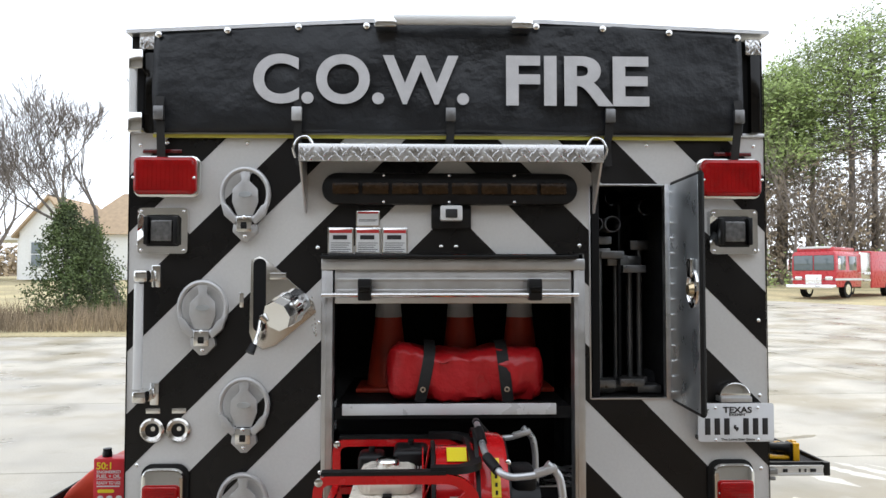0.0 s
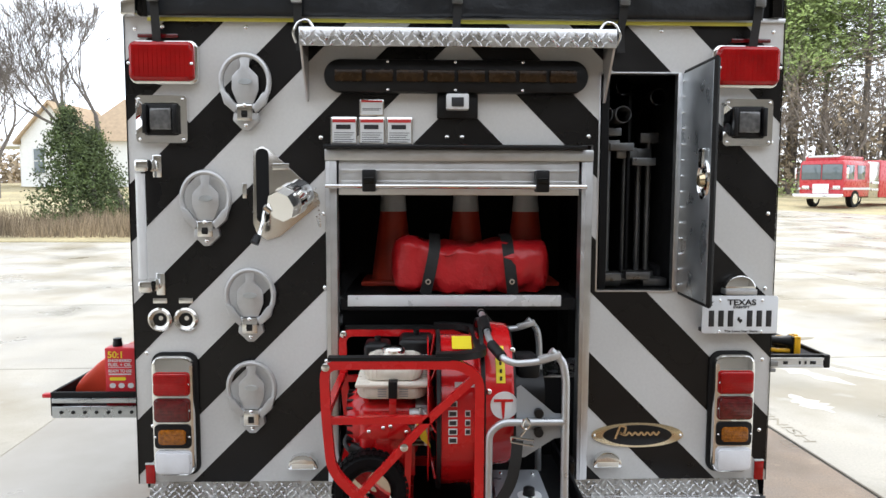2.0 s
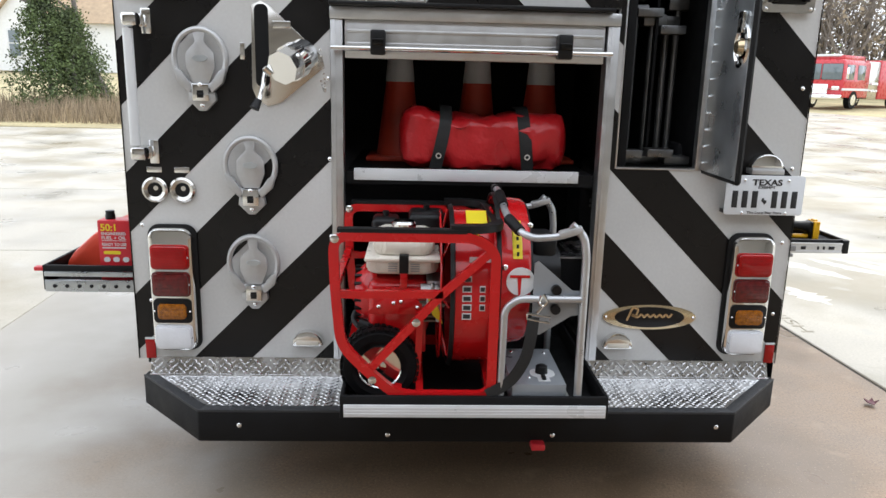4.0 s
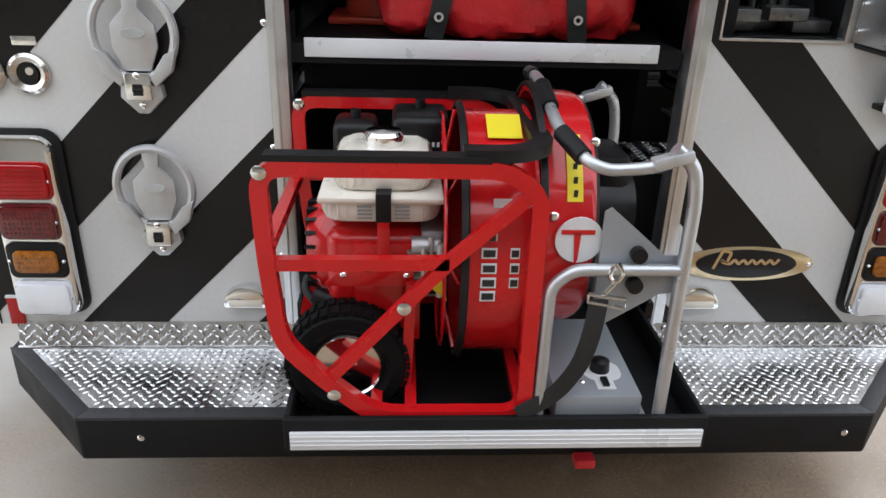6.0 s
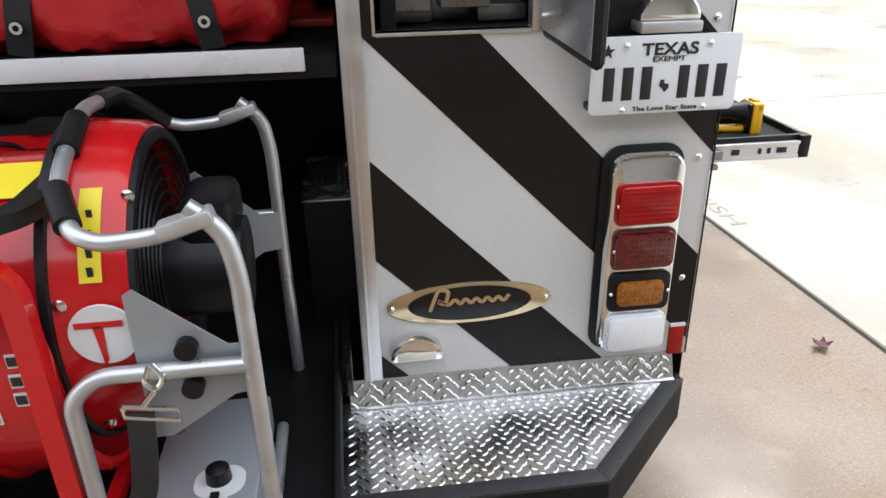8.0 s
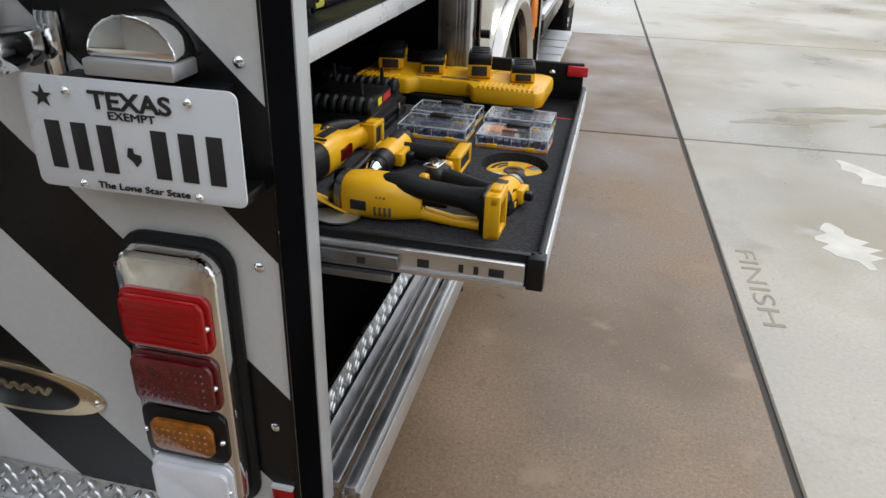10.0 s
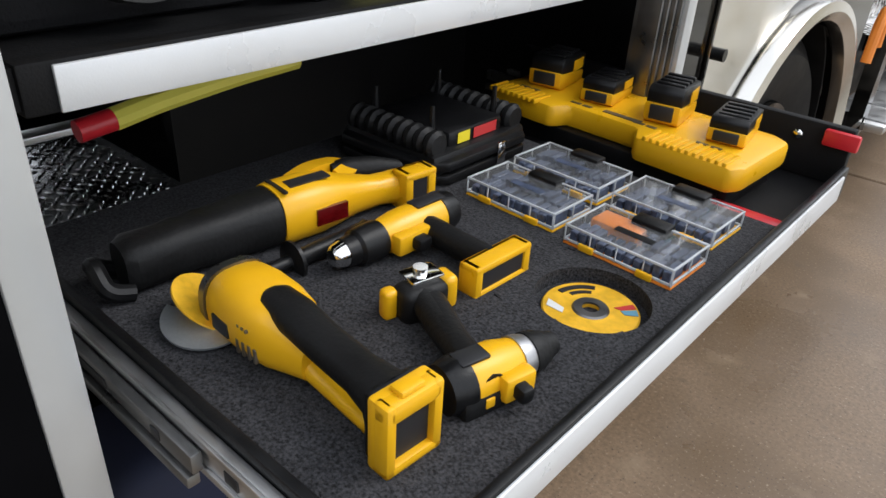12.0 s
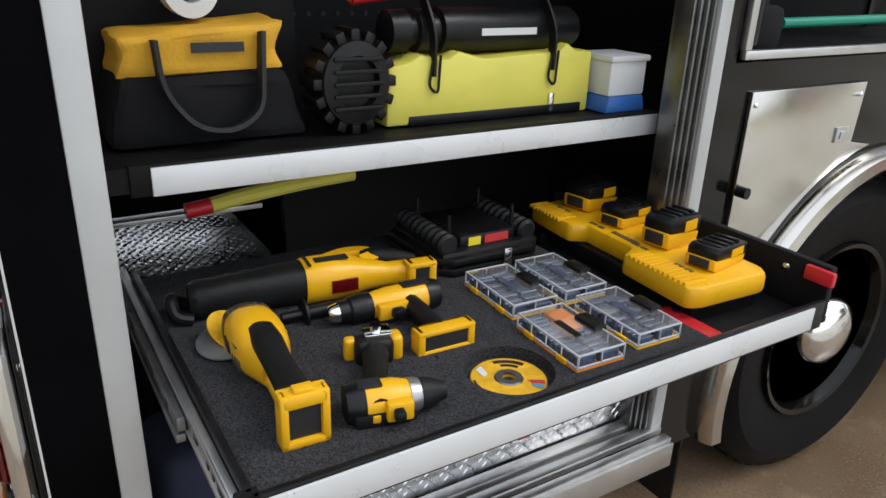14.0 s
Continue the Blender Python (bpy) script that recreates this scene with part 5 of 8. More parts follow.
    prism(bm, [(-0.37, 0.85), (-0.31, 0.905), (-0.21, 0.905), (-0.185, 0.88), (-0.185, 0.845), (-0.37, 0.845)], "y", -0.468, -0.463, 0.001)
    bk = part("bracket_plate", bm, REDPAINT, c)
    rivets(bk, [(-0.33, -0.468, 0.872), (-0.28, -0.468, 0.885), (-0.255, -0.468, 0.89), (-0.2, -0.468, 0.87)], r=0.007, name="bolt")
    bm = N()
    rod(bm, (-0.4, -0.4, 0.79), (-0.33, -0.42, 0.77), 0.02)
    tube(bm, smooth_path([(-0.4, -0.35, 0.84), (-0.43, -0.38, 0.8), (-0.38, -0.42, 0.76), (-0.36, -0.4, 0.68)], 0.03), 0.009)
    part("throttle_lever", bm, BLACKPLASTIC, c)
    bm = N()
    prism(bm, [(-0.165, 0.9), (-0.14, 0.9), (-0.13, 0.87), (-0.115, 0.815), (-0.15, 0.845)], "y", -0.475, -0.472)
    part("yellow_tag", bm, STICKER, c)
    c = frame_of
    # drum and guard
    bm = N()
    prof = [(-0.092, 0.275), (-0.085, 0.283), (-0.08, 0.272), (0.05, 0.272), (0.055, 0.283), (0.062, 0.275), (0.062, 0.262), (-0.092, 0.262)]
    lathe(bm, prof, "x", (0, -0.245, 0.87), 64, close=True)
    d = part("drum", bm, REDPAINT, c, "red fan drum")
    bm = N()
    lathe(bm, [(-0.096, 0.285), (-0.084, 0.29), (-0.08, 0.283), (-0.096, 0.276)], "x", (0, -0.245, 0.87), 64, close=True)
    part("drum_lip", bm, RUBBER, d)
    bm = N()
    for k in range(1, 13):
        pts = [(-0.1 - 0.025 * math.sin(k / 12 * 1.6), -0.245 + 0.022 * k * math.cos(a), 0.87 + 0.022 * k * math.sin(a)) for a in [2 * math.pi * j / 36 for j in range(36)]]
        tube(bm, pts, 0.0026, 5, closed=True)
    for j in range(8):
        a = 2 * math.pi * j / 8
        tube(bm, [(-0.1, -0.245, 0.87), (-0.122, -0.245 + 0.15 * math.cos(a), 0.87 + 0.15 * math.sin(a)), (-0.1, -0.245 + 0.275 * math.cos(a), 0.87 + 0.275 * math.sin(a))], 0.004, 5)
    part("wire_guard", bm, REDPAINT, d, "red wire guard")
    bm = N()
    prism(bm, [(-0.04, 0), (0.03, 0), (0.03, 0.075), (-0.04, 0.075)], "z", 0, 0.0015, m=Matrix.Translation((0, -0.37, 1.118)) @ pose(0, 0, 0, 25, 0, 0))
    part("caution_sticker", bm, STICKER, d)
    # plain shapes standing for the brand lettering, wrapped on the drum's front
    bm, bo = N(), N()
    for k, (x, z) in enumerate([(-0.022, 0.96 - 0.03 * i) for i in range(5)] + [(0.006, 0.93 - 0.03 * i) for i in range(3)]):
        w = 0.03 if k < 5 else 0.018
        y = -0.245 - math.sqrt(max(0, 0.2735 ** 2 - (z - 0.87) ** 2))
        wavy_bar(bo, x - 0.02 + (0.022 if k >= 5 else 0), y, z, w, 0.022)
        wavy_bar(bm, x - 0.02 + (0.022 if k >= 5 else 0), y - 0.0016, z, w * 0.78, 0.014)
    pieces("letter_outline", bo, OFFWHITE, d, "white outlined brand marks", smooth=False)
    pieces("letter_fill", bm, PRINT, d, smooth=False)
    bm = N()
    wavy_bar(bm, -0.0, -0.478, 1.02, 0.07, 0.018)
    part("white_sticker", bm, OFFWHITE, d, smooth=False)
    # tyres
    for y in (-0.42, -0.13):
        w = thing("wheel", "", "")
        w.parent = c
        w.location = (-0.325, y, 0.636)
        bm = N()
        lathe(bm, [(-0.03, 0.075), (-0.045, 0.095), (-0.042, 0.12), (-0.025, 0.13), (0.025, 0.13), (0.042, 0.12), (0.045, 0.095), (0.03, 0.075)], "y", seg=40)
        part("tyre", bm, TYRE, w, "black pneumatic tyre")
        bm = N()
        for k in range(36):
            a = k * 10
            box(bm, -0.008, 0.008, -0.036, -0.006, 0.127, 0.134, m=pose(0, 0, 0, 0, a, 0))
            box(bm, -0.008, 0.008, 0.006, 0.036, 0.127, 0.134, m=pose(0, 0, 0, 0, a + 5, 0))
        tagged(part("tread", bm, TYRE, w), kind="stuff")
        bm = N()
        lathe(bm, [(-0.035, 0.078), (-0.04, 0.074), (-0.02, 0.06), (-0.012, 0.03), (-0.035, 0.022), (-0.04, 0.0005)], "y", seg=28)
        part("rim", bm, CHROME, w, "zinc plated rim")


gas_fan()


def electric_fan():
    c = thing("electric_blower_fan", "red drum electric fan with silver tubular frame", "fan")
    bm = N()
    prof = [(0.06, 0.272), (0.075, 0.265), (0.155, 0.257), (0.168, 0.25), (0.168, 0.235), (0.06, 0.257)]
    lathe(bm, prof, "x", (0, -0.235, 0.925), 64, close=True)
    d = part("drum", bm, REDPAINT, c, "red fan drum")
    bm = N()
    lathe(bm, [(0.055, 0.277), (0.068, 0.279), (0.07, 0.271), (0.055, 0.269)], "x", (0, -0.235, 0.925), 64, close=True)
    lathe(bm, [(0.168, 0.247), (0.176, 0.243), (0.176, 0.226), (0.168, 0.23)], "x", (0, -0.235, 0.925), 64, close=True)
    part("rim_seal", bm, RUBBER, d)
    bm = N()
    for k in range(1, 11):
        tube(bm, [(0.172, -0.235 + 0.0225 * k * math.cos(a), 0.925 + 0.0225 * k * math.sin(a)) for a in [2 * math.pi * j / 32 for j in range(32)]], 0.0025, 5, closed=True)
    part("wire_guard", bm, BLACKPLASTIC, d)
    bm = N()
    rod(bm, (0.1, -0.235, 0.925), (0.3, -0.235, 0.925), 0.09, 0.085, 24)
    box(bm, 0.2, 0.29, -0.29, -0.13, 0.97, 1.06, 0.02)
    part("motor", bm, BLACKPLASTIC, c, "black motor housing")
    bm = N()
    rod(bm, (0.12, -0.235, 0.925), (0.128, -0.235, 0.925), 0.24, 0.24, 40)
    part("fan_plate", bm, BLACKPLASTIC, c, "black plate behind the guard")

    def ony(z, r=0.264):
        return -0.235 - math.sqrt(max(0.0, r * r - (z - 0.925) ** 2))
    bm = N()
    n = 8
    rows = [[bm.verts.new((x, ony(1.025 + 0.11 * i / n, 0.2635), 1.025 + 0.11 * i / n)) for x in (0.107, 0.138)] for i in range(n + 1)]
    for a, b in zip(rows, rows[1:]):
        bm.faces.new((a[0], a[1], b[1], b[0]))
    s = part("warning_strip", bm, STICKER, d, "yellow warning strip")
    bm = N()
    for k in range(4):
        z = 1.04 + 0.0225 * k
        wavy_bar(bm, 0.123, ony(z) - 0.002, z, 0.008, 0.014)
    part("print", bm, PRINT, s)
    bm = N()
    prism(bm, [(0.132 + 0.047 * math.cos(a), 0.955 + 0.047 * math.sin(a)) for a in [2 * math.pi * j / 28 for j in range(28)]], "y", -0.504, -0.499)
    g = part("round_badge", bm, OFFWHITE, d, "round white badge with red mark")
    bm = N()
    box(bm, 0.096, 0.161, -0.506, -0.504, 0.968, 0.977)
    prism(bm, [(0.12, 0.97), (0.134, 0.97), (0.132, 0.915), (0.126, 0.905)], "y", -0.506, -0.504)
    part("red_mark", bm, REDPAINT, g)
    rivets(c, [(0.08, ony(1.0) - 0.004, 1.0), (0.17, ony(1.12, 0.252), 1.12), (0.085, ony(0.76), 0.76)], r=0.01, name="bolt")
    rail = [(0.336, -0.5, 0.515), (0.333, -0.5, 0.75), (0.333, -0.5, 1.05), (0.322, -0.5, 1.115), (0.28, -0.5, 1.15)]
    for y in (-0.535, 0.03):
        bm = N()
        tube(bm, smooth_path([(p[0], y, p[2]) for p in rail], 0.04), 0.0135, 12)
        part("upright", bm, SILVERTUBE, c, "silver painted tube")
        bm = N()
        tube(bm, smooth_path([(0.332, y, 0.907), (0.12, y, 0.907), (0.078, y, 0.87), (0.076, y, 0.515)], 0.06), 0.0125, 12)
        part("side_rail", bm, SILVERTUBE, c)
        bm = N()
        tube(bm, smooth_path([(0.3, y, 1.132), (0.24, y, 1.112), (0.165, y + 0.005, 1.105), (0.13, -0.52, 1.116), (0.088, -0.427, 1.154), (0.078, -0.241, 1.212), (0.083, -0.08, 1.198)] if y < -0.3 else [(0.3, y, 1.132), (0.24, y, 1.112), (0.17, y, 1.108), (0.14, y - 0.01, 1.12)], 0.05), 0.012, 12)
        part("handle", bm, SILVERTUBE, c)
        for p, q in () if y > -0.3 else (((0.122, -0.505, 1.122), (0.092, -0.436, 1.15)), ((0.084, -0.35, 1.178), (0.079, -0.265, 1.204))):
            bm = N()
            rod(bm, p, q, 0.018)
            part("foam_grip", bm, RUBBER, c, "dark foam grip")
        bm = N()
        box(bm, 0.24, 0.315, y - 0.016, y + 0.016, 1.118, 1.14, 0.005, m=Matrix.Translation((0.278, 0, 1.129)) @ pose(0, 0, 0, 0, -16, 0) @ Matrix.Translation((-0.278, 0, -1.129)))
        part("hinge_plate", bm, CASTALU, c)
    bm = N()
    tube(bm, smooth_path([(0.08, -0.16, 1.206), (0.083, -0.07, 1.197), (0.1, -0.02, 1.17), (0.14, 0.02, 1.12)], 0.02), 0.016)
    part("foam_grip", bm, RUBBER, c)
    for y in (-0.515, -0.02):
        bm = N()
        prism(bm, [(0.172, 1.02), (0.185, 1.028), (0.3, 0.93), (0.34, 0.93), (0.34, 0.85), (0.3, 0.845), (0.2, 0.78), (0.172, 0.78)], "y", y - 0.002, y + 0.002)
        part("tilt_plate", bm, GREYBOX, c, "grey steel tilt plate")
        bm = N()
        rod(bm, (0.245, y - 0.002, 0.935), (0.245, y - 0.02, 0.935), 0.016)
        rod(bm, (0.245, y - 0.002, 0.87), (0.245, y - 0.02, 0.87), 0.016)
        pieces("knob_bolt", bm, BLACKPLASTIC, c)
    bm = N()
    box(bm, 0.115, 0.298, -0.53, -0.2, 0.53, 0.61, 0.004)
    b = part("control_box", bm, GREYBOX, c, "grey steel control box")
    bm = N()
    prism(bm, moved(rounded(0.085, 0.075, 0.03), 0.232, -0.435) , "z", 0.61, 0.6115)
    box(bm, 0.209, 0.249, -0.505, -0.455, 0.61, 0.6118)
    part("dial_plate", bm, OFFWHITE, b, "white dial plate with red rim")
    bm = N()
    lathe(bm, [(0.611, 0.022), (0.635, 0.02), (0.64, 0.012), (0.641, 0.0005)], "z", (0.23, -0.43, 0), 18)
    box(bm, 0.222, 0.236, -0.497, -0.467, 0.611, 0.618)
    part("knob", bm, BLACKPLASTIC, b, "black control knob")
    rivets(b, [(0.18, -0.48, 0.61), (0.27, -0.25, 0.61), (0.15, -0.24, 0.61)], r=0.006, axis="z", out=1, name="screw")
    bm = N()
    rod(bm, (0.315, -0.52, 0.53), (0.315, -0.2, 0.53), 0.012)
    part("foot_rail", bm, SILVERTUBE, c)


electric_fan()


def tie_strap():
    c = thing("tie_down_strap", "black webbing tie-down strap with a bright snap hook", "strap")
    bm = N()
    tube(bm, smooth_path([(0.172, -0.548, 0.85), (0.166, -0.553, 0.78), (0.152, -0.548, 0.7), (0.108, -0.54, 0.62), (0.03, -0.553, 0.582)], 0.06), 0.01, flat=(0.019, 0.002))
    part("webbing", bm, WEB, c)
    bm = N()
    tube(bm, smooth_path([(0.2, -0.543, 0.925), (0.215, -0.548, 0.905), (0.2, -0.548, 0.885), (0.185, -0.548, 0.9), (0.195, -0.543, 0.92)], 0.01), 0.005, 8)
    tube(bm, [(0.198, -0.548, 0.885), (0.18, -0.553, 0.865)], 0.005, 8)
    tube(bm, [(0.15, -0.548, 0.862), (0.15, -0.548, 0.845), (0.225, -0.548, 0.83), (0.225, -0.548, 0.85), (0.15, -0.548, 0.862)], 0.004, 8)
    part("snap_hook", bm, CHROME, c, "bright metal snap hook")


tie_strap()


# ---- bag and cones on the upper shelf ----
def duffel():
    c = thing("duffel_bag", "red vinyl bag with black straps lying on the shelf", "bag")
    bm = N()
    nx, na = 36, 28
    rings = []
    for i in range(nx + 1):
        u = i / nx
        x = -0.28 + 0.675 * u
        k = (1 - abs(2 * u - 1) ** 14) ** 0.3 if 0 < u < 1 else 0.45
        sag = 0.95 - 0.16 * math.exp(-((u - 0.48) / 0.2) ** 2) + 0.16 * math.exp(-((u - 0.1) / 0.09) ** 2) + 0.03 * math.sin(u * 19)
        ring = []
        for j in range(na):
            a = 2 * math.pi * j / na
            ca, sa = math.cos(a), math.sin(a)
            y = 0.26 + 0.14 * (abs(ca) ** 0.4) * (1 if ca > 0 else -1) * k
            z = 1.352 + 0.114 * (abs(sa) ** 0.45) * (1 if sa > 0 else -1) * (k if sa < 0 else k * sag)
            q = noise.noise(Vector((x * 9, y * 8, z * 9))) * 0.024 + abs(noise.noise(Vector((x * 16 + z * 9, y * 14, z * 20)))) * -0.022 + 0.006
            ring.append(bm.verts.new((x, y + q, max(1.239, z + q))))
        rings.append(ring)
    for A, B in zip(rings, rings[1:]):
        for j in range(na):
            bm.faces.new((A[j], A[(j + 1) % na], B[(j + 1) % na], B[j]))
    bm.faces.new(rings[0]), bm.faces.new(rings[-1][::-1])
    bmesh.ops.recalc_face_normals(bm, faces=bm.faces[:])
    part("body", bm, REDVINYL, c)
    for x, s in ((-0.115, 0.02), (0.222, -0.012)):
        bm = N()
        tube(bm, smooth_path([(x - s, 0.125, 1.24), (x, 0.108, 1.33), (x + s, 0.12, 1.43), (x + s, 0.2, 1.482), (x + s, 0.3, 1.48)], 0.05), 0.02, flat=(0.024, 0.004))
        part("strap", bm, WEB, c, "black webbing strap")
        bm = N()
        lathe(bm, [(-0.004, 0.012), (-0.004, 0.006), (0.002, 0.006), (0.002, 0.012)], "y", (x - s * 0.4, 0.103, 1.295), 16, close=True)
        part("eyelet", bm, CHROME, c)


duffel()
for x in (-0.285, 0.055, 0.337):
    c = thing("traffic_cone", "orange red traffic cone with a white sleeve", "traffic cone", "cones on the shelf")
    c.location = (x, 0.52, 1.238)
    bm = N()
    box(bm, -0.14, 0.14, -0.14, 0.14, 0, 0.02, 0.006)
    lathe(bm, [(0.02, 0.1), (0.33, 0.062), (0.6, 0.038), (0.66, 0.028)], "z", seg=28)
    part("body", bm, CONERED, c)
    bm = N()
    lathe(bm, [(0.335, 0.0635), (0.46, 0.0525), (0.46, 0.051), (0.335, 0.062)], "z", seg=28, close=True)
    part("sleeve", bm, CONEWHITE, c, "white reflective sleeve")


# ---- tool drawer ----
FZ = 0.944  # top of the foam


def tool_drawer():
    t = thing("tool_drawer", "", "")
    t.parent = truck
    y0, y1, xf, zb, zt = 0.2, 1.36, 1.622, 0.902, 0.961
    bm = N()
    box(bm, 0.9, xf, y0, y1, zb, zb + 0.012)
    part("drawer_floor", bm, BLACKIN, t)
    bm = N()
    box(bm, 0.9, xf, y1 - 0.02, y1, zb + 0.012, 1.02, 0.004)
    part("end_wall", bm, BLACKIN, t)
    rivets(t, [(1.53, y1 - 0.02, 0.99)], r=0.009)
    bm = N()
    box(bm, xf, xf + 0.012, y0 + 0.006, y1 - 0.035, zb + 0.001, zt, 0.003)
    f = part("front", bm, BLACKPLASTIC, t)
    bm = N()
    box(bm, xf + 0.012, xf + 0.0165, y0 + 0.018, y1 - 0.075, zb + 0.008, zt - 0.004, 0.002)
    part("strip", bm, ALUSTRIP, f, "pale reflective strip")
    bm = N()
    box(bm, xf - 0.012, xf + 0.0175, y0 - 0.012, y0 + 0.018, zb, zt, 0.004)
    part("corner_block", bm, BLACKPLASTIC, t)
    bm = N()
    box(bm, 0.9, xf, y0, y0 + 0.012, zb + 0.012, zt, 0.003)
    part("side_wall", bm, BLACKPLASTIC, t)
    for y in (y0 - 0.013, y1 + 0.001):
        bm = N()
        box(bm, 0.85, xf - 0.014, y, y + 0.012, zb + 0.006, zb + 0.046, 0.002)
        box(bm, 0.85, xf - 0.014, y - 0.004, y, zb + 0.038, zb + 0.047, 0.001)
        box(bm, 0.85, xf - 0.014, y - 0.004, y, zb + 0.003, zb + 0.012, 0.001)
        part_of = N()
        box(part_of, 0.8, 1.40, y - 0.016, y - 0.004, zb + 0.013, zb + 0.036, 0.002)
        box(part_of, 0.8, 1.39, y - 0.018, y - 0.004, zb - 0.012, zb + 0.002, 0.002)
        sl = pieces("slide_rail", bm, ALU, t, "steel drawer slide")
        pieces("inner_rail", part_of, GALVDARK, sl)
        if y < 1:
            for x0, x1 in ((1.43, 1.45), (1.50, 1.508), (1.525, 1.533), (1.55, 1.575)):
                bm = N()
                box(bm, x0, x1, y - 0.002, y + 0.001, zb + 0.018, zb + 0.032, 0.0005)
                part("slot", bm, PRINT, sl)
            for x0, x1 in ((1.18, 1.24), (1.05, 1.07), (1.33, 1.345)):
                bm = N()
                box(bm, x0, x1, y - 0.0175, y - 0.0155, zb + 0.018, zb + 0.03, 0.0005)
                part("slot", bm, PRINT, sl)
    bm = N()
    box(bm, 1.575, 1.635, y1 - 0.034, y1 - 0.02, 0.985, 1.015, 0.004)
    part("release_tab", bm, REDPLASTIC, t, "red release tab")
    bm = N()
    box(bm, 1.46, xf - 0.004, 1.04, 1.09, zb + 0.013, zb + 0.028, 0.003)
    part("red_strip", bm, REDPLASTIC, t)
    # foam with the round recess for the cutting disc
    bm = N()
    yn, ye, xe = y0 + 0.014, 1.03, xf - 0.002
    box(bm, 0.905, xe, yn, ye, zb + 0.013, FZ - 0.022)
    cx, cy, r = 1.522, 0.655, 0.073
    sq = [(1.43, 0.57), (xe, 0.57), (xe, 0.74), (1.43, 0.74)]
    for x0, x1, ya, yb in ((0.905, 1.43, yn, ye), (1.43, xe, yn, 0.57), (1.43, xe, 0.74, ye)):
        box(bm, x0, x1, ya, yb, FZ - 0.022, FZ)
    n = 48
    inner, outer = [], []
    for k in range(n):
        a = 2 * math.pi * (k + 0.5) / n
        c, s = math.cos(a), math.sin(a)
        inner.append((cx + r * c, cy + r * s))
        q = min((sq[1][0] - cx) / c if c > 0 else (sq[0][0] - cx) / c, (sq[2][1] - cy) / s if s > 0 else (sq[0][1] - cy) / s)
        outer.append((cx + q * c, cy + q * s))
    for k in range(n):
        prism(bm, [inner[k], outer[k], outer[(k + 1) % n], inner[(k + 1) % n]], "z", FZ - 0.022, FZ)
    part("foam_insert", bm, FOAM, t, "charcoal foam tool insert", smooth=False)


tool_drawer()


def place(x, y, z, rz):
    return pose(x, y, z, 0, 0, rz)


def battery_foot(bm, bk, x0, x1, y0, y1, z0, z1, axis="x", outer=-1):
    """A tool's open battery mount: a frame round a dark slot, open along the given axis."""
    t = 0.012
    if axis == "x":
        box(bm, x0, x1, y0, y0 + t, z0, z1, 0.004)
        box(bm, x0, x1, y1 - t, y1, z0, z1, 0.004)
        box(bm, x0, x1, y0, y1, z1 - 0.022, z1, 0.006)
        box(bm, x0, x1, y0, y1, z0, z0 + t, 0.004)
        box(bm, x0 - 0.006, x0 + 0.01, y0, y1, z0, z1, 0.004)
        box(bk, x0 + 0.008, x1 - 0.008, y0 + t, y1 - t, z0 + t, z1 - 0.022)
    else:
        box(bm, x0, x1, y0, y1, z0, z0 + t, 0.004)
        box(bm, x0, x1, y0, y1, z1 - t, z1, 0.004)
        box(bm, x0, x0 + 0.016, y0, y1, z0, z1, 0.005)
        box(bm, x1 - 0.016, x1, y0, y1, z0, z1, 0.005)
        inner = (y1 - t, y1) if outer < 0 else (y0, y0 + t)
        box(bm, x0, x1, inner[0], inner[1], z0, z1, 0.004)
        box(bk, x0 + 0.016, x1 - 0.016, y0 + 0.004, y1 - 0.004, z0 + t, z1 - t)


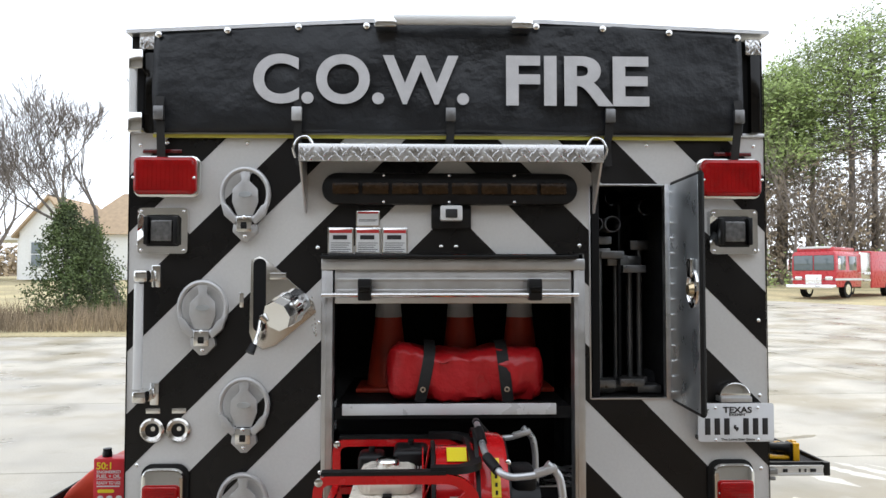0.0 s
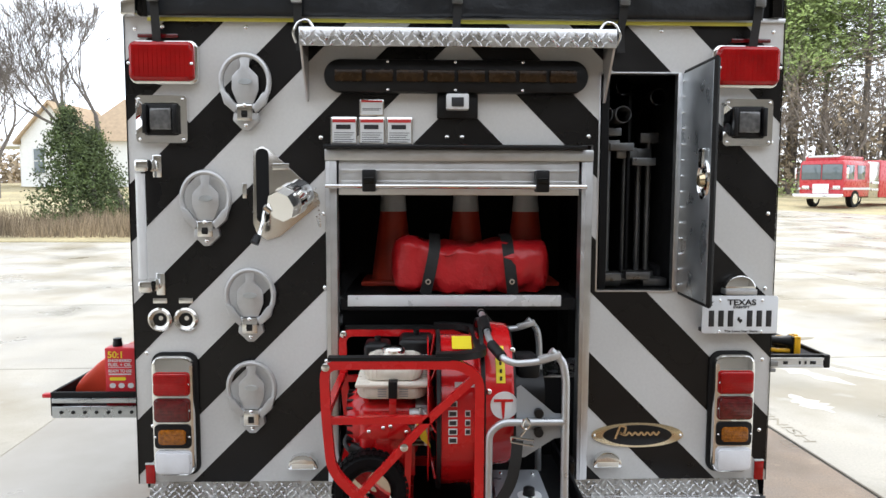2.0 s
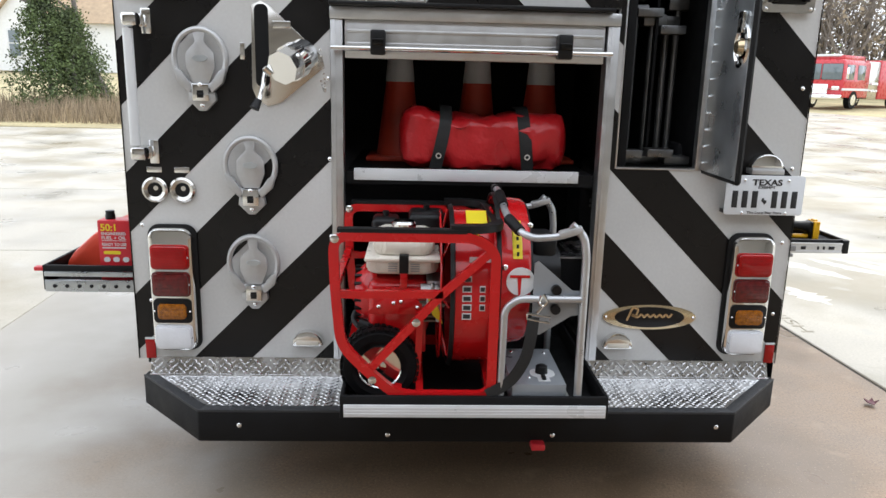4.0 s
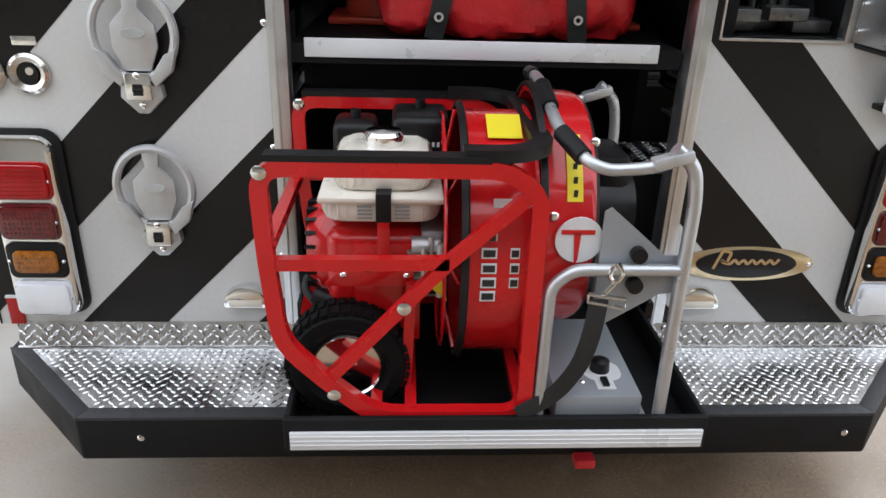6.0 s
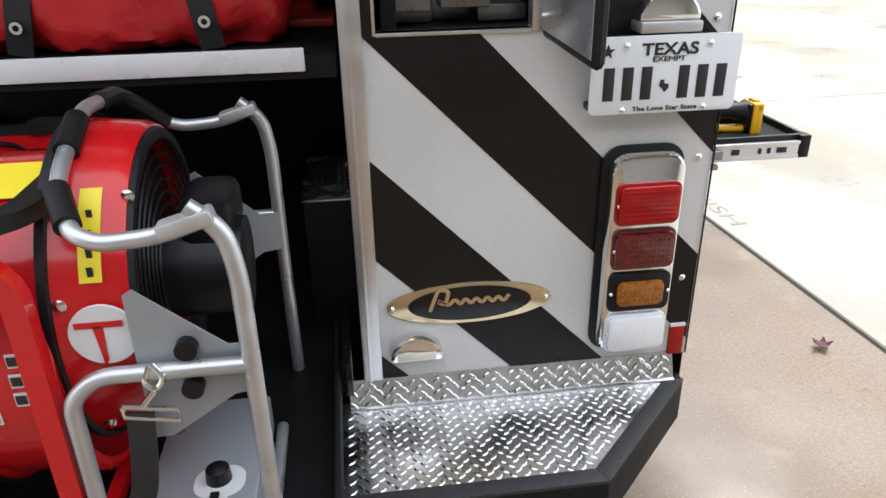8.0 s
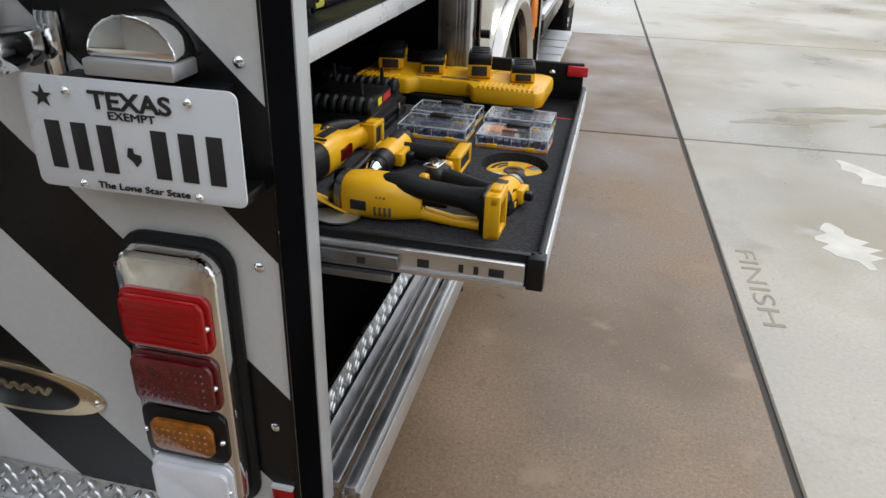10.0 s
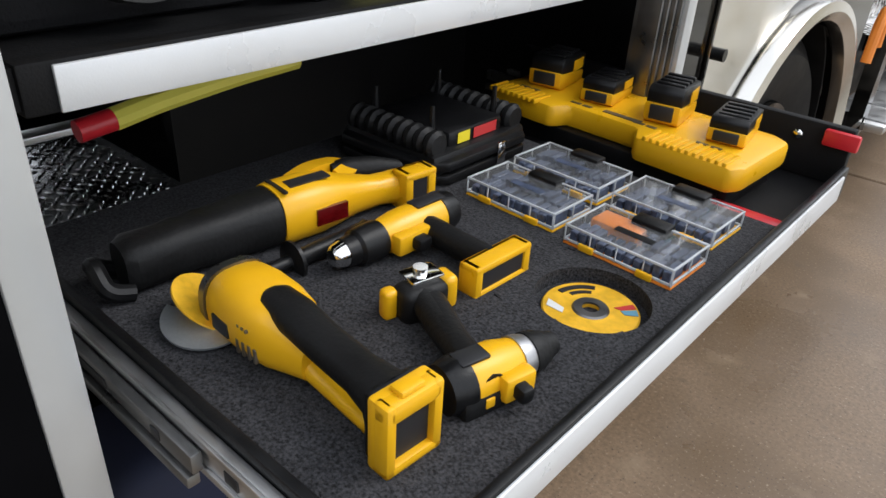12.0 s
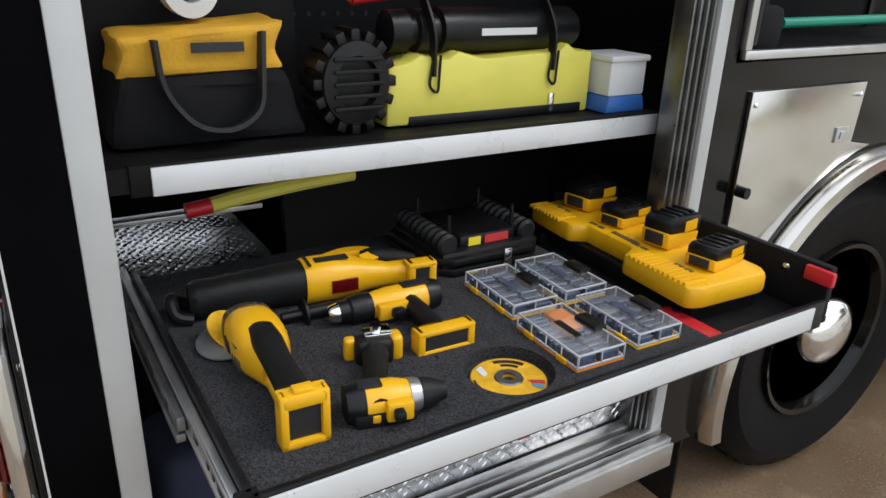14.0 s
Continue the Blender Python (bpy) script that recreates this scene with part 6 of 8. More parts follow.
def cut_off_tool():
    c = thing("cut_off_grinder", "yellow and black cordless cut-off grinder lying in foam", "power tool", at=place(1.262, 0.32, FZ - 0.002, -3))
    bm = N()
    loft(bm, [(0.002, 0, 0.039, 0.038, 0.037), (0.006, 0, 0.039, 0.041, 0.039), (0.035, 0, 0.041, 0.043, 0.041), (0.07, 0, 0.041, 0.043, 0.041), (0.098, 0, 0.04, 0.039, 0.038), (0.12, 0, 0.036, 0.029, 0.031), (0.145, 0, 0.03, 0.018, 0.022)])
    b = part("motor_body", bm, YELLOW, c, "yellow motor housing")
    bm = N()
    for k in range(4):
        box(bm, 0.066 + 0.009 * k, 0.0705 + 0.009 * k, -0.0435 + 0.001 * k, -0.036, 0.018, 0.036, 0.001)
    for k in range(3):
        box(bm, 0.07 + 0.007 * k, 0.073 + 0.007 * k, -0.0425, -0.036, 0.052, 0.055)
    pieces("vent", bm, FINCAST, b)
    bm = N()
    box(bm, 0.022, 0.052, -0.0445, -0.038, 0.026, 0.044, 0.001)
    part("name_bar", bm, PRINT, b)
    bm = N()
    loft(bm, [(-0.012, 0, 0.039, 0.036, 0.034), (-0.01, 0, 0.039, 0.041, 0.039), (0.002, 0, 0.039, 0.042, 0.04)], 28)
    part("gear_flange", bm, GALVDARK, c, "grey metal flange")
    bm = N()
    loft(bm, [(-0.03, -0.004, 0.03, 0.018, 0.02), (-0.022, -0.002, 0.034, 0.026, 0.028), (-0.012, 0, 0.037, 0.03, 0.03)])
    part("gear_case", bm, BLACKPLASTIC, c)
    bm = N()
    lathe(bm, [(-0.0015, 0.001), (-0.0015, 0.045), (0.0015, 0.045), (0.0015, 0.001)], "z", (0, 0, 0), 40)
    for v in bm.verts:
        v.co = pose(-0.028, -0.02, 0.022, -25, 22, 0) @ v.co
    part("disc", bm, DISCYELLOW, c, "yellow labelled cutting disc")
    bm = N()
    half = [(0.05 * math.cos(radians(a)), 0.05 * math.sin(radians(a))) for a in range(-150, 31, 10)]
    prism(bm, half, "z", 0.003, 0.006, m=pose(-0.012, -0.032, 0.012, 6, 8, 0))
    part("guard", bm, GALV, c, "bright steel guard")
    bm = N()
    loft(bm, [(0.066, 0, 0.072, 0.012, 0.008), (0.08, 0, 0.073, 0.02, 0.013), (0.115, 0, 0.069, 0.023, 0.017), (0.16, 0, 0.062, 0.021, 0.018), (0.215, 0, 0.058, 0.021, 0.019), (0.245, 0, 0.055, 0.025, 0.024), (0.258, 0, 0.046, 0.031, 0.035)], 20, 0.85)
    part("grip", bm, RUBBER, c, "black rubber grip")
    bm = N()
    loft(bm, [(0.12, 0, 0.03, 0.018, 0.017), (0.15, 0, 0.018, 0.014, 0.011), (0.2, 0, 0.012, 0.013, 0.009), (0.262, 0, 0.012, 0.016, 0.01)], 16)
    part("lower_bar", bm, YELLOW, c)
    bm = N()
    box(bm, 0.128, 0.19, -0.008, 0.008, 0.034, 0.048, 0.004)
    part("trigger", bm, BLACKPLASTIC, c)
    bm = N()
    box(bm, 0.252, 0.266, -0.031, 0.031, 0.003, 0.08, 0.007)
    part("rear_collar", bm, BLACKPLASTIC, c)
    bm, bk = N(), N()
    battery_foot(bm, bk, 0.268, 0.29, -0.034, 0.034, 0.0, 0.082)
    box(bm, 0.268, 0.286, -0.014, 0.014, 0.08, 0.088, 0.003)
    part("battery_mount", bm, YELLOW, c, "yellow open battery mount")
    part("contact_slot", bk, PRINT, c)


def pistol(c, head, length, chuck, foot_at, foot, hr, flip=1, solid=False):
    """A pistol tool lying on its side: head along local x, handle along -y."""
    fx, fy = foot_at
    bm = N()
    lathe(bm, [(0.0, hr * 0.75), (0.008, hr * 0.95), (0.03, hr), (length * 0.7, hr * 0.98), (length, hr * 0.78)], "x", (0, 0, hr), 24)
    part("motor_body", bm, YELLOW, c, "yellow motor housing")
    bm = N()
    box(bm, 0.01, length * 0.5, -hr * 0.4, hr * 0.4, hr * 1.93, hr * 2.03, 0.003)
    for k in range(4):
        box(bm, 0.012 + 0.012 * k, 0.018 + 0.012 * k, hr * 0.55, hr * 1.0, hr * 0.9, hr * 1.45, 0.001)
    pieces("vent", bm, PRINT, c)
    bm = N()
    lathe(bm, [(-0.012, hr * 0.6), (-0.01, hr * 0.9), (0.01, hr * 1.03), (0.022, hr * 1.03)], "x", (0, 0, hr), 24)
    part("end_cap", bm, BLACKPLASTIC, c)
    bm = N()
    tube(bm, smooth_path([(length * 0.45, 0, hr), (length * 0.42, -0.04, hr), ((length * 0.42 + fx) / 2, fy / 2, hr * 0.95), (fx, fy + 0.01, hr)], 0.04), 0.0215, 12)
    part("grip", bm, RUBBER, c, "black rubber grip")
    bm = N()
    box(bm, length * 0.6, length * 0.78, -hr - 0.03, -hr + 0.012, hr * 0.7, hr * 1.3, 0.005)
    part("trigger", bm, BLACKPLASTIC, c)
    bm = N()
    box(bm, length * 0.5, length * 0.95, -hr - 0.012, -hr + 0.01, hr * 0.5, hr * 1.5, 0.005)
    part("collar", bm, YELLOW, c)
    w, h = foot
    if solid:
        bm = N()
        box(bm, fx - w * 0.4, fx + w * 0.36, fy - 0.03, fy + 0.018, 0.0, h * 1.05, 0.014, 3)
        part("foot", bm, RUBBER, c, "black rubber covered foot")
        bm = N()
        box(bm, fx + w * 0.3, fx + w * 0.55, fy - 0.024, fy + 0.016, 0.004, h * 1.08, 0.01, 3)
        box(bm, fx - w * 0.58, fx - w * 0.34, fy - 0.004, fy + 0.02, 0.004, h * 0.96, 0.008, 3)
        pieces("foot_end", bm, YELLOW, c, "yellow foot end")
        bm = N()
        box(bm, 0.0, length * 0.95, -hr * 1.06, -hr * 0.4, 0.002, hr * 1.0, 0.008)
        box(bm, length * 0.9, length * 1.06, -hr * 0.95, hr * 0.95, 0.0, hr * 0.7, 0.01)
        part("bumper", bm, RUBBER, c, "black rubber bumper")
        bm = N()
        for k in range(3):
            box(bm, 0.03 + 0.024 * k, 0.044 + 0.024 * k, -hr * 1.1, -hr * 0.9, hr * 0.45, hr * 0.85, 0.002)
        pieces("yellow_inset", bm, YELLOW, c)
    else:
        bm, bk = N(), N()
        battery_foot(bm, bk, fx - w / 2, fx + w / 2, fy - 0.018, fy + 0.018, 0.0, h, "y", 1 if fy > 0 else -1)
        part("battery_mount", bm, YELLOW, c, "yellow open battery mount")
        part("contact_slot", bk, PRINT, c)
    bm = N()
    lathe(bm, [(length - 0.004 + a, r) for a, r in chuck], "x", (0, 0, hr), 24)
    part("nose", bm, BLACKPLASTIC if flip > 0 else NOSE_STEEL, c)


def drill():
    # head points to the rear of the truck, handle towards the drawer's front
    c = thing("cordless_drill", "yellow and black cordless drill lying on its side", "power tool", at=place(1.266, 0.662, FZ - 0.006, -92) @ Matrix.Scale(0.86, 4))
    hr = 0.034
    # local x runs towards the chuck; the handle leaves towards local +y, so mirror the meshes
    pistol(c, None, 0.15, [(0, 0.03), (0.015, 0.031), (0.045, 0.029), (0.05, 0.024), (0.07, 0.023)], (0.065, -0.168), (0.125, 0.054), hr)
    bm = N()
    lathe(bm, [(0.212, 0.022), (0.232, 0.017), (0.237, 0.012), (0.237, 0.006)], "x", (0, 0, hr), 20)
    part("chuck", bm, CHROME, c, "bright keyless chuck")
    for o in c.children:
        for v in o.data.vertices:
            v.co.y = -v.co.y
        o.data.flip_normals()


def impact_driver():
    c = thing("cordless_impact_driver", "yellow and black cordless impact driver lying on its side", "power tool", at=place(1.522, 0.38, FZ - 0.006, 77) @ Matrix.Scale(0.82, 4))
    hr = 0.036
    pistol(c, None, 0.105, [(0, 0.031), (0.012, 0.03), (0.035, 0.023), (0.045, 0.02)], (0.085, 0.188), (0.1, 0.055), hr, -1, True)
    bm = N()
    lathe(bm, [(0.121, 0.0255), (0.122, 0.0295), (0.138, 0.0275), (0.148, 0.023), (0.16, 0.018), (0.168, 0.016), (0.168, 0.008)], "x", (0, 0, hr), 18)
    part("bit_holder", bm, RUBBER, c)
    bm = N()
    box(bm, 0.065, 0.12, 0.175, 0.215, 0.055, 0.064, 0.003)
    rod(bm, (0.09, 0.195, 0.062), (0.09, 0.195, 0.074), 0.011)
    box(bm, 0.05, 0.125, 0.2, 0.222, 0.03, 0.036, 0.002)
    part("belt_clip", bm, CHROME, c, "bright belt clip")
    bm = N()
    tube(bm, smooth_path([(0.05, 0, hr), (0.055, 0.05, hr), (0.085, 0.155, hr)], 0.03), 0.021, 12)
    part("grip_core", bm, RUBBER, c)


def recip_saw():
    c = thing("reciprocating_saw", "yellow and black cordless reciprocating saw lying in foam", "power tool", at=place(1.112, 0.262, FZ - 0.004, 84))
    bm = N()
    loft(bm, [(-0.002, 0, 0.034, 0.026, 0.028), (0.01, 0, 0.035, 0.034, 0.033), (0.05, 0, 0.036, 0.033, 0.032), (0.07, 0, 0.037, 0.035, 0.034), (0.085, 0, 0.037, 0.033, 0.033), (0.1, 0, 0.038, 0.036, 0.035), (0.115, 0, 0.038, 0.035, 0.034), (0.16, 0, 0.039, 0.039, 0.037), (0.202, 0, 0.039, 0.04, 0.038)])
    part("boot", bm, RUBBER, c, "ribbed black rubber boot")
    bm = N()
    tube(bm, smooth_path([(0.0, -0.03, 0.012), (-0.028, -0.028, 0.02), (-0.03, 0.0, 0.045), (-0.026, 0.025, 0.03), (0.0, 0.028, 0.014)], 0.02), 0.011, 10)
    part("shoe", bm, BLACKPLASTIC, c)
    bm = N()
    loft(bm, [(0.2, 0, 0.039, 0.042, 0.04), (0.21, 0, 0.04, 0.044, 0.041), (0.26, 0, 0.04, 0.043, 0.041), (0.295, 0.001, 0.038, 0.038, 0.036), (0.325, 0, 0.035, 0.03, 0.029), (0.37, -0.006, 0.031, 0.022, 0.022), (0.415, -0.018, 0.031, 0.022, 0.026)])
    m = part("motor_body", bm, YELLOW, c, "yellow motor housing")
    bm = N()
    tube(bm, smooth_path([(0.255, 0.036, 0.058), (0.3, 0.058, 0.058), (0.345, 0.062, 0.054), (0.36, 0.04, 0.05), (0.325, 0.022, 0.05)], 0.02), 0.009, flat=(0.009, 0.012))
    part("handle_loop", bm, YELLOW, c)
    bm = N()
    loft(bm, [(0.33, 0.05, 0.045, 0.014, 0.018), (0.36, 0.045, 0.045, 0.019, 0.022), (0.4, 0.03, 0.042, 0.02, 0.022), (0.43, 0.012, 0.038, 0.016, 0.02)], 16, 0.9)
    part("grip", bm, RUBBER, c)
    bm, bk = N(), N()
    battery_foot(bm, bk, 0.395, 0.455, -0.05, -0.014, 0.0, 0.062, "y")
    part("battery_mount", bm, YELLOW, c, "yellow open battery mount")
    part("contact_slot", bk, PRINT, c)
    bm = N()
    box(bm, 0.222, 0.285, -0.018, 0.002, 0.0795, 0.082)
    box(bm, 0.206, 0.211, -0.03, 0.02, 0.079, 0.0825)
    pieces("name_patch", bm, PRINT, m)
    bm = N()
    box(bm, 0.245, 0.295, -0.0452, -0.04, 0.026, 0.05)
    part("side_label", bm, DARKREDLENS, m, "black and red side label")


def side_handle():
    c = thing("side_handle", "black screw-in side handle lying on the foam", "handle", at=place(1.215, 0.391, FZ - 0.003, 88) @ Matrix.Scale(0.78, 4))
    bm = N()
    lathe(bm, [(0, 0.011), (0.045, 0.012), (0.05, 0.034), (0.056, 0.034), (0.062, 0.014), (0.1, 0.016), (0.2, 0.017), (0.21, 0.02), (0.217, 0.016)], "x", (0, 0, 0.02), 20)
    for v in bm.verts:
        v.co.z = max(v.co.z, 0)
    part("handle", bm, BLACKPLASTIC, c)


def cutting_disc():
    c = thing("cutting_disc", "yellow labelled cutting disc in a round foam recess", "disc", at=place(1.522, 0.655, FZ - 0.022, 0))
    bm = N()
    lathe(bm, [(0.0, 0.012), (0.0, 0.061), (0.004, 0.062), (0.006, 0.06), (0.006, 0.012)], "z", seg=44, close=True)
    d = part("disc", bm, DISCYELLOW, c)
    bm = N()
    lathe(bm, [(0.006, 0.011), (0.006, 0.024), (0.0085, 0.022), (0.0085, 0.011)], "z", seg=28, close=True)
    part("hub_ring", bm, GALVDARK, d)
    bm = N()
    for a0, a1, r0, r1 in ((120, 165, 0.034, 0.04), (115, 175, 0.045, 0.053), (250, 345, 0.055, 0.0585)):
        bm = N()
        pts = [(r1 * math.cos(radians(a)), r1 * math.sin(radians(a))) for a in range(a0, a1 + 1, 5)] + [(r0 * math.cos(radians(a)), r0 * math.sin(radians(a))) for a in range(a1, a0 - 1, -5)]
        prism(bm, pts, "z", 0.0062, 0.007)
        part("print_band", bm, PRINT, d)
    for name, material, pts in (("red_band", REDPRINT, [(0.02, 0.022), (0.03, 0.024), (0.042, 0.04), (0.034, 0.046)]), ("blue_band", DISCBLUE, [(0.03, 0.022), (0.038, 0.018), (0.052, 0.028), (0.044, 0.038)]),
                                ("pale_band", OFFWHITE, [(-0.05, -0.02), (-0.024, -0.024), (-0.02, -0.034), (-0.044, -0.034)])):
        bm = N()
        prism(bm, pts, "z", 0.0062, 0.0069)
        part(name, bm, material, d)


def bit_case(x, y, tint):
    c = thing("bit_case", "clear plastic case full of driver bits" if tint is not ORANGE else "clear plastic case with orange insert and bits", "case", "bit cases in the drawer", at=place(x, y, FZ - 0.002, -2))
    w, d, h = 0.168, 0.1, 0.031
    bm = N()
    box(bm, -w / 2, w / 2, -d / 2, d / 2, 0.0, 0.005, 0.002)
    part("base", bm, ORANGE if tint is ORANGE else YELLOW, c, "yellow base edge")
    bm = N()
    box(bm, -w / 2 + 0.003, w / 2 - 0.003, -d / 2 + 0.003, d / 2 - 0.003, h - 0.0015, h)
    lid = part("lid", bm, CLEARPL, c, "clear lid")
    lid.visible_shadow = False
    # lid edges as pale bars: the highlights on clear plastic are in their colour
    bm = N()
    for sx in (-1, 1):
        box(bm, sx * (w / 2 - 0.002) - 0.0015, sx * (w / 2 - 0.002) + 0.0015, -d / 2, d / 2, 0.006, 0.01, 0.001)
        box(bm, sx * (w / 2 - 0.002) - 0.0015, sx * (w / 2 - 0.002) + 0.0015, -d / 2, d / 2, h - 0.003, h + 0.0008, 0.001)
        box(bm, -w / 2, w / 2, sx * (d / 2 - 0.002) - 0.0015, sx * (d / 2 - 0.002) + 0.0015, 0.006, 0.01, 0.001)
        box(bm, -w / 2, w / 2, sx * (d / 2 - 0.002) - 0.0015, sx * (d / 2 - 0.002) + 0.0015, h - 0.003, h + 0.0008, 0.001)
        for k in range(5):
            q = -w / 2 + 0.002 + (w - 0.004) * k / 4
            box(bm, q - 0.0007, q + 0.0007, sx * (d / 2 - 0.001) - 0.0012, sx * (d / 2 - 0.001) + 0.0012, 0.006, h, 0.0005)
        for k in range(3):
            q = -d / 2 + 0.002 + (d - 0.004) * k / 2
            box(bm, sx * (w / 2 - 0.001) - 0.0012, sx * (w / 2 - 0.001) + 0.0012, q - 0.001, q + 0.001, 0.006, h, 0.0005)
    part("lid_edge", bm, EDGEGLINT, c, "moulded lid edges, coloured pale as highlights")
    rnd = random.Random(int(x * 1000))
    bits = N()
    for row in range(2):
        for k in range(11):
            if tint is ORANGE and row == 1 and k < 6:
                continue
            px = -w / 2 + 0.012 + 0.0144 * k
            py = -0.024 + 0.046 * row
            box(bits, px - 0.0055, px + 0.0055, py - 0.02, py + 0.02 - rnd.random() * 0.006, 0.006, 0.017 + rnd.random() * 0.009, 0.001, 1)
    pieces("driver_bit", bits, SLATEBIT, c)
    if tint is ORANGE:
        bm = N()
        box(bm, -w / 2 + 0.01, 0.0, 0.0, d / 2 - 0.008, 0.01, 0.026, 0.003)
        part("insert", bm, ORANGE, c)
    for k in (-1, 1):
        bm = N()
        box(bm, k * 0.045 - 0.012, k * 0.045 + 0.012, -d / 2 - 0.004, -d / 2 + 0.002, 0.002, 0.012, 0.002)
        part("catch", bm, YELLOW, c)
    bm = N()
    box(bm, -0.028, 0.028, d / 2 - 0.02, d / 2 + 0.008, 0.016, 0.037, 0.004)
    part("clip", bm, BLACKPLASTIC, c, "black clip")
    bm = N()
    box(bm, -0.03, 0.03, -0.012, 0.002, h, h + 0.0006)
    part("name_bar", bm, SLATEBIT if tint is not ORANGE else BLACKPLASTIC, c)


def battery():
    c = thing("tool_battery", "black and yellow slide battery seated in the charger", "battery", "batteries on the charger")
    bm = N()
    prism(bm, [(-0.055, 0.0), (0.05, 0.0), (0.055, 0.02), (-0.052, 0.03), (-0.066, 0.034), (-0.064, 0.006)], "x", -0.038, 0.038, 0.004)
    part("base", bm, YELLOW, c, "yellow base")
    bm = N()
    prism(bm, [(-0.06, 0.03), (0.056, 0.019), (0.056, 0.052), (-0.05, 0.058), (-0.06, 0.05)], "x", -0.038, 0.038, 0.004)
    for k in range(4):
        box(bm, -0.03, 0.03, -0.04 + 0.022 * k, -0.03 + 0.022 * k, 0.054, 0.0605, 0.002)
    part("pack", bm, BLACKPLASTIC, c, "black ribbed pack")
    bm = N()
    box(bm, -0.025, 0.025, -0.069, -0.062, 0.008, 0.031, 0.002)
    part("release_button", bm, PRINT, c)
    bm = N()
    box(bm, 0.0372, 0.0395, -0.005, 0.04, 0.026, 0.046)
    part("yellow_mark", bm, YELLOW, c)
    return c


def four_port_charger():
    at = place(1.268, 1.19, FZ - 0.038, -3) @ Matrix.Diagonal((0.92, 1, 1, 1))
    c = thing("battery_charger", "long yellow four port battery charger in a drawer", "charger", at=at)
    bm = N()
    top = [(-0.29, -0.10), (-0.12, -0.105), (-0.1, -0.07), (0.06, -0.07), (0.085, -0.115), (0.28, -0.118), (0.295, -0.09), (0.295, 0.085), (0.26, 0.105), (-0.27, 0.105), (-0.295, 0.08)]
    prism(bm, top, "z", 0.045, 0.092, 0.012)
    part("housing", bm, YELLOW, c, "yellow moulded housing")
    for x0, n in ((-0.28, 9), (0.1, 12)):
        bm = N()
        for k in range(n):
            box(bm, x0 + 0.0145 * k, x0 + 0.008 + 0.0145 * k, -0.113, -0.06, 0.086, 0.0955, 0.002)
        part("vent_ribs", bm, YELLOW, c)
    bm = N()
    box(bm, -0.27, 0.27, -0.085, 0.095, 0.002, 0.046, 0.006)
    for x in (-0.24, 0.24):
        for y in (-0.09, 0.08):
            rod(bm, (x, y, -0.006), (x, y, 0.03), 0.014)
    part("base", bm, BLACKPLASTIC, c, "black base and feet")
    bm = N()
    box(bm, -0.03, 0.055, -0.055, -0.043, 0.092, 0.0935)
    for x in (-0.215, -0.08, 0.07, 0.205):
        box(bm, x - 0.028, x - 0.004, -0.058, -0.05, 0.092, 0.0932)
        box(bm, x + 0.002, x + 0.022, -0.058, -0.05, 0.092, 0.0932)
    pieces("name_bar", bm, FINCAST, c)
    first = None
    for i, x in enumerate((-0.215, -0.08, 0.07, 0.205)):
        m = at @ pose(x, 0.03, 0.092, 0, 0, 12) @ Matrix.Diagonal((1, 1, 1.08 if i % 2 == 0 else 0.74, 1))
        if first is None:
            first = battery()
            first.matrix_basis = m
        else:
            copy_thing(first, m)


def radio_charger():
    c = thing("black_charger_base", "black ribbed tool charger base with roll bars", "charger", at=place(1.068, 0.863, FZ, 0))
    bm = N()
    prism(bm, [(-0.12, -0.1), (-0.09, -0.14), (0.08, -0.14), (0.12, -0.1), (0.12, 0.1), (0.08, 0.14), (-0.09, 0.14), (-0.12, 0.1)], "z", 0.002, 0.018, 0.004)
    prism(bm, [(-0.12, -0.1), (-0.09, -0.14), (0.08, -0.14), (0.12, -0.1), (0.12, 0.1), (0.08, 0.14), (-0.09, 0.14), (-0.12, 0.1)], "z", 0.024, 0.04, 0.004)
    box(bm, -0.105, 0.105, -0.12, 0.12, 0.0, 0.05, 0.01)
    part("base", bm, BLACKPLASTIC, c)
    for y in (-0.1, 0.1):
        bm = N()
        for k in range(9):
            lathe(bm, [(-0.1 + 0.022 * k, 0.018), (-0.094 + 0.022 * k, 0.024), (-0.086 + 0.022 * k, 0.024), (-0.08 + 0.022 * k, 0.018)], "x", (0, y, 0.062), 12)
        pieces("bar_rib", bm, RUBBER, c, "ribbed black bar")
    bm = N()
    box(bm, -0.08, 0.09, -0.07, 0.07, 0.045, 0.075, 0.008)
    for x in (-0.07, 0.06):
        for y in (-0.08, 0.08):
            rod(bm, (x, y, 0.05), (x, y, 0.115), 0.007, 0.004, seg=8)
    part("port", bm, BLACKPLASTIC, c)
    bm = N()
    box(bm, 0.091, 0.092, -0.05, -0.02, 0.052, 0.07)
    part("yellow_mark", bm, STICKER, c)
    bm = N()
    box(bm, 0.091, 0.0922, -0.01, 0.05, 0.052, 0.07)
    part("red_mark", bm, REDPRINT, c)
    bm = N()
    box(bm, 0.12, 0.125, 0.02, 0.04, 0.006, 0.045, 0.002)
    part("catch", bm, CHROME, c)


cut_off_tool()
drill()
impact_driver()
recip_saw()
side_handle()
cutting_disc()
for x, y, k in ((1.308, 0.812, None), (1.306, 0.936, None), (1.501, 0.795, ORANGE), (1.494, 0.935, None)):
    bit_case(x, y, k)
four_port_charger()
radio_charger()


